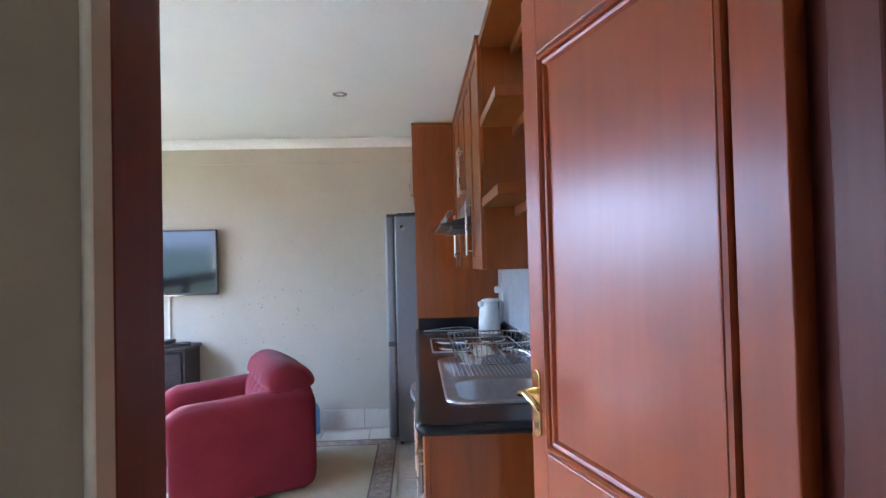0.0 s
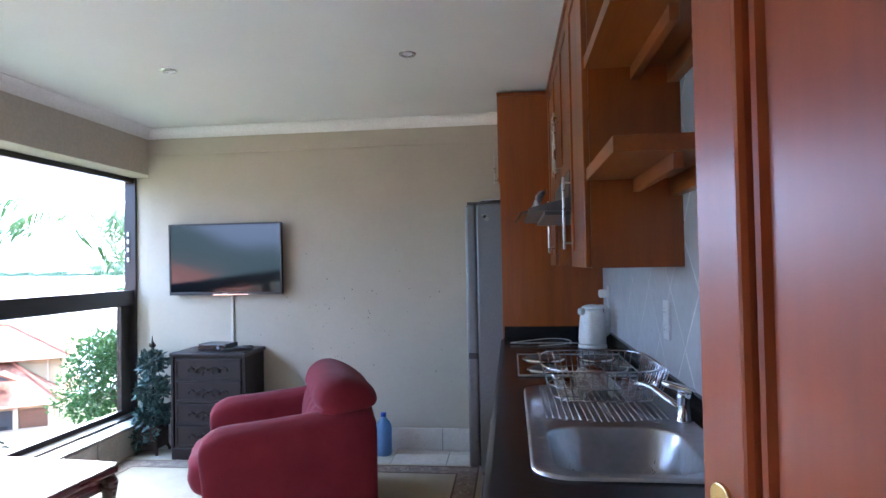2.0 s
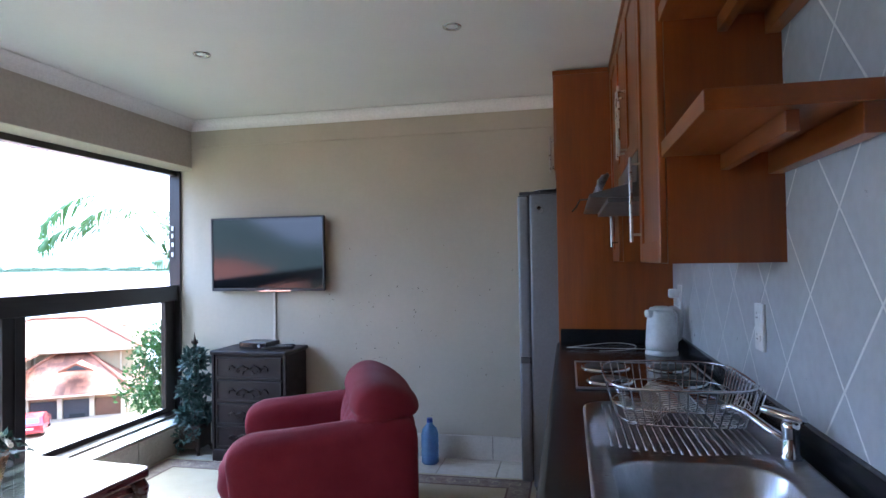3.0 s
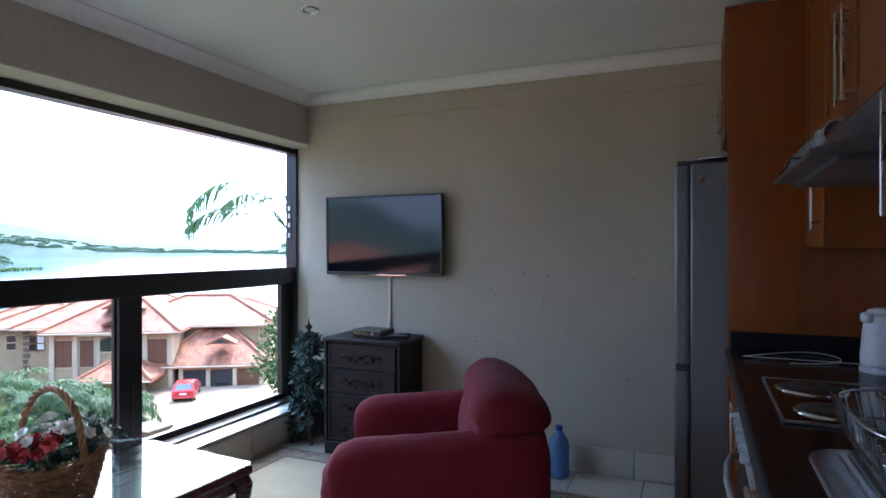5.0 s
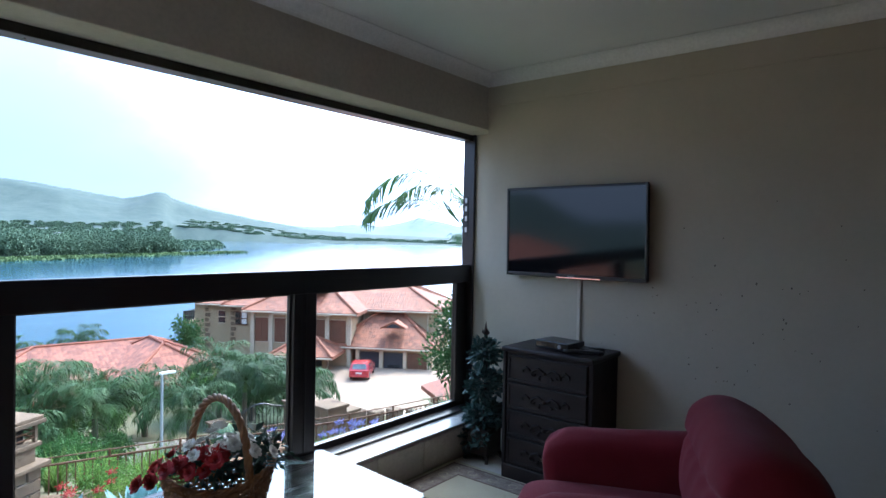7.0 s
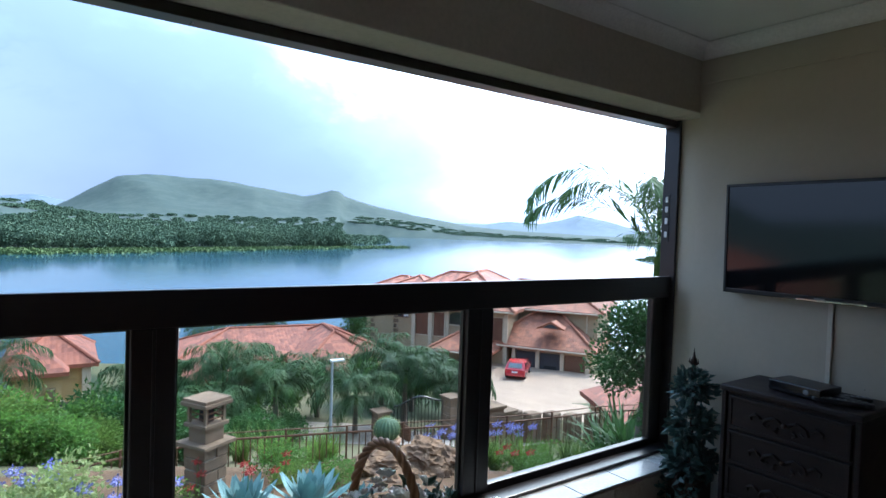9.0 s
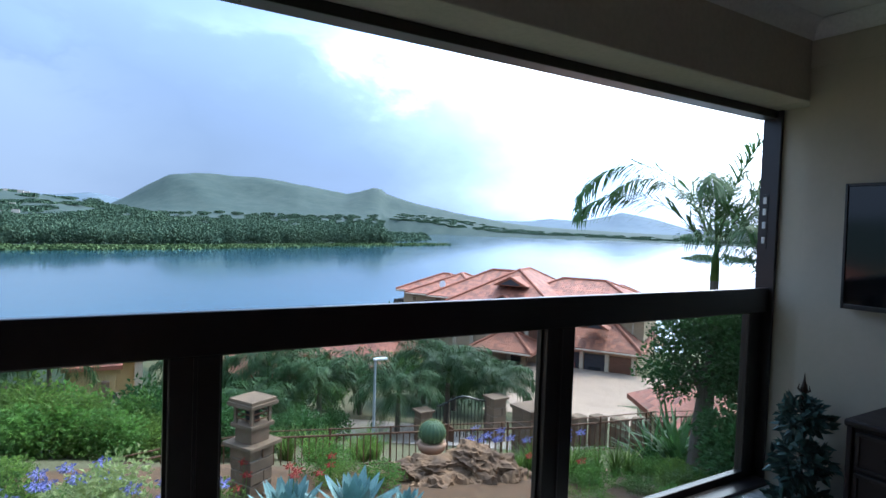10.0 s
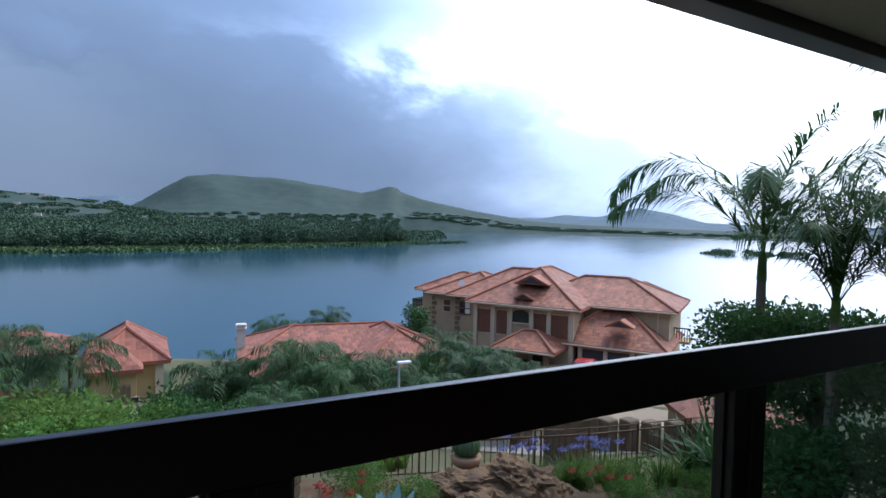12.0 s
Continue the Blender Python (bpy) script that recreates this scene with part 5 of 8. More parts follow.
for y0, y1 in ((-0.445, -0.262), (0.262, 0.445)):
    ar = part("arm", arm_mesh(y0, y1), RED, chair, smooth=True)
part("seat_cushion", pillow(-0.515, -0.268, 0.22, 0.22, 0.268, 0.445, 0.35, 14, 0.04, 3.0), RED, chair, smooth=True)
part("seat_base", pillow(-0.44, -0.268, 0.04, 0.38, 0.268, 0.30, 0.12, 8), RED, chair, smooth=True)
part("back_panel", pillow(0.30, -0.43, 0.04, 0.435, 0.43, 0.665, 0.12, 12), RED, chair, smooth=True)
# back cushion that folds over the back as a plump headrest, gathered along a seam
PROFILE = [(0.20, 0.42), (0.105, 0.45), (0.085, 0.54), (0.105, 0.63), (0.125, 0.665), (0.110, 0.70), (0.135, 0.77), (0.195, 0.818), (0.265, 0.826), (0.34, 0.803), (0.41, 0.765), (0.455, 0.715), (0.462, 0.672), (0.425, 0.648), (0.36, 0.645), (0.29, 0.60)]
hc = bmesh.new()
NP, NY = len(PROFILE) * 4, 40
rings_ = []
for j in range(NY + 1):
    w = -1 + 2 * j / NY
    end = (1 - abs(w) ** 7) ** 0.36 if abs(w) < 1 else 0.02
    ring = []
    for q in range(NP):
        i, t = divmod(q, 4)
        t /= 4
        pts_ = [Vector(PROFILE[(i + o) % len(PROFILE)]) for o in (-1, 0, 1, 2)]
        p = 0.5 * ((2 * pts_[1]) + (pts_[2] - pts_[0]) * t + (2 * pts_[0] - 5 * pts_[1] + 4 * pts_[2] - pts_[3]) * t * t + (3 * pts_[1] - pts_[0] - 3 * pts_[2] + pts_[3]) * t ** 3)
        c0 = Vector((0.26, 0.66))
        d = p - c0
        seam = math.exp(-((p.y - 0.665) / 0.07) ** 2) * (p.x < 0.2)
        d *= 1 + 0.035 * noise.noise(Vector((w * 2.2, p.x * 7, p.y * 7))) - 0.05 * seam * abs(math.sin(w * 9.5))
        p = c0 + d * (0.25 + 0.75 * end)
        ring.append(hc.verts.new((p.x, w * (0.415 if p.y > 0.63 else 0.29 + 0.125 * max(0.0, (p.y - 0.55) / 0.08)), p.y)))
    rings_.append(ring)
for a, c in zip(rings_, rings_[1:]):
    bridge(hc, a, c)
hc.faces.new(rings_[0][::-1])
hc.faces.new(rings_[-1])
part("headrest", hc, RED, chair, "plump back cushion folded over as a headrest", smooth=True)
for sx in (-0.36, 0.36):
    for sy in (-0.33, 0.33):
        part("foot", tube([(sx, sy, 0.0105), (sx, sy, 0.045)], 0.022, 10), PLASTIC_B, chair)

# water bottle by the wall
wb = thing("water_bottle", xf((-0.715, 4.12, 0)), "large blue plastic water bottle on the floor", "bottle")
part("body", lathe([(0.052, 0.002), (0.060, 0.012), (0.060, 0.09), (0.057, 0.10), (0.060, 0.11), (0.060, 0.20), (0.050, 0.235), (0.022, 0.268), (0.018, 0.285)], 24), BOTTLE, wb, smooth=True)
part("cap", lathe([(0.021, 0.283), (0.021, 0.307), (0.019, 0.31)], 18), CAPBLUE, wb)

# coffee table with a glass top and cabriole legs
table = thing("coffee_table", Matrix.Translation((-2.255, 2.205, 0)) @ Matrix.Rotation(radians(-4.0), 4, "Z"), "dark wooden coffee table with a glass top and curved legs", "table")
TW, TL, TZ = 0.365, 0.56, 0.372
part("top_frame", box(-TW, -TL, 0.325, TW, TL, TZ, 0.012, seg=3), TABLEWOOD, table)
gl = part("glass_top", prism(round_rect(-TW + 0.004, -TL + 0.004, TW - 0.004, TL - 0.004, 0.02, 4), TZ + 0.001, TZ + 0.009), TABLEGLASS, table, "clear glass top sheet")
for a in ((-TW + 0.05, -TL + 0.04, TW - 0.05, -TL + 0.062), (-TW + 0.05, TL - 0.062, TW - 0.05, TL - 0.04), (-TW + 0.04, -TL + 0.062, -TW + 0.062, TL - 0.062), (TW - 0.062, -TL + 0.062, TW - 0.04, TL - 0.062)):
    part("apron", box(a[0], a[1], 0.25, a[2], a[3], 0.326, 0.004), TABLEWOOD, table)
for sx in (-1, 1):
    for sy in (-1, 1):
        cx, cy = sx * (TW - 0.05), sy * (TL - 0.05)
        lg = tube([(cx, cy, 0.326), (cx + sx * 0.018, cy + sy * 0.018, 0.275), (cx + sx * 0.016, cy + sy * 0.016, 0.21), (cx, cy, 0.13), (cx - sx * 0.004, cy - sy * 0.004, 0.07), (cx + sx * 0.008, cy + sy * 0.008, 0.035), (cx + sx * 0.022, cy + sy * 0.022, 0.024), (cx + sx * 0.028, cy + sy * 0.028, 0.0125)],
                  [0.042, 0.044, 0.034, 0.022, 0.017, 0.018, 0.024, 0.018], 12)
        part("leg", lg, TABLEWOOD, table, smooth=True)

# wicker basket
bkt = thing("basket", Matrix.Translation((-2.235, 2.04, TZ + 0.0095)) @ Matrix.Rotation(radians(52), 4, "Z"), "brown wicker basket with an arched handle on the table", "basket")
BH = 0.195


def basket_r(z):
    k = z / BH
    return 0.135 + 0.055 * k, 0.095 + 0.04 * k


def basket_lift(t):
    return 0.028 * math.cos(2 * t)


NS = 44
for j in range(14):
    z = 0.008 + j * (BH - 0.012) / 13
    a, c = basket_r(z)
    pts = []
    for k in range(NS * 2):
        t = 2 * math.pi * k / (NS * 2)
        o = 0.004 * (1 if (k // 2 + j) % 2 else -1)
        pts.append(((a + o) * math.cos(t), (c + o) * math.sin(t), z + basket_lift(t) * (z / BH) ** 2))
    part("weave", tube(pts, 0.0056, 5, closed=True), WICKER, bkt)
for k in range(NS):
    t = 2 * math.pi * (k + 0.25) / NS
    a0, c0 = basket_r(0)
    a1, c1 = basket_r(BH)
    part("stake", tube([(a0 * math.cos(t), c0 * math.sin(t), 0.002), (a1 * math.cos(t), c1 * math.sin(t), BH + basket_lift(t))], 0.0035, 5), WICKER, bkt)
for q in range(2):
    pts = []
    for k in range(72):
        t = 2 * math.pi * k / 72
        a, c = basket_r(BH)
        w = 0.006
        ph = t * 18 + q * math.pi
        pts.append(((a + w * math.cos(ph)) * math.cos(t), (c + w * math.cos(ph)) * math.sin(t), BH + 0.006 + basket_lift(t) + w * math.sin(ph)))
    part("rim", tube(pts, 0.0065, 6, closed=True), WICKER, bkt)
part("bottom", lathe([(0.09, 0.001), (0.092, 0.006)], 24), WICKER, bkt)
for q in range(3):
    pts = []
    for k in range(41):
        t = math.pi * k / 40
        ph = t * 13 + q * 2.09
        yy, zz = 0.135 * math.cos(t), BH - 0.04 + 0.305 * math.sin(t) ** 0.85
        pts.append((0.008 * math.cos(ph), yy + 0.008 * math.sin(ph) * math.cos(t), zz + 0.008 * math.sin(ph) * math.sin(t)))
    part("handle_strand", tube(pts, 0.0075, 6), WICKER, bkt, smooth=True).matrix_basis = Matrix.Rotation(radians(49), 4, "Z") @ Matrix.Diagonal((1, 1.12, 1, 1))

flw = thing("flower_arrangement", Matrix.Translation((-2.235, 2.04, TZ + 0.0095)) @ Matrix.Rotation(radians(52), 4, "Z"), "artificial red and white flowers with green leaves filling the basket", "flowers")


def bloom_mesh(r, seed, material):
    b = bmesh.new()
    rs = random.Random(seed)
    for j in range(3):
        for k in range(7):
            t = 2 * math.pi * (k + 0.5 * j) / 7 + rs.uniform(-0.2, 0.2)
            tilt = 0.25 + 0.45 * j
            rr = r * (1 - 0.22 * j)
            d = Vector((math.cos(t) * math.cos(tilt), math.sin(t) * math.cos(tilt), math.sin(tilt)))
            s = Vector((-math.sin(t), math.cos(t), 0)) * rr * 0.42
            p0, p1 = Vector((0, 0, 0)), d * rr
            w = Vector((0, 0, rs.uniform(-0.15, 0.15) * rr))
            v = [b.verts.new(q) for q in (p0, p1 * 0.6 - s, p1 - s * 0.6 + w, p1 * 1.06 - w, p1 + s * 0.6 + w, p1 * 0.6 + s)]
            b.faces.new(v)
    me = bpy.data.meshes.new("bloom")
    b.to_mesh(me)
    b.free()
    me.materials.append(material)
    return me


reds = [bloom_mesh(0.030, k, PETAL_R) for k in range(3)]
whites = [bloom_mesh(0.027, k + 9, PETAL_W) for k in range(3)]
rs = random.Random(21)
for k in range(64):
    red = k < 32
    u = rs.uniform(-0.24, 0.02) if red else rs.uniform(-0.10, 0.19)
    w = rs.uniform(-0.15, 0.04) if red else rs.uniform(-0.10, 0.12)
    z = BH + 0.035 + 0.055 * (1 - (u / 0.22) ** 2) * rs.uniform(0.3, 1.3) + (0.035 if not red else -0.01)
    me = rs.choice(reds if red else whites)
    o = new("bloom", me)
    o.parent = flw
    out = Vector((u * 2.5, w * 3, 0.35)).normalized()
    o.matrix_basis = Matrix.Translation((u, w, z)) @ out.to_track_quat("Z", "Y").to_matrix().to_4x4() @ Matrix.Diagonal((rs.uniform(0.8, 1.15),) * 3 + (1,))
mesh_part("leaves", scatter_leaves([(0.0, 0.0, BH + 0.02, 0.19, 0.13, 0.07), (0.16, 0.02, BH + 0.05, 0.11, 0.09, 0.06), (0.10, 0.07, BH + 0.07, 0.10, 0.07, 0.06)], 420, 0.038, 0.8, seed=8), LEAF_IN, flw)
for k in range(6):
    u = 0.2 + 0.02 * k
    part("trailing_stem", tube([(0.10, 0.05, BH + 0.02), (0.17, 0.06 - 0.03 * k, BH + 0.045), (u, 0.07 - 0.04 * k, BH + 0.01 + 0.01 * k)], 0.0018, 5), LEAF_IN, flw)


# small chips and pinholes in the plaster of the far wall
chip = bmesh.new()
bmesh.ops.create_icosphere(chip, subdivisions=1, radius=1)
for v in chip.verts:
    v.co *= 0.7 + 0.5 * noise.noise(v.co * 2)
chip_me = bpy.data.meshes.new("chip")
chip.to_mesh(chip_me)
chip.free()
chip_me.materials.append(mat("chipped_plaster", (0.16, 0.14, 0.115), (0.10, 0.09, 0.075), scale=30, rough=0.95))
rc_ = random.Random(12)
for k in range(85):
    x = rc_.gauss(-0.85, 0.55)
    z = rc_.gauss(0.92, 0.27)
    if not (-2.5 < x < -0.05 and 0.25 < z < 2.1):
        continue
    o = new("plaster_chip", chip_me)
    o.parent = wall_north
    r = rc_.uniform(0.0025, 0.006)
    o.matrix_basis = Matrix.Translation((x, NORTH - 0.0004, z)) @ Matrix.Diagonal((r * rc_.uniform(0.6, 1.6), 0.0012, r * rc_.uniform(0.8, 1.9), 1))

# ---- outside: the slope, the lake and the hills ----
O = Vector((-3.0, 1.5, 0))
LAKE_Z = -18.0


def bump_at(v, c, s):
    return math.exp(-((v - c) / s) ** 2 / 2)


def smooth(t):
    t = min(1.0, max(0.0, t))
    return t * t * (3 - 2 * t)


def near_profile(s):
    ss = (-200, 2, 8, 10, 14, 18, 24, 36, 46, 60, 74, 90)
    zz = (-2.9, -2.9, -3.3, -3.55, -4.95, -6.3, -7.9, -9.6, -9.9, -13.0, -18.3, -21.0)
    return float(np.interp(s, ss, zz))


def shoreline(az):
    if az > 58:
        return 400 + 290 * max(0.0, (100 - az) / 42) ** 2.5
    return 1750


def ground_z(x, y):
    dx, dy = x - O.x, y - O.y
    r, az = math.hypot(dx, dy), math.degrees(math.atan2(-dx, dy))
    s = -dx * 0.85 + dy * 0.53
    turn = smooth((az - 112) / 14) * smooth((178 - az) / 20)
    s += turn * max(0.0, r * 1.5 - s)
    s -= 10.5 * smooth((y - 14) / 12) * smooth((s - 38) / 10)
    z = near_profile(s)
    if r < 260 or az < -20 or az > 150:
        if r < 60:
            z += 0.12 * noise.noise(Vector((x * 0.35, y * 0.35, 0)))
        return z
    R = shoreline(az)
    fade = 1.0
    if az < 64 and az > 57.9 and r > R + 70:
        R = 1750
    land = min(1.0, max(0.0, (r - R) / 25))
    if land <= 0:
        return -21.0
    h = LAKE_Z + 0.7 * land + 0.010 * max(0, r - R)
    main = float(np.interp(az, (30, 40, 48, 51.8, 55.5, 58.8, 62.1, 63.6, 64.8, 66, 67.5, 71.7, 75.8, 79.7, 83, 84.8, 86.3, 88, 90), (0.1, 0.25, 0.5, 0.75, 1.33, 1.95, 2.70, 3.12, 3.42, 3.02, 2.70, 3.34, 3.76, 3.84, 3.48, 2.50, 1.5, 0.5, 0.0)))
    far = float(np.interp(az, (15, 30, 35.8, 38.6, 40.2, 41.5, 43, 45, 48.1, 50, 54, 70, 84, 87, 88.7, 91, 96, 105), (0.6, 0.6, 0.75, 1.5, 1.85, 2.08, 1.6, 1.14, 1.26, 0.95, 0.9, 0.8, 0.9, 1.4, 1.78, 1.5, 1.4, 1.5)))
    left = float(np.interp(az, (80, 84, 87, 90.3, 92.6, 96.3, 101, 110), (0.1, 0.35, 0.85, 1.40, 1.70, 2.0, 2.4, 2.9)))
    rough_ = noise.fractal(Vector((x * 0.004, y * 0.004, 0)), 0.8, 2.1, 7)
    gully = 1 - 2 * abs(noise.noise(Vector((x * 0.0032, y * 0.0032, 7))))
    g = math.exp(-((r - 2400) / 560) ** 2) * (2400 * math.tan(math.radians(main)) + 7 if main > 0.05 else 0) * (1 + 0.05 * rough_ + 0.22 * gully * smooth((2330 - r) / 350))
    g += math.exp(-((r - 4250) / 420) ** 2) * (4250 * math.tan(math.radians(far)) - 8) * (1 + 0.03 * rough_)
    g += math.exp(-((r - 1050) / 330) ** 2) * (1050 * math.tan(math.radians(left)) + 9) * (1 + 0.10 * rough_) * smooth((az - 80) / 6)
    return h + g + 1.5 * noise.noise(Vector((x * 0.02, y * 0.02, 3)))


azs = [k * 0.42 + 15 for k in range(215)] + [105.3 + k * 6 for k in range(1, 45)]
rads = [0.0] + [1.2 * 1.062 ** k for k in range(140)]
rads = sorted([r for r in rads if r < 1250 or 3100 < r < 4900] + [1250 + 46 * k for k in range(41)])
gv, gf = [], []
for r in rads:
    for a in azs:
        t = math.radians(a)
        x, y = O.x - r * math.sin(t), O.y + r * math.cos(t)
        gv.append((x, y, ground_z(x, y)))
na = len(azs)
for i in range(len(rads) - 1):
    for k in range(na):
        k2 = (k + 1) % na
        gf.append((i * na + k, i * na + k2, (i + 1) * na + k2, (i + 1) * na + k))
gm = bpy.data.meshes.new("ground")
gm.from_pydata(gv, [], gf)
for p in gm.polygons:
    p.use_smooth = True
gm.materials.append(GROUND)
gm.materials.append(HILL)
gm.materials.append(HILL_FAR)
# faces farther off take the paler colour with more haze painted in
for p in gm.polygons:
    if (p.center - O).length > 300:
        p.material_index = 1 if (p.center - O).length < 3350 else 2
tagged(new("ground", gm), "grassy bush-covered land falling to the lake and rising to hills", kind="structure")

wm = bmesh.new()
bmesh.ops.create_circle(wm, cap_ends=True, radius=4800, segments=96)
bmesh.ops.translate(wm, vec=(O.x, O.y, LAKE_Z), verts=wm.verts)
for v in wm.verts:
    d = v.co - Vector((O.x, O.y, LAKE_Z))
    s = -d.x * 0.85 + d.y * 0.53
    if s < 60 and not (d.y < 0 and d.x < 0):
        v.co -= Vector((-0.85, 0.53, 0)) * (s - 60)
setting("water", wm, WATER, "wide calm blue-grey lake")


def drape(name, cells, material, label, lift=0.04):
    """A paved sheet that follows the slope: cells is a function (i, j) -> x, y and the counts."""
    f, ni, nj = cells
    b = bmesh.new()
    vs = [[b.verts.new((*f(i / ni, j / nj), ground_z(*f(i / ni, j / nj)) + lift)) for j in range(nj + 1)] for i in range(ni + 1)]
    for i in range(ni):
        for j in range(nj):
            b.faces.new((vs[i][j], vs[i + 1][j], vs[i + 1][j + 1], vs[i][j + 1]))
    return setting(name, b, material, label)


# ---- houses ----
def house_frame(corner, f):
    """Local x runs along the facade, local y into the house."""
    f = Vector((*f, 0)).normalized()
    back = Vector((-f.y, f.x, 0))
    m = Matrix((f, back, Vector((0, 0, 1)))).transposed().to_4x4()
    return Matrix.Translation(corner) @ m


def hip_roof(x0, y0, x1, y1, z, h, over=0.5, ridge=None, gable=0.0):
    """A tiled hip roof with thickness, UVs in metres across each slope."""
    b = bmesh.new()
    uvl = b.loops.layers.uv.new("uv")
    x0, y0, x1, y1 = x0 - over, y0 - over, x1 + over, y1 + over
    along = (x1 - x0) >= (y1 - y0)
    half = (y1 - y0) / 2 if along else (x1 - x0) / 2
    half *= 1 - gable
    if along:
        ra, rb = (x0 + half, (y0 + y1) / 2), (x1 - half, (y0 + y1) / 2)
    else:
        ra, rb = ((x0 + x1) / 2, y0 + half), ((x0 + x1) / 2, y1 - half)
    for dz in (0.0,):
        c = [b.verts.new((x, y, z)) for x, y in ((x0, y0), (x1, y0), (x1, y1), (x0, y1))]
        r = [b.verts.new((*ra, z + h)), b.verts.new((*rb, z + h))]
        if along:
            fs = [(c[0], c[1], r[1], r[0]), (c[1], c[2], r[1]), (c[2], c[3], r[0], r[1]), (c[3], c[0], r[0])]
        else:
            fs = [(c[0], c[1], r[0]), (c[1], c[2], r[1], r[0]), (c[2], c[3], r[1]), (c[3], c[0], r[0], r[1])]
        for q in fs:
            f = b.faces.new(q)
            e0, e1 = q[0].co, q[1].co
            ux = (e1 - e0).normalized()
            nn = f.normal.copy()
            f.normal_update()
            vy = f.normal.cross(ux)
            for lp in f.loops:
                d = lp.vert.co - e0
                lp[uvl].uv = (d.dot(ux), d.dot(vy))
        low = [b.verts.new(v.co - Vector((0, 0, 0.22))) for v in c]
        for k in range(4):
            b.faces.new((c[k], low[k], low[(k + 1) % 4], c[(k + 1) % 4]))
        b.faces.new(low[::-1])
    return b


def ridge_caps(parent, x0, y0, x1, y1, z, h, over=0.5, material=None):
    x0, y0, x1, y1 = x0 - over, y0 - over, x1 + over, y1 + over
    along = (x1 - x0) >= (y1 - y0)
    half = (y1 - y0) / 2 if along else (x1 - x0) / 2
    ra, rb = ((x0 + half, (y0 + y1) / 2, z + h), (x1 - half, (y0 + y1) / 2, z + h)) if along else (((x0 + x1) / 2, y0 + half, z + h), ((x0 + x1) / 2, y1 - half, z + h))
    cs = [(x0, y0, z), (x1, y0, z), (x1, y1, z), (x0, y1, z)]
    ends = (ra, rb, rb, ra) if along else (ra, ra, rb, rb)
    for c, e in list(zip(cs, ends)) + [(ra, rb)]:
        part("ridge_cap", tube([c, e], 0.12, 6), material, parent)


def opening(parent, x, z, w, h, y=0.0, name="window", mtl=None, frame=True, mull=0, depth=0.12, label=""):
    wn_ = part(name, box(x, y - 0.01, z, x + w, y + depth, z + h), mtl or DARKWIN, parent, label)
    if frame:
        t = 0.07
        for a in ((x - t, z - t, x + w + t, z), (x - t, z + h, x + w + t, z + h + t), (x - t, z, x, z + h), (x + w, z, x + w + t, z + h)):
            part("window_frame", box(a[0], y - 0.05, a[1], a[2], y - 0.003, a[3]), STUCCO_L, wn_)
        for k in range(mull):
            xm = x + w * (k + 1) / (mull + 1)
            part("glazing_bar", box(xm - 0.03, y - 0.04, z, xm + 0.03, y - 0.012, z + h), BROWNDOOR, wn_)
    return wn_


EV = 5.45
big_house = thing("house", house_frame((-45.79, 29.46, -10.99), (0.85, 0.527)) @ Matrix.Diagonal((1.1, 1.1, 1.1, 1)), "large two-storey tan stucco house with terracotta tiled hip roofs", "house")


def roof_on(name, parent, x0, y0, x1, y1, z, h, over=0.6):
    r = part(name, hip_roof(x0, y0, x1, y1, z, h, over), ROOF, parent)
    ridge_caps(r, x0, y0, x1, y1, z, h, over, ROOF)
    part("fascia", tube([(x0 - over, y0 - over, z - 0.12), (x1 + over, y0 - over, z - 0.12)], 0.08, 6), STUCCO_L, r)
    return r


part("main_wall", box(-2.6, 3.6, -1.0, 15.0, 11.2, EV - 0.01), STUCCO, big_house)
roof_on("roof", big_house, 4.0, 3.7, 15.0, 11.1, EV, 1.95)
roof_on("west_roof", big_house, -2.6, 3.4, 8.0, 11.0, EV, 2.28)
part("wing_wall", box(-5.8, 5.2, -1.0, -2.61, 12.4, EV - 0.16), STUCCO, big_house)
roof_on("wing_roof", big_house, -5.8, 5.2, 0.8, 12.4, EV - 0.15, 1.75)
part("end_wall", box(-8.4, 7.9, -1.0, -5.81, 13.6, EV - 0.26), STUCCO, big_house)
roof_on("end_roof", big_house, -8.4, 7.9, -2.0, 13.6, EV - 0.25, 1.55)
part("east_wall", box(9.5, 11.21, -1.0, 14.2, 14.4, EV - 0.2), STUCCO, big_house)
roof_on("east_roof", big_house, 9.5, 9.2, 14.2, 14.4, EV - 0.19, 1.5)
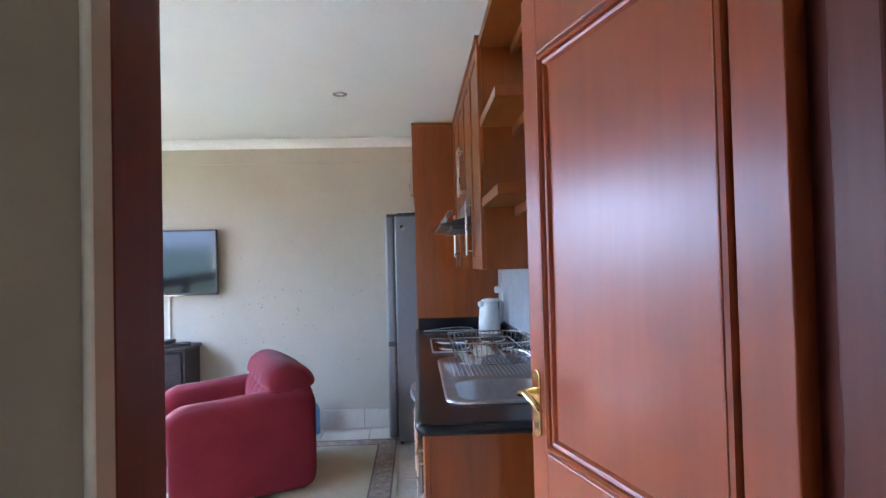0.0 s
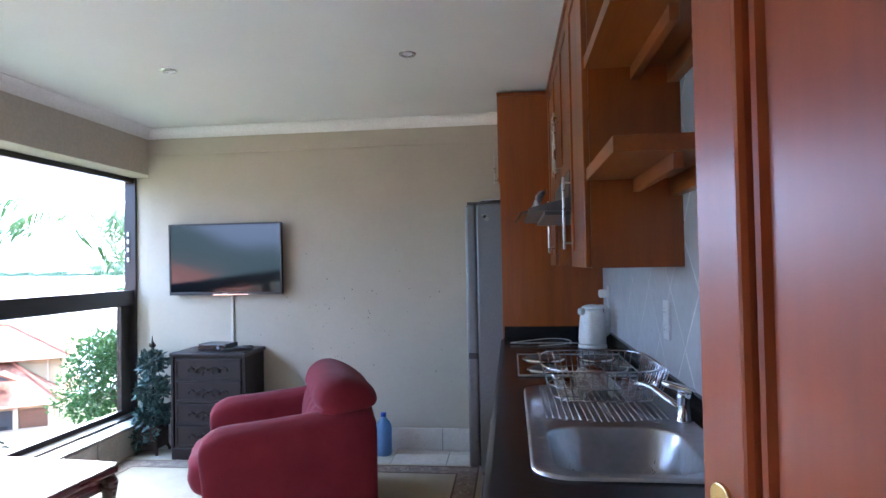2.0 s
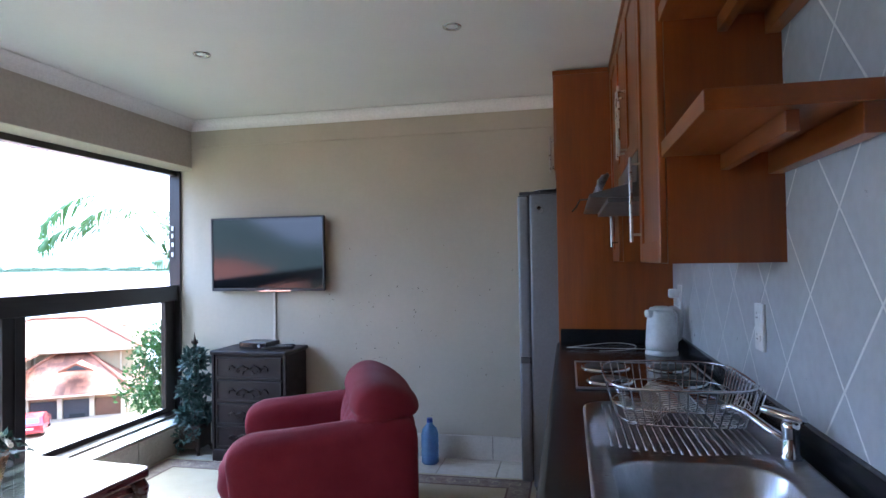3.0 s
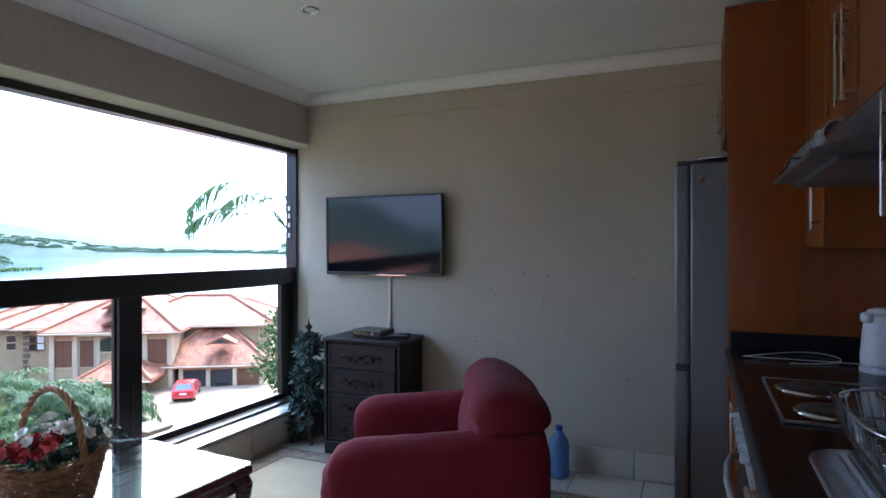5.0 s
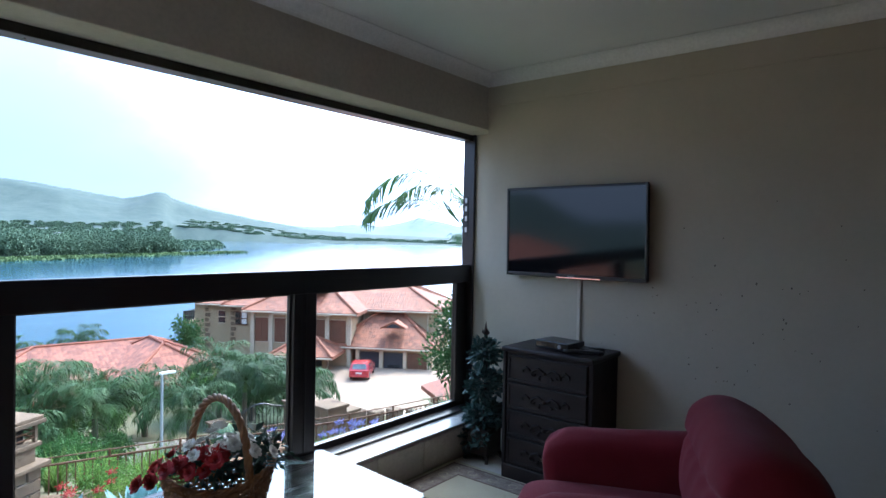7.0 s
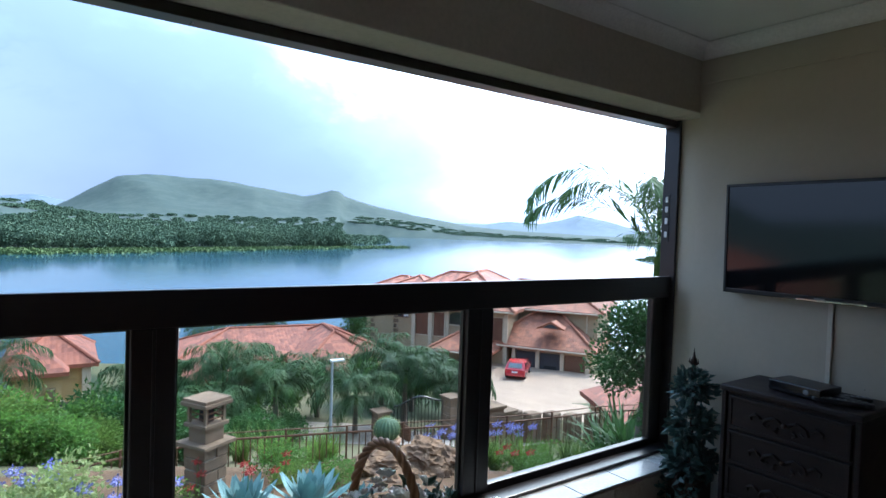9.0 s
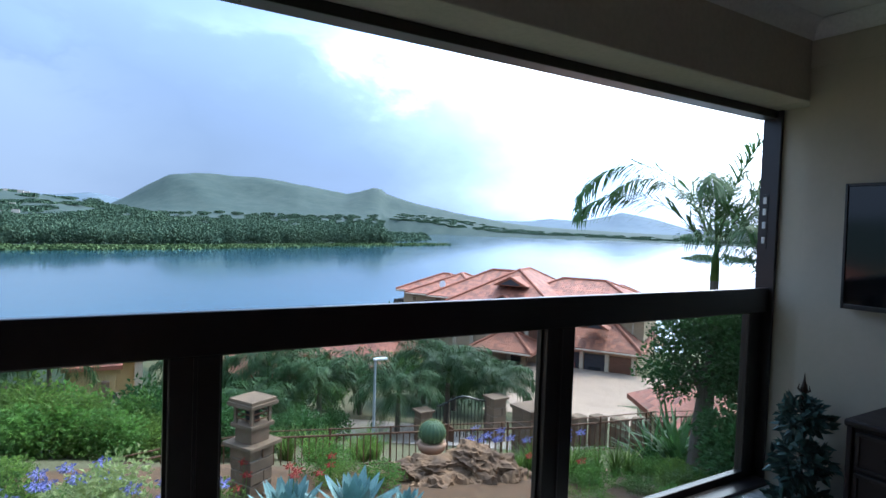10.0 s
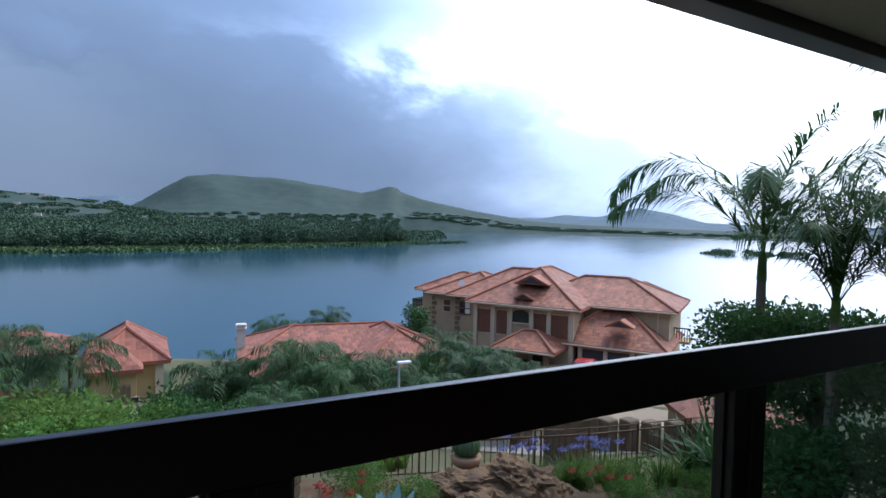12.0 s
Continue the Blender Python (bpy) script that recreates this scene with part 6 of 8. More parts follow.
# projecting bay with its own hip and two gablets
part("bay_wall", box(0.6, 0.6, -1.0, 8.7, 3.59, EV - 0.01), STUCCO, big_house)
roof_on("bay_roof", big_house, 0.6, 0.6, 8.7, 11.5, EV, 2.6)
roof_on("bay_canopy", big_house, 3.0, 0.55, 6.7, 2.4, EV - 0.1, 0.75, 0.5)
for gx, gy, gz, gw in ((4.95, 1.6, EV + 1.45, 1.35), (4.8, 0.35, EV + 0.40, 0.75), (12.0, 0.6, 4.35, 0.95)):
    g = bmesh.new()
    vs = [g.verts.new(v) for v in ((gx - gw, gy, gz), (gx + gw, gy, gz), (gx, gy, gz + gw * 0.5), (gx, gy + gw * 1.9, gz + gw * 0.5), (gx - gw, gy + gw * 1.2, gz), (gx + gw, gy + gw * 1.2, gz))]
    for q in ((0, 1, 2), (0, 2, 3, 4), (1, 5, 3, 2), (0, 4, 5, 1), (4, 3, 5)):
        g.faces.new([vs[k] for k in q])
    gb = part("gablet", g, ROOF, big_house)
    part("gablet_vent", prism([(-gw * 0.7, 0.06), (gw * 0.7, 0.06), (0, gw * 0.40)], 0, 0.03), SHADE, gb).matrix_basis = Matrix.Translation((gx, gy - 0.005, gz)) @ Matrix.Rotation(radians(90), 4, "X")
    for s_ in (-1, 1):
        part("barge_board", tube([(gx + s_ * (gw + 0.05), gy - 0.04, gz), (gx, gy - 0.04, gz + gw * 0.5 + 0.04)], 0.07, 6), ROOF, gb)
for wx, ww_, z0, z1 in ((0.8, 1.2, 2.95, 4.82), (2.5, 0.95, 2.95, 4.82), (5.6, 1.0, 2.9, 4.82), (6.97, 1.3, 2.85, 4.82)):
    opening(big_house, wx, z0, ww_, z1 - z0, 0.6, mull=1, mtl=BROWNDOOR)
aw = part("arched_window", moved(prism([(-0.67, 0), (0.67, 0)] + [(0.67 * math.cos(k * math.pi / 10), 0.62 + 0.36 * math.sin(k * math.pi / 10)) for k in range(11)], 0, 0.05), Matrix.Translation((4.51, 0.6, 4.0)) @ Matrix.Rotation(radians(90), 4, "X")), DARKWIN, big_house, "dark arched window over the porch")
part("window_sill", box(3.75, 0.45, 3.9, 5.27, 0.595, 4.0), STUCCO_L, aw)
for px_ in (0.58, 2.1, 3.55, 5.28, 6.66, 8.4):
    part("pilaster", box(px_, 0.42, -1.0, px_ + 0.30, 0.597, EV - 0.25), STUCCO_L, big_house)
for px_ in (3.55, 8.9, 14.2):
    part("downpipe", tube([(px_, 0.36 if px_ < 8 else 3.5, 0.5), (px_, 0.36 if px_ < 8 else 3.5, EV - 0.2)], 0.06, 6), STUCCO_L, big_house)
ww = part("white_window", box(-2.25, 3.56, 3.78, -1.2, 3.7, 4.76), DARKWIN, big_house, "white-framed window with a dark surround")
for a in ((-2.33, 3.70, -1.12, 3.78), (-2.33, 4.76, -1.12, 4.84), (-1.77, 3.78, -1.68, 4.76), (-2.25, 4.2, -1.2, 4.28)):
    part("glazing_bar", box(a[0], 3.50, a[1], a[2], 3.558, a[3]), BROWNDOOR, ww)
part("pale_blind", box(-1.66, 3.53, 3.8, -1.22, 3.557, 4.74), PLASTIC_W, ww, "pale blind behind the pane")
wl_ = part("wing_window", box(-4.6, 5.16, 3.5, -4.0, 5.3, 4.7), DARKWIN, big_house)
for k in range(3):
    part("glazing_bar", box(-4.62, 5.10, 3.5 + k * 0.56, -3.98, 5.158, 3.58 + k * 0.56), STUCCO_L, wl_)
for cx, cy in ((-2.6, 3.6), (-5.8, 5.2)):
    for k in range(12):
        part("quoin", box(cx - 0.05, cy - 0.06, 0.1 + k * 0.44, cx + (0.42 if k % 2 else 0.26), cy - 0.002, 0.42 + k * 0.44), STONE, big_house)
bal = part("balcony", box(-10.2, 9.0, 2.75, -8.41, 11.6, 2.95), STUCCO, big_house, "projecting balcony with dark railing")
for k in range(9):
    part("railing_post", box(-10.2 + 0.2 * k, 9.0, 2.95, -10.14 + 0.2 * k, 9.06, 3.9), SEAL, bal)
for z in (3.35, 3.85):
    part("railing_rail", box(-10.22, 8.98, z, -8.42, 9.08, z + 0.09), SEAL, bal)
part("railing_end", box(-10.22, 9.0, 2.95, -10.14, 11.6, 3.9), SEAL, bal)
# garage wing
GH = 2.9
part("garage_wall", box(9.0, 0.9, -1.0, 15.0, 3.59, GH), STUCCO, big_house)
roof_on("garage_roof", big_house, 7.4, 0.9, 14.9, 8.6, GH, 3.0, 0.55)
# first two are dark panels painted as shaded interiors, third is a door
for k, m_ in enumerate((SHADE, SHADE, BROWNDOOR)):
    gx = 9.35 + k * 1.86
    gd = part("garage_opening", box(gx, 0.85, 0.85, gx + 1.55, 1.0, 2.45), m_, big_house, "brown panelled garage door" if k == 2 else "dark panel standing in for the shade inside an open garage")
    if k == 2:
        for q in range(4):
            part("panel_line", box(gx + 0.03, 0.815, 0.88 + 0.395 * q, gx + 1.52, 0.848, 1.22 + 0.395 * q), BROWNDOOR, gd)
    else:
        part("stored_box", box(gx + 0.35, 0.82, 0.88, gx + 1.25, 0.848, 1.5), DARKWIN, gd)
for k in range(4):
    part("pillar", box(9.04 + k * 1.86, 0.68, -1.0, 9.31 + k * 1.86, 0.897, GH - 0.25), STUCCO_L, big_house)
# porch
roof_on("porch_roof", big_house, 3.9, -2.3, 7.8, 0.58, 2.6, 1.15, 0.45)
for cx in (4.1, 7.3):
    part("porch_column", box(cx, -2.1, -1.0, cx + 0.35, -1.75, 2.55), STONE, big_house)
part("doorway", box(5.2, 0.55, 0.5, 6.4, 0.59, 2.5), SHADE, big_house)
rb_ = part("east_balcony", box(15.01, 6.4, 2.6, 16.2, 8.6, 2.8), STUCCO, big_house)
for k in range(7):
    part("railing_post", box(15.02 + 0.19 * k, 6.4, 2.8, 15.07 + 0.19 * k, 6.45, 3.8), SEAL, rb_)
part("railing_top", box(15.01, 6.38, 3.78, 16.24, 6.48, 3.86), SEAL, rb_)
part("dish", moved(lathe([(0.05, 0), (0.24, 0.05), (0.32, 0.10)], 16), Matrix.Translation((-2.9, 5.4, EV + 0.75)) @ Matrix.Rotation(radians(80), 4, "X")), PLASTIC_W, big_house, "white satellite dish")

mid_house = thing("house", house_frame((-46.9, 11.0, -11.4), (0.18, 0.98)), "low house with red tiled hip roofs behind the palms", "house")
part("wall", box(0, 0, 0, 15.5, 7.5, 2.7), STUCCO, mid_house)
rf = part("roof", hip_roof(0, 0, 15.5, 7.5, 2.7, 1.75, 0.6), ROOF_R, mid_house)
ridge_caps(rf, 0, 0, 15.5, 7.5, 2.7, 1.75, 0.6, ROOF_R)
rf = part("wing_roof", hip_roof(8.2, -4.4, 14.0, 5.0, 2.6, 2.2, 0.6), ROOF_R, mid_house)
ridge_caps(rf, 8.2, -4.4, 14.0, 5.0, 2.6, 2.2, 0.6, ROOF_R)
part("wing_wall", box(8.2, -4.4, 0, 14.0, -0.01, 2.6), STUCCO, mid_house)
rf = part("wing_roof", hip_roof(0.6, -3.6, 5.4, 3.0, 2.3, 1.7, 0.5), ROOF_R, mid_house)
part("wing_wall", box(0.6, -3.6, 0, 5.4, -0.01, 2.3), STUCCO, mid_house)
rf = part("porch_roof", hip_roof(2.4, -8.2, 6.0, -4.2, 0.7, 0.9, 0.3), ROOF_R, mid_house)
part("porch_wall", box(2.4, -8.2, -0.5, 6.0, -4.2, 0.7), STUCCO, mid_house)
opening(mid_house, 9.5, 0.9, 1.6, 1.2, -4.4)
opening(mid_house, 11.9, 0.9, 1.2, 1.2, -4.4)
ch = part("chimney", box(-0.6, 3.2, 0, 0.05, 3.9, 4.75), CHIMNEY, mid_house, "pale plastered chimney")
for z in (4.35, 4.6):
    part("chimney_band", box(-0.68, 3.12, z, 0.13, 3.98, z + 0.1), CHIMNEY, ch)

left_house = thing("house", house_frame((-41.8, 0.9, -10.6), (0.06, 1.0)), "narrow two-storey ochre house with a red tiled roof", "house")
part("wall", box(0, 0, 0, 4.0, 6.0, 3.6), STUCCO_Y, left_house)
rf = part("roof", hip_roof(0, 0, 4.0, 6.0, 3.6, 1.75, 0.45), ROOF_R, left_house)
ridge_caps(rf, 0, 0, 4.0, 6.0, 3.6, 1.75, 0.45, ROOF_R)
rf = part("front_roof", hip_roof(0.3, -1.6, 2.6, 2.5, 3.5, 1.2, 0.35), ROOF_R, left_house)
part("front_wall", box(0.3, -1.6, 0, 2.6, -0.01, 3.5), STUCCO_Y, left_house)
opening(left_house, 1.0, 0.5, 1.7, 1.3, -1.6, mtl=SHADE)
part("balcony_wall", box(0.0, -2.5, 0.9, 3.2, -1.61, 1.25), STUCCO_Y, left_house)
part("chimney", box(1.9, -2.0, 0.8, 2.3, -1.62, 2.6), STONE, left_house)
part("corner_pillar", box(3.6, -0.25, 0, 4.05, -0.01, 3.5), STUCCO_L, left_house)
far_left = thing("house", house_frame((-62.0, -9.0, -13.2), (0.06, 1.0)), "distant house with a red tiled roof among palms", "house")
part("wall", box(0, 0, 0, 8.5, 6, 3.2), STUCCO, far_left)
rf = part("roof", hip_roof(0, 0, 8.5, 6, 3.2, 1.6, 0.5), ROOF_R, far_left)
low_left = thing("house", house_frame((-33.2, -5.2, -9.4), (0.06, 1.0)), "low building with a red tiled roof below the garden", "house")
part("wall", box(0, 0, 0, 4.2, 3.5, 2.2), STUCCO, low_left)
rf = part("roof", hip_roof(0, 0, 4.2, 3.5, 2.2, 0.9, 0.4), ROOF_R, low_left)
estate_house = thing("house", house_frame((-15.5, -27.0, -9.9), (-0.35, 0.94)), "tall red tiled house further along the slope", "house")
part("wall", box(0, 0, 0, 13.0, 9.0, 7.7), STUCCO, estate_house)
rf = part("roof", hip_roof(0, 0, 13.0, 9.0, 7.7, 2.6, 0.6), ROOF_R, estate_house)
ridge_caps(rf, 0, 0, 13.0, 9.0, 7.7, 2.6, 0.6, ROOF_R)
for k in range(4):
    opening(estate_house, 1.2 + 3.0 * k, 5.4, 1.4, 1.4, 0.0)
right_low = thing("house", house_frame((-16.6, 22.6, -9.0), (0.5, 0.86)), "red tiled roof of a neighbouring house below the trees", "house")
part("wall", box(0, 0, 0, 4.5, 4.5, 2.6), STUCCO, right_low)
rf = part("roof", hip_roof(0, 0, 4.5, 4.5, 2.6, 1.6, 0.4), ROOF_R, right_low)

FU, NU = Vector((0.85, 0.527, 0)), Vector((0.527, -0.85, 0))


def drive(i, j):
    p = Vector((-45.79, 29.46, 0)) + FU * (7.0 + 12.5 * i + 3.0 * j) + NU * (16.0 * j - 0.9)
    return p.x, p.y


drape("pavement", (drive, 14, 14), PAVE, "pinkish paved driveway before the garages", 0.05)
drape("road", ((lambda i, j: (-18.5 - 18 * i, 19.0 - 13.5 * i + 4.2 * (j - 0.5) * 1.3)), 20, 3), ROAD, "pale brick-paved road behind the fence", 0.04)

# red hatchback
car = thing("car", Matrix.Translation((-34.9, 33.5, ground_z(-34.9, 33.5) + 0.055)) @ Matrix.Rotation(radians(128), 4, "Z") @ Matrix.Diagonal((0.92, 0.92, 0.92, 1)), "small red hatchback parked before the garages", "car")
cb = bmesh.new()
prof = [(-1.95, 0.30), (-2.0, 0.55), (-1.95, 0.85), (-1.85, 0.92), (-1.5, 1.36), (-0.4, 1.42), (0.25, 1.36), (0.95, 0.95), (1.8, 0.80), (1.98, 0.60), (1.98, 0.30)]
ringsL = []
for yy, k in ((-0.82, 0.0), (-0.80, 0.3), (-0.72, 1.0), (0.72, 1.0), (0.80, 0.3), (0.82, 0.0)):
    ringsL.append([cb.verts.new((x, yy if z < 1.0 else yy * (0.86 if abs(yy) > 0.75 else 0.92), z if z < 1.0 else z - 0.03 * (1 - k))) for x, z in prof])
for a, c in zip(ringsL, ringsL[1:]):
    for k in range(len(prof)):
        cb.faces.new((a[k], a[(k + 1) % len(prof)], c[(k + 1) % len(prof)], c[k]))
cb.faces.new(ringsL[0])
cb.faces.new(ringsL[-1][::-1])
body = part("body", cb, CARRED, car)
rw = bmesh.new()
rw.faces.new([rw.verts.new(v) for v in ((-1.83, -0.58, 0.97), (-1.83, 0.58, 0.97), (-1.56, 0.52, 1.32), (-1.56, -0.52, 1.32))])
bmesh.ops.solidify(rw, geom=rw.faces[:], thickness=0.02)
part("rear_window", rw, mat("pale_car_glass", (0.35, 0.42, 0.45), rough=0.08), body)
part("bumper", box(-2.06, -0.78, 0.32, -1.93, 0.78, 0.52, 0.04), CARRED, body)
part("number_plate", box(-2.02, -0.25, 0.60, -1.985, 0.25, 0.72), PLASTIC_W, body)
for s in (-1, 1):
    part("tail_light", box(-1.99, s * 0.70 - 0.10, 0.62, -1.93, s * 0.70 + 0.08, 0.84, 0.02), REDFLOWER, body)
    part("side_window", box(-1.2, s * 0.765 - 0.01, 0.98, 0.3, s * 0.765 + 0.01, 1.28, 0.008), DARKWIN, body)
    for x in (-1.25, 1.25):
        w_ = part("wheel", moved(lathe([(0.29, -0.09), (0.31, -0.06), (0.31, 0.06), (0.29, 0.09)], 20), Matrix.Translation((x, s * 0.74, 0.31)) @ Matrix.Rotation(radians(90), 4, "X")), TYRE, car)
        part("rim", moved(lathe([(0.19, -0.1), (0.19, 0.1)], 16), Matrix.Translation((x, s * 0.74, 0.31)) @ Matrix.Rotation(radians(90), 4, "X")), STEEL, w_)

# street lamp
sl_z = ground_z(-22.9, 11.75)
lamp = thing("street_lamp", xf((-22.9, 11.75, sl_z)), "slim grey street lamp with a flat pale head", "street lamp")
sh = -3.98 - sl_z
part("pole", tube([(0, 0, 0), (0, 0, sh)], [0.065, 0.045], 10), POLE, lamp)
part("head", box(-0.09, -0.08, sh - 0.02, 0.09, 0.50, sh + 0.07, 0.02), PLASTIC_W, lamp)

# ---- garden fence, gate and walls ----
fence = thing("fence", xf((0, 0, 0)), "brown painted steel fence with upright bars along the garden", "fence")
FP = [Vector((x, y, 0)) for x, y in ((-15.4, -2.0), (-15.8, 1.6), (-16.1, 3.2), (-16.15, 5.5), (-15.1, 8.5), (-14.0, 11.6), (-13.55, 12.9), (-13.2, 14.4), (-12.85, 16.2), (-12.1, 18.3))]
bar_me = None
for a, c in zip(FP, FP[1:]):
    n = max(2, int((c - a).length / 0.17))
    za, zc = -4.04, -4.04
    d = (c - a).normalized()
    part("rail", tube([a + Vector((0, 0, za)), c + Vector((0, 0, zc))], 0.028, 6), FENCE, fence)
    part("rail", tube([a + Vector((0, 0, za - 0.80)), c + Vector((0, 0, zc - 0.80))], 0.022, 6), FENCE, fence)
    part("wire", tube([a + Vector((0, 0, za + 0.17)), c + Vector((0, 0, zc + 0.17))], 0.016, 5), FENCE, fence)
    for k in range(n):
        p = a + (c - a) * (k / n)
        post = k % 9 == 0
        if bar_me is None:
            tb = tube([(0, 0, -0.86), (0, 0, 0)], 0.016, 5)
            bar_me = bpy.data.meshes.new("bar")
            tb.to_mesh(bar_me)
            tb.free()
            bar_me.materials.append(FENCE)
            tb = tube([(0, 0, -1.4), (0, 0, 0.19)], 0.030, 6)
            post_me = bpy.data.meshes.new("post")
            tb.to_mesh(post_me)
            tb.free()
            post_me.materials.append(FENCE)
        o = new("post" if post else "bar", post_me if post else bar_me)
        o.parent = fence
        o.matrix_basis = xf((p.x, p.y, za))


def stone_stack(parent, x0, y0, x1, y1, z0, z1, courses, material, seed, name="stone"):
    """A pier of squared stones, course by course, with recessed joints."""
    rs = random.Random(seed)
    part("core", box(x0 + 0.03, y0 + 0.03, z0, x1 - 0.03, y1 - 0.03, z1 - 0.01), GROUT, parent)
    hgt = (z1 - z0) / courses
    for k in range(courses):
        za, zb = z0 + k * hgt + 0.008, z0 + (k + 1) * hgt - 0.008
        cut = rs.uniform(0.35, 0.65)
        xm = x0 + (x1 - x0) * cut
        ym = y0 + (y1 - y0) * (1 - cut)
        j = lambda: rs.uniform(-0.012, 0.012)
        if k % 2:
            part(name, box(x0 + j(), y0 + j(), za, xm - 0.008, y1 + j(), zb, 0.015, seg=1), material, parent)
            part(name, box(xm + 0.008, y0 + j(), za, x1 + j(), y1 + j(), zb, 0.015, seg=1), material, parent)
        else:
            part(name, box(x0 + j(), y0 + j(), za, x1 + j(), ym - 0.008, zb, 0.015, seg=1), material, parent)
            part(name, box(x0 + j(), ym + 0.008, za, x1 + j(), y1 + j(), zb, 0.015, seg=1), material, parent)


LPX, LPY = -11.6, 3.95
lz = ground_z(LPX, LPY)
pil = thing("stone_lantern", Matrix.Translation((LPX, LPY, lz)) @ Matrix.Rotation(radians(28), 4, "Z") @ Matrix.Diagonal((0.86, 0.86, 1, 1)), "brown stone garden pillar carrying a flat-roofed lantern", "garden lantern")
ph = -2.42 - lz
stone_stack(pil, -0.30, -0.30, 0.30, 0.30, -0.1, ph, 5, STONE, 4)
part("slab", box(-0.42, -0.42, ph, 0.42, 0.42, ph + 0.07, 0.012), STONE, pil)
part("block", box(-0.24, -0.24, ph + 0.07, 0.24, 0.24, ph + 0.33, 0.015), STONE, pil)
part("slab", box(-0.31, -0.31, ph + 0.33, 0.31, 0.31, ph + 0.40, 0.01), STONE, pil)
for sx in (-0.23, 0.23):
    for sy in (-0.23, 0.23):
        part("lantern_post", box(sx - 0.03, sy - 0.03, ph + 0.40, sx + 0.03, sy + 0.03, ph + 0.70), STONE, pil)
part("lantern_glass", box(-0.1, -0.1, ph + 0.40, 0.1, 0.1, ph + 0.62), DARKWIN, pil)
for z in (0.48, 0.58):
    part("lantern_rail", tube([(-0.23, -0.23, ph + z), (0.23, -0.23, ph + z), (0.23, 0.23, ph + z), (-0.23, 0.23, ph + z)], 0.015, 5, closed=True), FENCE, pil)
part("roof_slab", box(-0.36, -0.36, ph + 0.70, 0.36, 0.36, ph + 0.77, 0.012), STONE, pil)
part("roof_slab", box(-0.33, -0.33, ph + 0.77, 0.33, 0.33, ph + 0.83, 0.012), STONE, pil)

for k, (gx, gy, top, w) in enumerate(((-21.9, 17.2, -5.95, 0.35), (-23.4, 14.4, -6.6, 0.3), (-17.0, 15.5, -5.0, 0.5))):
    gz = ground_z(gx, gy)
    gp = thing("gate_pier", xf((gx, gy, gz)), "squared stone gate pier with a pale capping", "gate pier", "stone gate piers")
    stone_stack(gp, -w, -w, w, w, -0.2, top - gz, 6, STONE, 10 + k)
    part("capping", box(-w - 0.08, -w - 0.08, top - gz, w + 0.08, w + 0.08, top - gz + 0.1, 0.02), STONE, gp)
gate = thing("gate", xf((0, 0, 0)), "dark wrought-iron gate with a curved top", "gate")
GA, GB = Vector((-23.1, 14.9, 0)), Vector((-22.1, 16.8, 0))
top_pts = []
for k in range(15):
    p = GA + (GB - GA) * (k / 14)
    z = -6.35 + 0.30 * math.sin(math.pi * (k / 14)) ** 2 + 0.02 * k
    top_pts.append(p + Vector((0, 0, z)))
    part("gate_bar", tube([p + Vector((0, 0, -7.7)), p + Vector((0, 0, z))], 0.018, 5), PLASTIC_B, gate)
part("gate_top", tube(top_pts, 0.035, 6), PLASTIC_B, gate)
part("gate_plate", box(-23.1, 15.2, -7.75, -22.2, 15.25, -7.1), FENCE, gate).matrix_basis = Matrix.Identity(4)
wl2 = thing("garden_wall", xf((0, 0, 0)), "low curved stone retaining wall beside the drive", "garden wall")
for k in range(9):
    x, y = -20.5 + 0.45 * k, 18.6 + 0.62 * k + 0.03 * k * k
    part("stone", box(x - 0.3, y - 0.32, ground_z(x, y) - 0.3, x + 0.3, y + 0.32, -6.35 - 0.04 * k + 0.05 * (k % 2), 0.05, seg=1), STONE, wl2)
cubx = thing("meter_pillar", xf((-15.0, 13.3, 0)), "squat stone meter pillar with a grey cap", "pillar")
stone_stack(cubx, -0.45, -0.4, 0.45, 0.4, -5.6, -4.0, 4, STONE, 33)
part("capping", box(-0.5, -0.45, -4.0, 0.5, 0.45, -3.9, 0.02), STONE, cubx)

# ---- rockery ----
def rock_mesh(sx, sy, sz, seed, sub=4):
    """A fractured boulder: rounded mass cut by bedding ledges and sharp chips."""
    b = bmesh.new()
    bmesh.ops.create_icosphere(b, subdivisions=sub, radius=1)
    for v in b.verts:
        d = v.co.normalized()
        q = d * 1.6 + Vector((seed, seed * 0.37, 0))
        k = 0.82 + 0.36 * noise.noise(q) + 0.20 * (1 - 2 * abs(noise.noise(q * 2.3))) * 0.6
        k += 0.09 * noise.noise(q * 6.0) - 0.16 * max(0.0, 0.12 - abs(noise.noise(q * 1.5 + Vector((5, 0, 0))))) / 0.12
        ledge = math.floor((d.z + 0.35 * noise.noise(q * 0.9)) * 3.5) / 3.5
        z = d.z * 0.65 + ledge * 0.35
        v.co = Vector((d.x * sx * k, d.y * sy * k, z * sz * k))
    return b


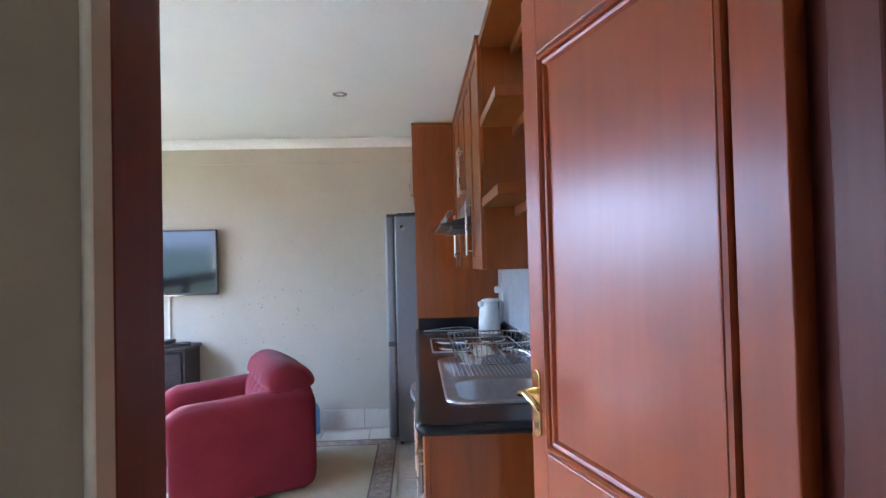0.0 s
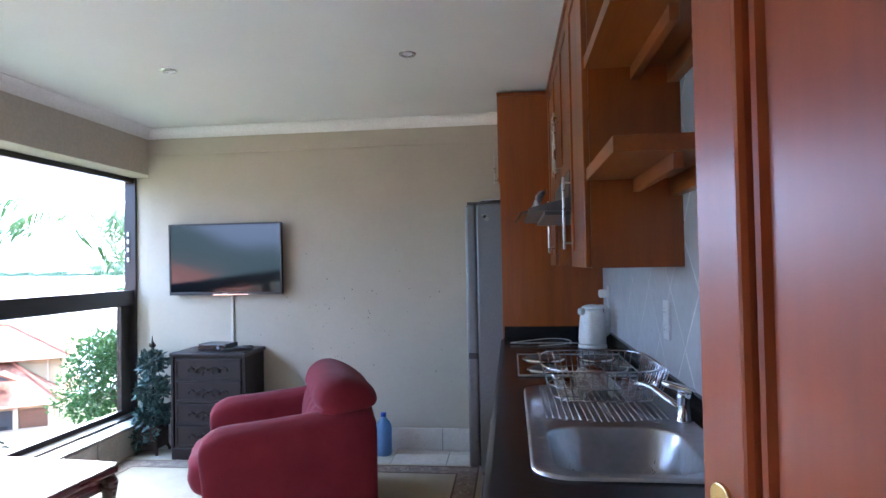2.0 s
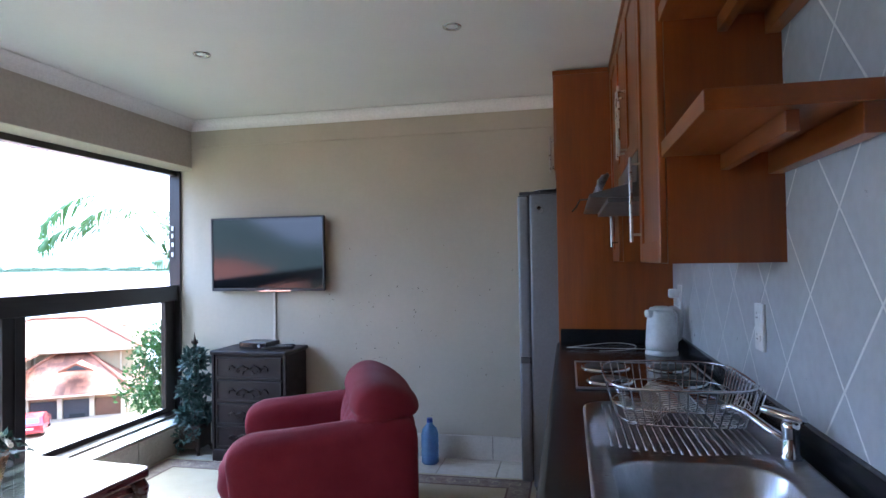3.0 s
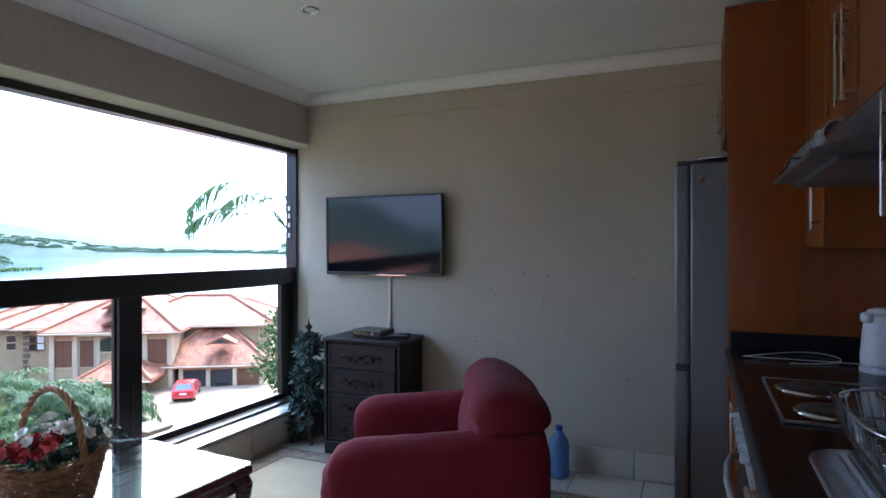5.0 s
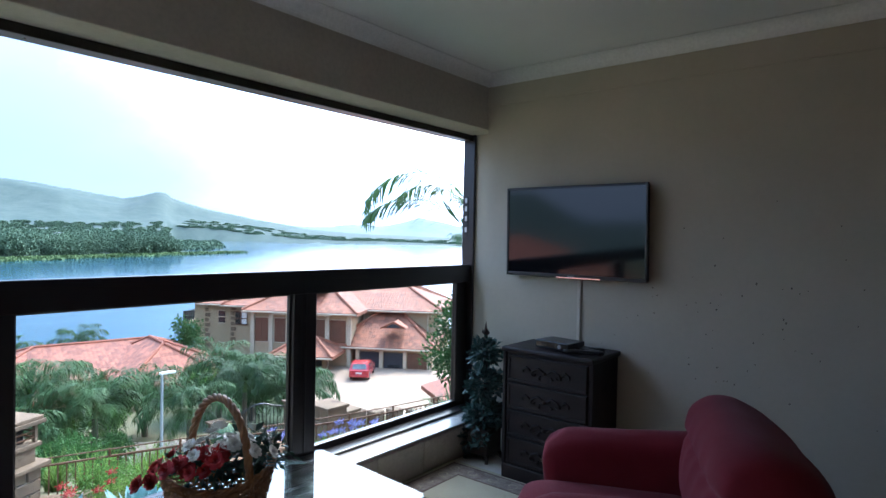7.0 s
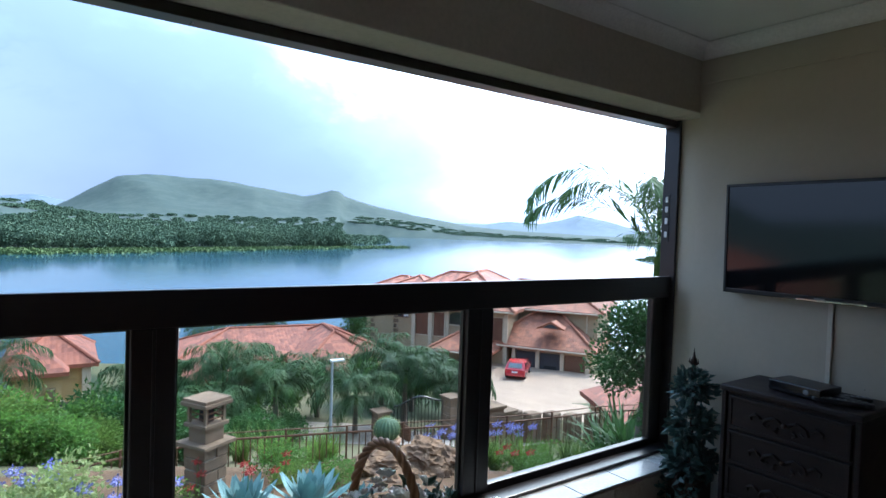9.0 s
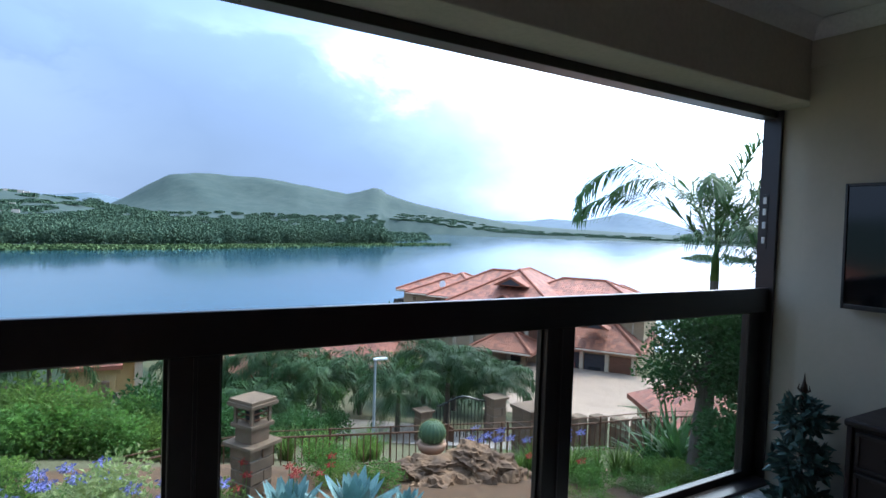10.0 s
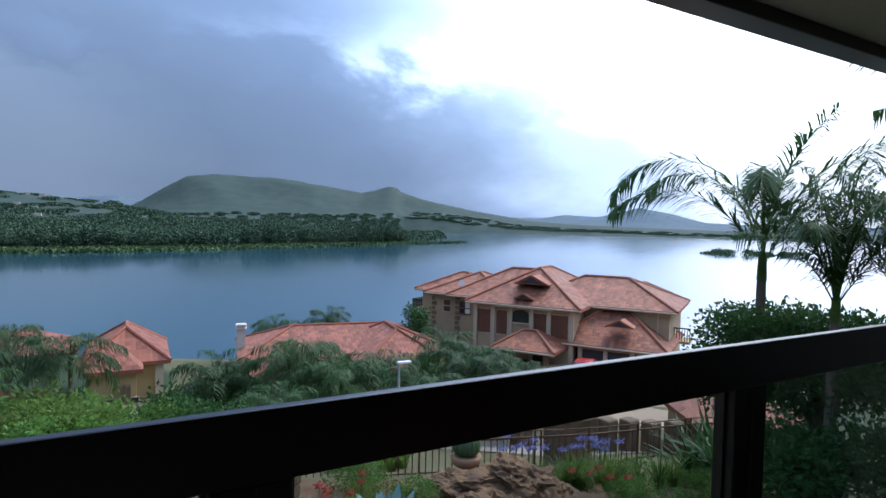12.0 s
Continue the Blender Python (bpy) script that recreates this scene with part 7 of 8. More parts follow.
rs = random.Random(5)
rim = ((-11.75, 5.75, -3.62), (-11.55, 6.25, -3.42), (-11.35, 6.75, -3.24), (-11.25, 7.15, -3.06), (-11.05, 7.6, -2.98), (-10.85, 8.15, -2.92), (-10.6, 8.6, -3.06), (-10.35, 9.05, -3.34), (-10.1, 9.5, -3.6),
       (-11.15, 5.95, -3.62), (-10.75, 5.95, -3.68), (-10.4, 6.15, -3.78), (-10.2, 6.5, -3.9))
spots = [(x, y, z, rs.uniform(0.34, 0.52), rs.uniform(0.30, 0.46), rs.uniform(0.20, 0.30)) for x, y, z in rim]
spots[4] = (-11.05, 7.5, -3.0, 0.62, 0.42, 0.24)
spots[5] = (-10.85, 8.25, -2.9, 0.50, 0.48, 0.30)
for k in range(32):
    t = k / 31
    row = k % 4
    spots.append((-10.75 + 0.35 * row + 0.5 * t + rs.uniform(-0.08, 0.08), 6.6 + 2.6 * t + rs.uniform(-0.12, 0.12), -3.35 - 0.27 * row + 0.2 * t * (1 - t) + rs.uniform(-0.06, 0.06), rs.uniform(0.30, 0.50), rs.uniform(0.32, 0.50), rs.uniform(0.26, 0.42)))
spots += [(-11.6, 5.2, -3.66, 0.30, 0.24, 0.16), (-12.4, 6.2, -4.0, 0.45, 0.30, 0.2), (-12.0, 4.9, -3.9, 0.35, 0.26, 0.18), (-11.0, 5.0, -3.5, 0.24, 0.2, 0.14)]
for k, (x, y, z, a, c, h) in enumerate(spots):
    o = solo("rock", rock_mesh(a * 1.22, c * 1.22, h * 1.15, k * 3.7), ROCK, "weathered ochre boulder in the rockery", "rock", group="rockery boulders", smooth=False)
    o.matrix_world = Matrix.Translation((x, y, z - 0.29)) @ Matrix.Rotation(k * 1.1, 4, "Z") @ Matrix.Rotation(rs.uniform(-0.3, 0.3), 4, "X")

cpot = thing("cactus_pot", Matrix.Translation((-11.75, 7.75, -3.28)) @ Matrix.Diagonal((0.8, 0.8, 0.8, 1)), "pale terracotta pot on the rockery", "pot")
part("bowl", lathe([(0.24, 0.0), (0.36, 0.10), (0.40, 0.24), (0.36, 0.30), (0.33, 0.29)], 24), TERRA, cpot, smooth=True)
cac = thing("barrel_cactus", Matrix.Translation((-11.75, 7.75, -3.08)) @ Matrix.Diagonal((0.76, 0.76, 0.76, 1)), "round ribbed barrel cactus growing in the pot", "cactus")
cbm = bmesh.new()
bmesh.ops.create_uvsphere(cbm, u_segments=72, v_segments=20, radius=0.36)
for v in cbm.verts:
    a = math.atan2(v.co.y, v.co.x)
    k = 1 + 0.06 * math.cos(a * 18)
    v.co = Vector((v.co.x * k, v.co.y * k, v.co.z * 0.92 + 0.30))
part("body", cbm, CACTUS, cac, smooth=True)
sv, sf = [], []
for q in range(18):
    for j in range(11):
        a, e = 2 * math.pi * q / 18, -0.9 + 2.3 * j / 10
        n = Vector((math.cos(a) * math.cos(e), math.sin(a) * math.cos(e), math.sin(e)))
        p = Vector((n.x * 0.385, n.y * 0.385, n.z * 0.34 + 0.30))
        t = n.orthogonal().normalized()
        for r in range(3):
            t2 = Matrix.Rotation(r * 2.1, 3, n) @ t
            i = len(sv)
            sv += [tuple(p - t2 * 0.006), tuple(p + t2 * 0.006), tuple(p + n * 0.05 + t2 * 0.03)]
            sf.append((i, i + 1, i + 2))
sm = bpy.data.meshes.new("spines")
sm.from_pydata(sv, [], sf)
mesh_part("spines", sm, LEAF_Y, cac)

# ---- plants ----
def rosette(n, length, width, seed, lift=0.5):
    """Thick pointed leaves round a heart."""
    rs = random.Random(seed)
    v, f = [], []
    for k in range(n):
        a = k * 2.39996
        e = 0.15 + 1.15 * (k / n) ** 0.8
        ln = length * (1.0 - 0.35 * (k / n)) * rs.uniform(0.9, 1.1)
        out = Vector((math.cos(a), math.sin(a), 0))
        s = Vector((-math.sin(a), math.cos(a), 0))
        i = len(v)
        for j, (t, w) in enumerate(((0, 0.5), (0.25, 0.95), (0.55, 1.0), (0.8, 0.6), (1.0, 0.03))):
            ee = e + 0.25 * t * lift
            p = out * (ln * t * math.cos(ee)) + Vector((0, 0, ln * t * math.sin(ee)))
            ww = s * width * w
            dip = Vector((0, 0, -width * 0.35 * w))
            v += [tuple(p - ww), tuple(p + dip), tuple(p + ww)]
            if j:
                b = i + (j - 1) * 3
                f += [(b, b + 1, b + 4, b + 3), (b + 1, b + 2, b + 5, b + 4)]
    me = bpy.data.meshes.new("rosette")
    me.from_pydata(v, [], f)
    return me


ag = rosette(34, 0.62, 0.075, 2)
for k, (x, y, z, s) in enumerate(((-10.5, 4.25, -3.38, 1.4), (-10.15, 5.30, -3.36, 1.45), (-9.7, 4.7, -3.4, 0.9), (-10.0, 6.2, -3.45, 0.8))):
    o = mesh_part("agave", ag, AGAVE)
    o.matrix_world = Matrix.Translation((x, y, z)) @ Matrix.Rotation(k * 1.7, 4, "Z") @ Matrix.Diagonal((s, s, s, 1))
    tagged(o, "blue-grey agave rosette in the garden bed", "agave", "agaves")


def tuft(n, length, seed, spread=0.7, width=0.02):
    rs = random.Random(seed)
    v, f = [], []
    for k in range(n):
        a = rs.uniform(0, 6.283)
        out, s = Vector((math.cos(a), math.sin(a), 0)), Vector((-math.sin(a), math.cos(a), 0))
        ln, sp, base = length * rs.uniform(0.6, 1.15), spread * rs.uniform(0.3, 1.2), out * rs.uniform(0, 0.12) * length
        i = len(v)
        for j in range(4):
            t = j / 3
            p = base + out * ln * sp * t * t * 0.9 + Vector((0, 0, ln * (t - 0.35 * sp * t * t)))
            w = s * width * (1 - t * 0.92)
            v += [tuple(p - w), tuple(p + w)]
            if j:
                f.append((i + 2 * j - 2, i + 2 * j - 1, i + 2 * j + 1, i + 2 * j))
    me = bpy.data.meshes.new("tuft")
    me.from_pydata(v, [], f)
    return me


tufts = [tuft(70, 1.0, k, 0.75, 0.022) for k in range(3)]
aga_fl = scatter_leaves([(0, 0, 0, 0.11, 0.11, 0.10)], 60, 0.06, 0.7, seed=14)
rs = random.Random(77)


def plant(name, me, material, x, y, s, label, cat, group="", dz=0.0, sz=None):
    o = mesh_part(name, me, material)
    o.matrix_world = Matrix.Translation((x, y, ground_z(x, y) + dz)) @ Matrix.Rotation(rs.uniform(0, 6.28), 4, "Z") @ Matrix.Diagonal((s, s, sz or s, 1))
    return tagged(o, label, cat, group)


# bright strap-leaved clumps on the bank
for k in range(16):
    x, y = -11.5 + rs.uniform(-0.9, 0.9), 11.3 + rs.uniform(-1.4, 1.7)
    plant("strap_leaf_clump", tufts[k % 3].copy(), LEAF_G, x, y, rs.uniform(0.65, 1.0), "bright green strap-leaved clump on the bank", "plant", "bank clumps")
for k in range(12):
    x, y = -17.3 + rs.uniform(-0.5, 0.7), 7.6 + rs.uniform(-1.4, 1.6)
    plant("strap_leaf_clump", tufts[k % 3].copy(), LEAF_G, x, y, rs.uniform(0.8, 1.25), "tall bright green strap-leaved clump behind the fence", "plant", "clumps behind the fence", dz=-0.1)
# lilac flower heads on stalks, in three drifts
for k in range(44):
    cx, cy = ((-13.8, 10.8), (-10.4, 2.4), (-9.6, 0.4), (-12.9, 12.0), (-11.2, 0.9))[k % 5]
    x, y = cx + rs.uniform(-0.9, 0.9), cy + rs.uniform(-0.8, 0.8)
    h = rs.uniform(0.8, 1.15)
    ap = thing("agapanthus", xf((x, y, ground_z(x, y))), "lilac agapanthus head on a tall green stalk", "flower", "lilac agapanthus")
    part("stalk", tube([(0, 0, 0), (0.02, 0.01, h)], 0.008, 5), LEAF_M, ap)
    o = mesh_part("flower_head", aga_fl, LILAC, ap)
    o.location = (0.02, 0.01, h)
    if k % 2 == 0:
        o = mesh_part("leaf_tuft", tufts[k % 3].copy(), LEAF_M, ap)
        o.scale = (0.5, 0.5, 0.5)

bush_a = scatter_leaves([(0, 0, 0.45, 0.75, 0.75, 0.55), (0.45, 0.2, 0.35, 0.5, 0.5, 0.42), (-0.45, -0.15, 0.4, 0.5, 0.55, 0.45), (0.1, -0.3, 0.75, 0.45, 0.45, 0.4)], 3000, 0.080, 0.75, seed=31)
bush_b = scatter_leaves([(0, 0, 0.5, 0.6, 0.65, 0.6), (0.3, 0.25, 0.75, 0.45, 0.4, 0.4), (-0.35, 0.1, 0.55, 0.45, 0.5, 0.45)], 2400, 0.090, 0.75, seed=32)
bush_c = scatter_leaves([(0, 0, 0.3, 0.5, 0.5, 0.32), (0.3, 0.1, 0.25, 0.35, 0.35, 0.25)], 1300, 0.05, 0.6, seed=33)


def with_mat(me, m_):
    c = me.copy()
    c.materials.clear()
    c.materials.append(m_)
    return c


BG, BM, BD, BY = with_mat(bush_a, LEAF_G), with_mat(bush_b, LEAF_M), with_mat(bush_b, LEAF_D), with_mat(bush_a, LEAF_Y)
CG, CM = with_mat(bush_c, LEAF_G), with_mat(bush_c, LEAF_M)
for k, (x, y, s) in enumerate(((-18.0, 0.3, 1.9), (-19.4, 2.3, 1.7), (-18.4, 3.2, 1.4), (-17.4, -1.6, 1.9), (-20.2, -0.4, 2.1), (-18.2, -3.5, 2.2), (-21.0, 3.6, 1.5), (-17.1, 1.9, 1.3), (-19.4, -5.4, 2.3), (-17.0, -4.0, 2.0), (-17.3, 3.0, 1.1), (-17.1, 0.5, 1.4), (-17.6, 1.1, 1.6), (-20.4, 1.4, 1.9))):
    plant("shrub", (BG, BM)[k % 2], None, x, y, s, "leafy green garden shrub behind the fence", "shrub", "green shrubs", sz=s * 0.86)
for k in range(18):
    x, y = rs.uniform(-14.6, -10.0), rs.uniform(-2.6, 2.6)
    plant("low_shrub", (CG, CM)[k % 2], None, x, y, rs.uniform(0.7, 1.3), "low green garden plant", "plant", "low plants")
for k, (x, y, s) in enumerate(((-18.6, 4.2, 1.7), (-19.4, 5.4, 1.5), (-17.8, 5.6, 1.2), (-20.6, 3.2, 1.9), (-23.5, 9.2, 1.3), (-25.0, 11.0, 1.2), (-21.8, 7.4, 1.2))):
    plant("shrub", BD, None, x, y, s, "leafy green shrub behind the garden fence", "shrub", "shrubs behind the fence")
plant("variegated_shrub", BY, None, -10.2, 1.5, 1.05, "pale variegated shrub beside lilac flowers", "shrub", dz=0.25)
plant("variegated_shrub", BY, None, -9.4, 0.8, 0.7, "pale variegated shrub beside lilac flowers", "shrub", dz=0.2)
for k in range(7, 46):
    if k >= 34:
        x, y = rs.uniform(-9.4, -7.2), rs.uniform(8.5, 13.0)
    elif k < 12:
        x, y = rs.uniform(-12.9, -10.2), rs.uniform(3.4, 6.2)
    elif k < 26:
        x, y = rs.uniform(-12.0, -8.6), rs.uniform(9.3, 14.2)
    else:
        x, y = rs.uniform(-11.5, -8.5), rs.uniform(1.8, 4.0)
    plant("low_shrub", (CG, CM)[k % 2], None, x, y, rs.uniform(0.6, 1.15), "low green garden plant", "plant", "low plants")
for k in range(14):
    cx, cy = ((-11.4, 4.9), (-9.8, 9.6), (-10.8, 4.1))[k % 3]
    x, y = cx + rs.uniform(-0.7, 0.7), cy + rs.uniform(-0.6, 0.6)
    h = rs.uniform(0.35, 0.75)
    rf_ = thing("red_flower", xf((x, y, ground_z(x, y))), "red garden flower on a thin stalk", "flower", "red flowers")
    part("stalk", tube([(0, 0, 0), (0.03, 0.02, h)], 0.006, 5), LEAF_M, rf_)
    o = mesh_part("flower_head", with_mat(aga_fl, REDFLOWER), REDFLOWER, rf_)
    o.location, o.scale = (0.03, 0.02, h), (0.7, 0.7, 0.7)

bed = drape("garden_bed", ((lambda i, j: (-8.0 - 6.6 * i, -4.0 + 19.5 * j)), 24, 44), SOIL, "bare brown garden soil between the plants", 0.03)


# palms
def crown(nf, length, seed, leaflets=34, ll=0.5, lw=0.018, rise=1.0, droop=1.25, hi=1.25, lo=-0.10, fronds=(), plume=0.0):
    """Feathery fronds about the origin; fronds may name each one as bearing, rise, length, droop."""
    rs = random.Random(seed)
    nf = len(fronds) or nf
    v, f = [], []
    for q in range(nf):
        az = q * 2.39996 + rs.uniform(-0.25, 0.25)
        el = rise * (hi + (lo - hi) * (q / nf)) + rs.uniform(-0.12, 0.12)
        ln = length * rs.uniform(0.85, 1.1)
        sag = droop
        if fronds:
            az, el, ln, sag = radians(fronds[q][0]), radians(fronds[q][1]), fronds[q][2], fronds[q][3]
        out, side = Vector((math.cos(az), math.sin(az), 0)), Vector((-math.sin(az), math.cos(az), 0))
        p = Vector((0, 0, 0))
        pts, dirs = [], []
        steps = leaflets
        for j in range(steps + 1):
            t = j / steps
            e = el - sag * t ** 1.5
            d = out * math.cos(e) + Vector((0, 0, math.sin(e)))
            pts.append(p.copy())
            dirs.append(d)
            p = p + d * (ln / steps)
        for j in range(steps):
            a, c, d = pts[j], pts[j + 1], dirs[j]
            w = 0.03 * (1 - j / steps) + 0.006
            up = side.cross(d)
            i = len(v)
            v += [tuple(a - side * w), tuple(a + side * w), tuple(c + side * w * 0.95), tuple(c - side * w * 0.95)]
            f.append((i, i + 1, i + 2, i + 3))
            t = j / steps
            if t < 0.14:
                continue
            lf = ll * (0.45 + 1.1 * math.sin(math.pi * min(1, t * 0.93 + 0.06)) ** 0.7) * rs.uniform(0.85, 1.15)
            for s in (-1, 1):
                phi = rs.uniform(-0.1, 0.45) + plume * rs.uniform(-0.5, 1.0)
                dd = (d * (0.55 + 0.25 * plume) + side * s * 0.85 * math.cos(phi) + up * math.sin(phi)).normalized()
                m1 = a + dd * lf * 0.5
                m2 = a + dd * lf * (0.82 + 0.15 * plume) + Vector((0, 0, -0.42 * lf * (0.5 + t) * (1 - 0.55 * plume)))
                n_ = dd.cross(Vector((0, 0, 1))).normalized() * lw
                i = len(v)
                v += [tuple(a - n_ * 0.6), tuple(a + n_ * 0.6), tuple(m1 + n_), tuple(m1 - n_), tuple(m2)]
                f += [(i, i + 1, i + 2, i + 3), (i + 3, i + 2, i + 4)]
    me = bpy.data.meshes.new("crown")
    me.from_pydata(v, [], f)
    return me


def palm_tree(x, y, top, s, me, label, group="", lean=(0, 0), base=None, turn=None):
    z0 = ground_z(x, y) if base is None else base
    pt = thing("palm_tree", xf((x, y, z0)), label, "palm", group)
    h = top - z0
    rr = 0.13 * min(1.3, s)
    pts = [(lean[0] * t * t, lean[1] * t * t, h * t) for t in [k / 8 for k in range(9)]]
    part("trunk", tube(pts, [rr * (1.15 - 0.4 * k / 8) * (1 + 0.06 * (k % 2)) for k in range(9)], 9), BARK, pt)
    part("crownshaft", tube([(lean[0], lean[1], h - 0.35 * s), (lean[0], lean[1], h + 0.15 * s), (lean[0], lean[1], h + 0.45 * s)], [rr * 0.9, rr * 0.75, rr * 0.3], 8), LEAF_G, pt)
    o = mesh_part("crown", me, PALMLEAF, pt)
    o.location = (lean[0], lean[1], h)
    o.scale = (s, s, s)
    o.rotation_euler = (0, 0, rs.uniform(0, 6.28) if turn is None else turn)
    return pt


ARCHING = ((-146, 84, 5.7, 2.85), (-138, 64, 4.5, 2.05), (34, 66, 5.6, 1.25), (22, 76, 4.6, 1.5), (-60, 74, 4.4, 2.0), (125, 72, 4.6, 1.9), (-10, 84, 4.0, 0.9), (-170, 79, 4.6, 2.2), (70, 60, 4.4, 1.6))
near_crowns = [crown(9, 5.2, 3, 130, 0.56, 0.023, fronds=ARCHING, plume=1.0), crown(16, 4.0, 8, 90, 0.54, 0.020, 1.0, 1.25, 1.54, 0.95, plume=0.8)]
far_crowns = [with_mat(crown(20, 2.8, 20 + k, 36, 0.60, 0.026, 1.0, 2.0, 1.45, 0.25, plume=0.4), PALMFAR) for k in range(3)]
for c in near_crowns:
    c.materials.append(PALMLEAF)
palm_tree(-10.2, 15.0, 0.75, 1.0, near_crowns[0], "tall queen palm with arching feathery fronds", "queen palms", turn=0.0)
palm_tree(-8.0, 13.9, 0.1, 0.85, near_crowns[1], "queen palm with upright feathery fronds", "queen palms")
palm_tree(-7.2, 14.6, 0.3, 0.85, near_crowns[1], "queen palm with upright feathery fronds", "queen palms")
palm_tree(-5.1, 12.4, 2.0, 0.85, near_crowns[1], "queen palm beside the building", "queen palms")
for k, (x, y, top, s) in enumerate(((-35.9, 0.3, -6.0, 1.0), (-33.4, 6.6, -7.2, 1.05), (-34.3, 11.6, -6.9, 1.05), (-32.6, 19.8, -6.8, 1.05), (-29.8, 20.2, -7.1, 1.0), (-26.0, 17.3, -6.1, 1.0), (-23.6, 18.3, -6.3, 0.85), (-25.4, 14.2, -6.6, 0.95), (-28.8, 11.6, -6.7, 1.05), (-31.2, 9.8, -6.3, 1.05), (-30.6, 14.6, -7.0, 1.0), (-27.8, 8.2, -7.2, 0.9),
                                   (-38.5, -2.5, -6.6, 1.1), (-33.5, -3.5, -6.8, 1.0), (-27.0, 21.5, -7.3, 0.9), (-56.3, 15.6, -9.0, 1.0), (-57.5, 21.0, -8.6, 1.0), (-58, -4.5, -8.6, 1.1))):
    palm_tree(x, y, top + 0.2, s, far_crowns[k % 3], "feathery queen palm below the garden", "queen palms")


# leafy trees
def leafy_tree(x, y, crown_z, rx, rz, n, size, seed, material, label, trunks=1, group=""):
    rs2 = random.Random(seed)
    z0 = ground_z(x, y)
    tr = thing("tree", xf((x, y, z0)), label, "tree", group)
    h = crown_z - z0
    for k in range(trunks):
        dx, dy = rs2.uniform(-0.5, 0.5) * (trunks > 1), rs2.uniform(-0.5, 0.5) * (trunks > 1)
        part("trunk", tube([(dx, dy, 0), (dx * 0.9 + 0.06, dy, h * 0.45), (dx * 0.5, dy * 0.6 + 0.05, h * 0.95)], [0.055 * rx + 0.09, 0.05 * rx + 0.06, 0.05], 9), BARK, tr)
    cl = []
    for k in range(16):
        a, e = k * 2.4, rs2.uniform(-0.6, 1.3)
        d = Vector((math.cos(a) * math.cos(e) * rx * 0.62, math.sin(a) * math.cos(e) * rx * 0.62, math.sin(e) * rz * 0.62))
        if k % 3 == 0:
            part("limb", tube([(0, 0, h * 0.62), (d.x * 0.5, d.y * 0.5, h + d.z * 0.3), (d.x, d.y, h + d.z)], [0.06, 0.04, 0.015], 6), BARK, tr)
        q = rs2.uniform(0.30, 0.52)
        cl.append((d.x, d.y, h + d.z, rx * q, rx * q, rz * q))
    mesh_part("crown", scatter_leaves(cl, n, size, 0.7, seed=seed), material, tr)
    return tr


leafy_tree(-10.3, 15.1, -1.6, 1.9, 1.65, 8500, 0.13, 41, LEAF_D, "dark green leafy tree beside the fence", 2)
leafy_tree(-9.0, 15.6, -1.5, 2.1, 1.6, 8000, 0.13, 42, LEAF_D, "dark green leafy tree beside the fence", 2)
leafy_tree(-6.6, 14.6, -1.6, 2.0, 1.6, 7000, 0.13, 43, LEAF_D, "dark green leafy tree near the building", 1)
leafy_tree(-50.5, 26.8, -7.9, 1.9, 2.2, 3000, 0.22, 44, LEAF_D, "grey-green tree beside the large house", 1)
for k, (x, y, s) in enumerate(((-12.2, 16.4, 1.5), (-11.5, 15.7, 1.4), (-12.0, 15.2, 1.2), (-11.0, 15.0, 1.1))):
    plant("broad_leaf_clump", tuft(40, 1.5, 60 + k, 0.9, 0.09), LEAF_D, x, y, s, "clump of broad dark strap leaves by the fence", "plant", "broad-leaved clumps")
for k, (x, y, s) in enumerate(((-7.8, 12.6, 1.5), (-6.9, 13.2, 1.6), (-8.8, 14.6, 1.4))):
    plant("shrub", BD, None, x, y, s, "dense dark green shrub under the trees", "shrub", "shrubs under the trees")
for k in range(30):
    x, y = rs.uniform(-44, -18), rs.uniform(-6, 24)
    s_ = -(x + 3) * 0.85 + (y - 1.5) * 0.53
    if s_ < 17 or (-31 < x < -16 and 5 < y < 17) or (x < -25 and -3.5 < y < 5.5) or (x < -28 and y > 24) or (-24 < x < -17 and y > 16):
        continue
    plant("shrub", (BD, BM)[k % 2], None, x, y, rs.uniform(1.3, 2.4), "rounded dark green shrub on the slope", "shrub", "slope shrubs")


# far woods on the opposite shore, reeds at the waterline, small far houses
def clumps(spots, cards, seed, tall=1.0):
    rs3 = np.random.default_rng(seed)
    v, f = [], []
    for x, y, z, r, h in spots:
        p = rs3.normal(size=(cards, 3))
        p /= np.linalg.norm(p, axis=1)[:, None]
        rr = rs3.uniform(0.35, 1.0, size=(cards, 1))
        p = p * rr * np.array([r, r, h * 0.5]) + np.array([x, y, z + h * 0.52])
        a, b = rs3.normal(size=(cards, 3)), rs3.normal(size=(cards, 3))
        sz = r * 0.11 * tall
        a *= sz / np.linalg.norm(a, axis=1)[:, None]
        b *= sz / np.linalg.norm(b, axis=1)[:, None]
        i = len(v)
        for k in range(cards):
            v += [tuple(p[k] - a[k]), tuple(p[k] + b[k]), tuple(p[k] + a[k]), tuple(p[k] - b[k])]
            f.append((i + 4 * k, i + 4 * k + 1, i + 4 * k + 2, i + 4 * k + 3))
    me = bpy.data.meshes.new("woods")
    me.from_pydata(v, [], f)
    return me


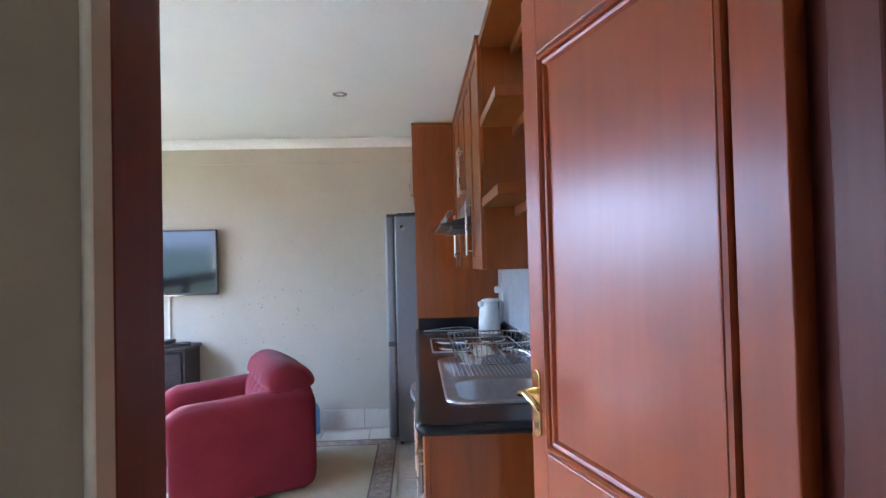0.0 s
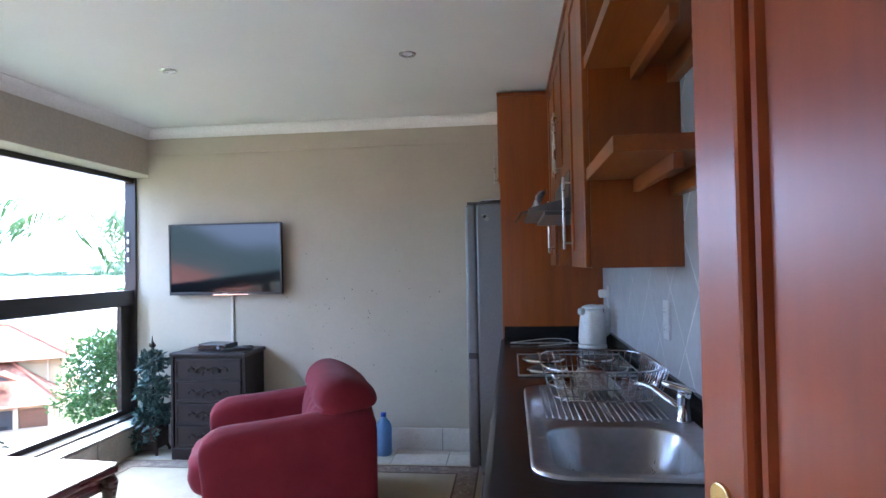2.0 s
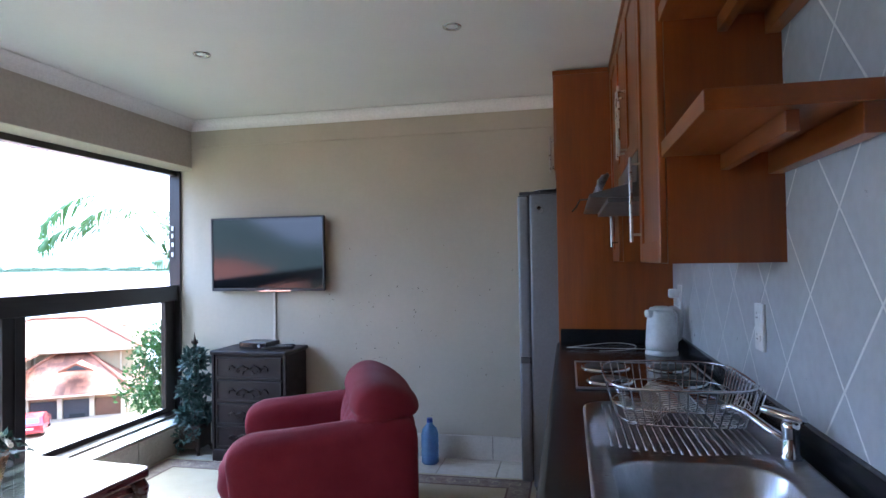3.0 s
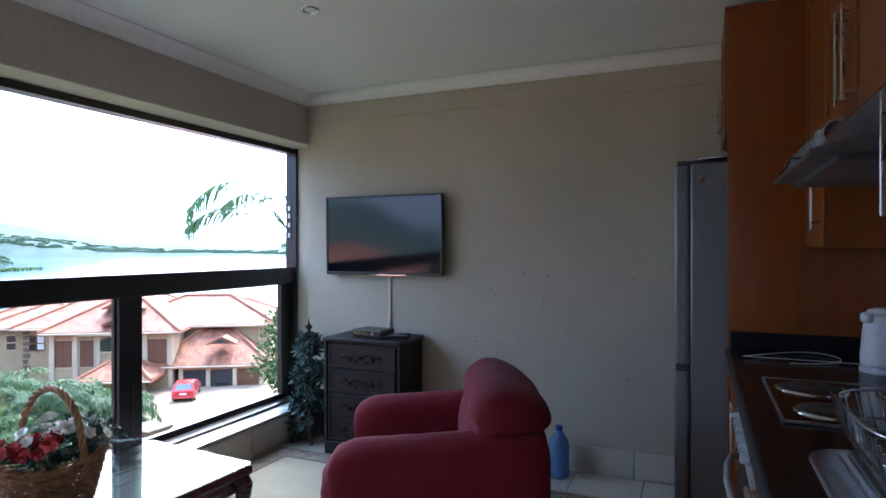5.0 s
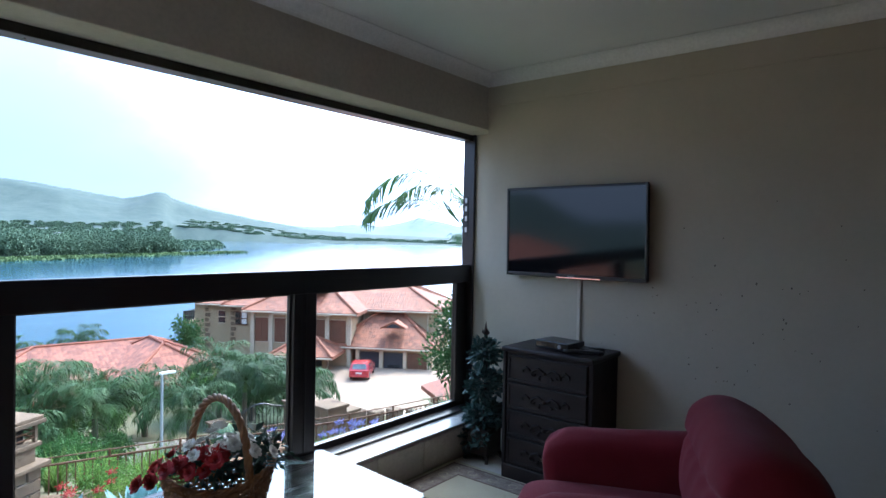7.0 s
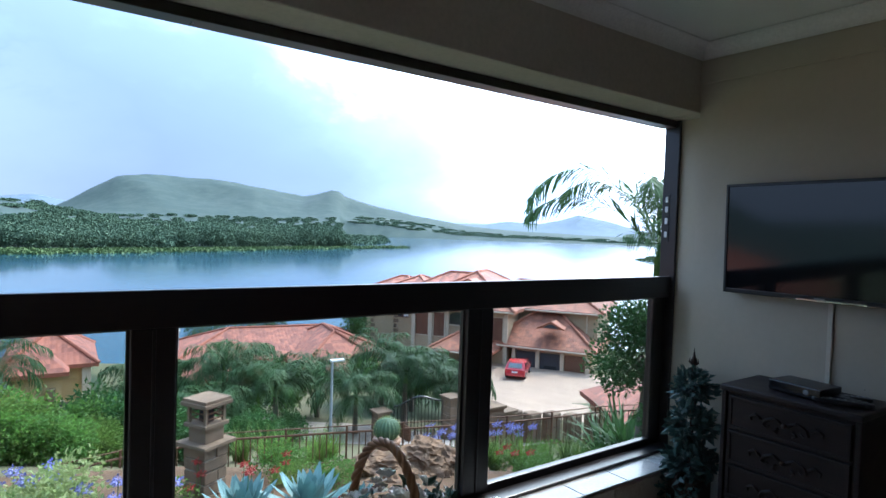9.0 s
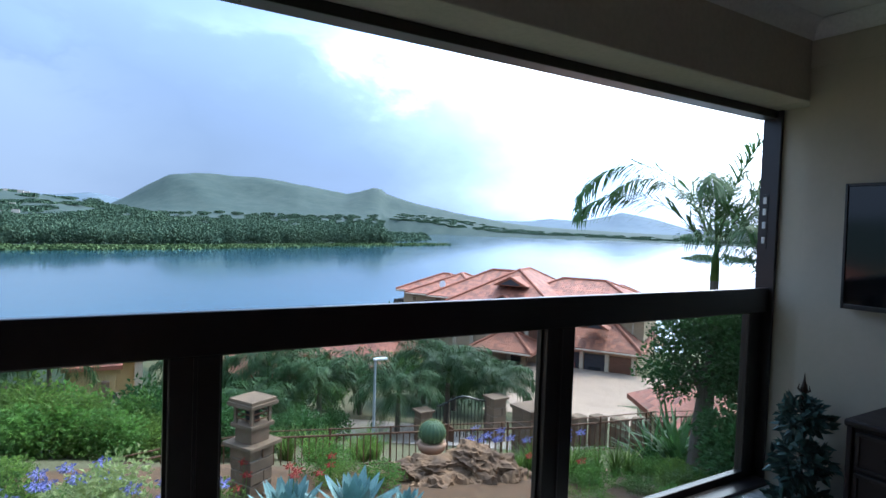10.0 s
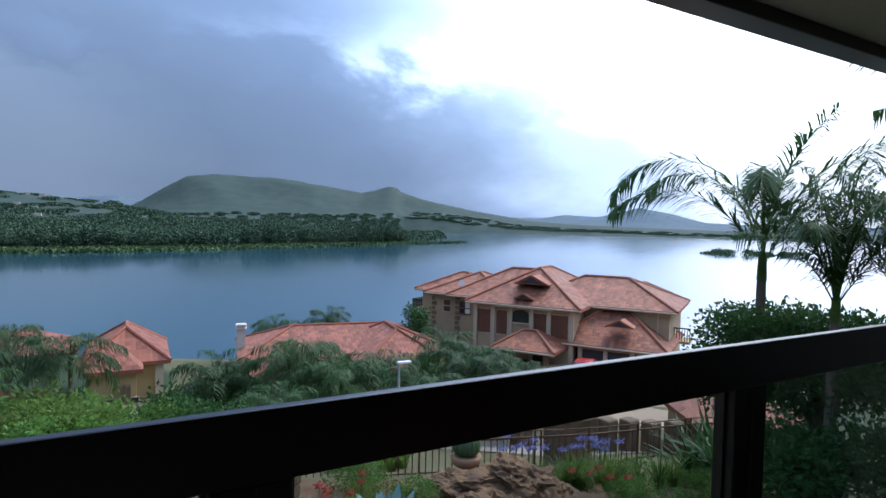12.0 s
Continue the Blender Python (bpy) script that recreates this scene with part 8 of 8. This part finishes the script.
rs = random.Random(9)
spots = []
for k in range(1050):
    az = rs.uniform(63, 103)
    R = shoreline(az)
    r = R + 22 + (rs.random() ** 1.6) * (60 if az < 68 else 230)
    x, y = O.x - r * math.sin(radians(az)), O.y + r * math.cos(radians(az))
    hh = rs.uniform(7, 16) * (1.35 if 64 < az < 78 else 0.9)
    spots.append((x, y, ground_z(x, y) - 1, rs.uniform(4, 7.5), hh))
for k in range(800):
    az = rs.uniform(24, 70) if k < 600 else rs.uniform(84, 103)
    r = (1765 if az < 63 else shoreline(az) + 230) + rs.random() ** 2 * (180 if az < 70 else 500)
    x, y = O.x - r * math.sin(radians(az)), O.y + r * math.cos(radians(az))
    spots.append((x, y, ground_z(x, y) - 1, rs.uniform(8, 16), rs.uniform(2, 5.0)))
for k in range(700):
    az = rs.uniform(60, 89)
    r = shoreline(max(az, 58.1)) + rs.uniform(150, 1150)
    x, y = O.x - r * math.sin(radians(az)), O.y + r * math.cos(radians(az))
    if r > 660:
        spots.append((x, y, ground_z(x, y) - 1, rs.uniform(9, 16), rs.uniform(5, 11)))
tagged(mesh_part("woods", clumps(spots, 260, 3), WOODS), "dark green woodland along the far shore", "woods", kind="stuff")
spots = []
for k in range(700):
    az = rs.uniform(57.5, 103)
    R = shoreline(az)
    r = R + rs.uniform(-22, 14)
    x, y = O.x - r * math.sin(radians(az)), O.y + r * math.cos(radians(az))
    spots.append((x, y, LAKE_Z - 0.6, rs.uniform(5, 11), rs.uniform(1.4, 2.6)))
for k in range(26):
    az, r = rs.uniform(28, 36), rs.uniform(560, 600)
    x, y = O.x - r * math.sin(radians(az)), O.y + r * math.cos(radians(az))
    spots.append((x, y, LAKE_Z - 0.6, rs.uniform(4, 9), rs.uniform(2, 6)))
tagged(mesh_part("reeds", clumps(spots, 110, 4), REEDS), "pale green reeds along the waterline", "reeds", kind="stuff")
hv = bmesh.new()
for k in range(26):
    az, r = rs.uniform(93, 102), rs.uniform(700, 1100)
    x, y = O.x - r * math.sin(radians(az)), O.y + r * math.cos(radians(az))
    z = ground_z(x, y)
    w = rs.uniform(2.2, 3.6)
    box(x - w, y - w, z - 3, x + w, y + w, z + rs.uniform(2.5, 4), bm=hv)
tagged(part("far_houses", hv, FARHOUSE), "tiny pale houses scattered on the far hillside", "houses", kind="stuff")

# ---- floor tiles, last ----
k = 0
ft = None
x = -2.63
while x < 0.83:
    y = -0.24
    while y < 4.24:
        x1, y1 = min(x + 0.394, 0.833), min(y + 0.394, 4.248)
        full = x1 - x > 0.39 and y1 - y > 0.39
        if full and ft is not None:
            o = new("tile", ft)
            o.parent = floor
            o.location = (x, y, 0)
        else:
            tb = box(0, 0, -0.010, x1 - x, y1 - y, 0.0, 0.002, seg=1)
            o = part("tile", tb, TILE, floor)
            o.location = (x, y, 0)
            if full:
                ft = o.data
        y += 0.40
    x += 0.40
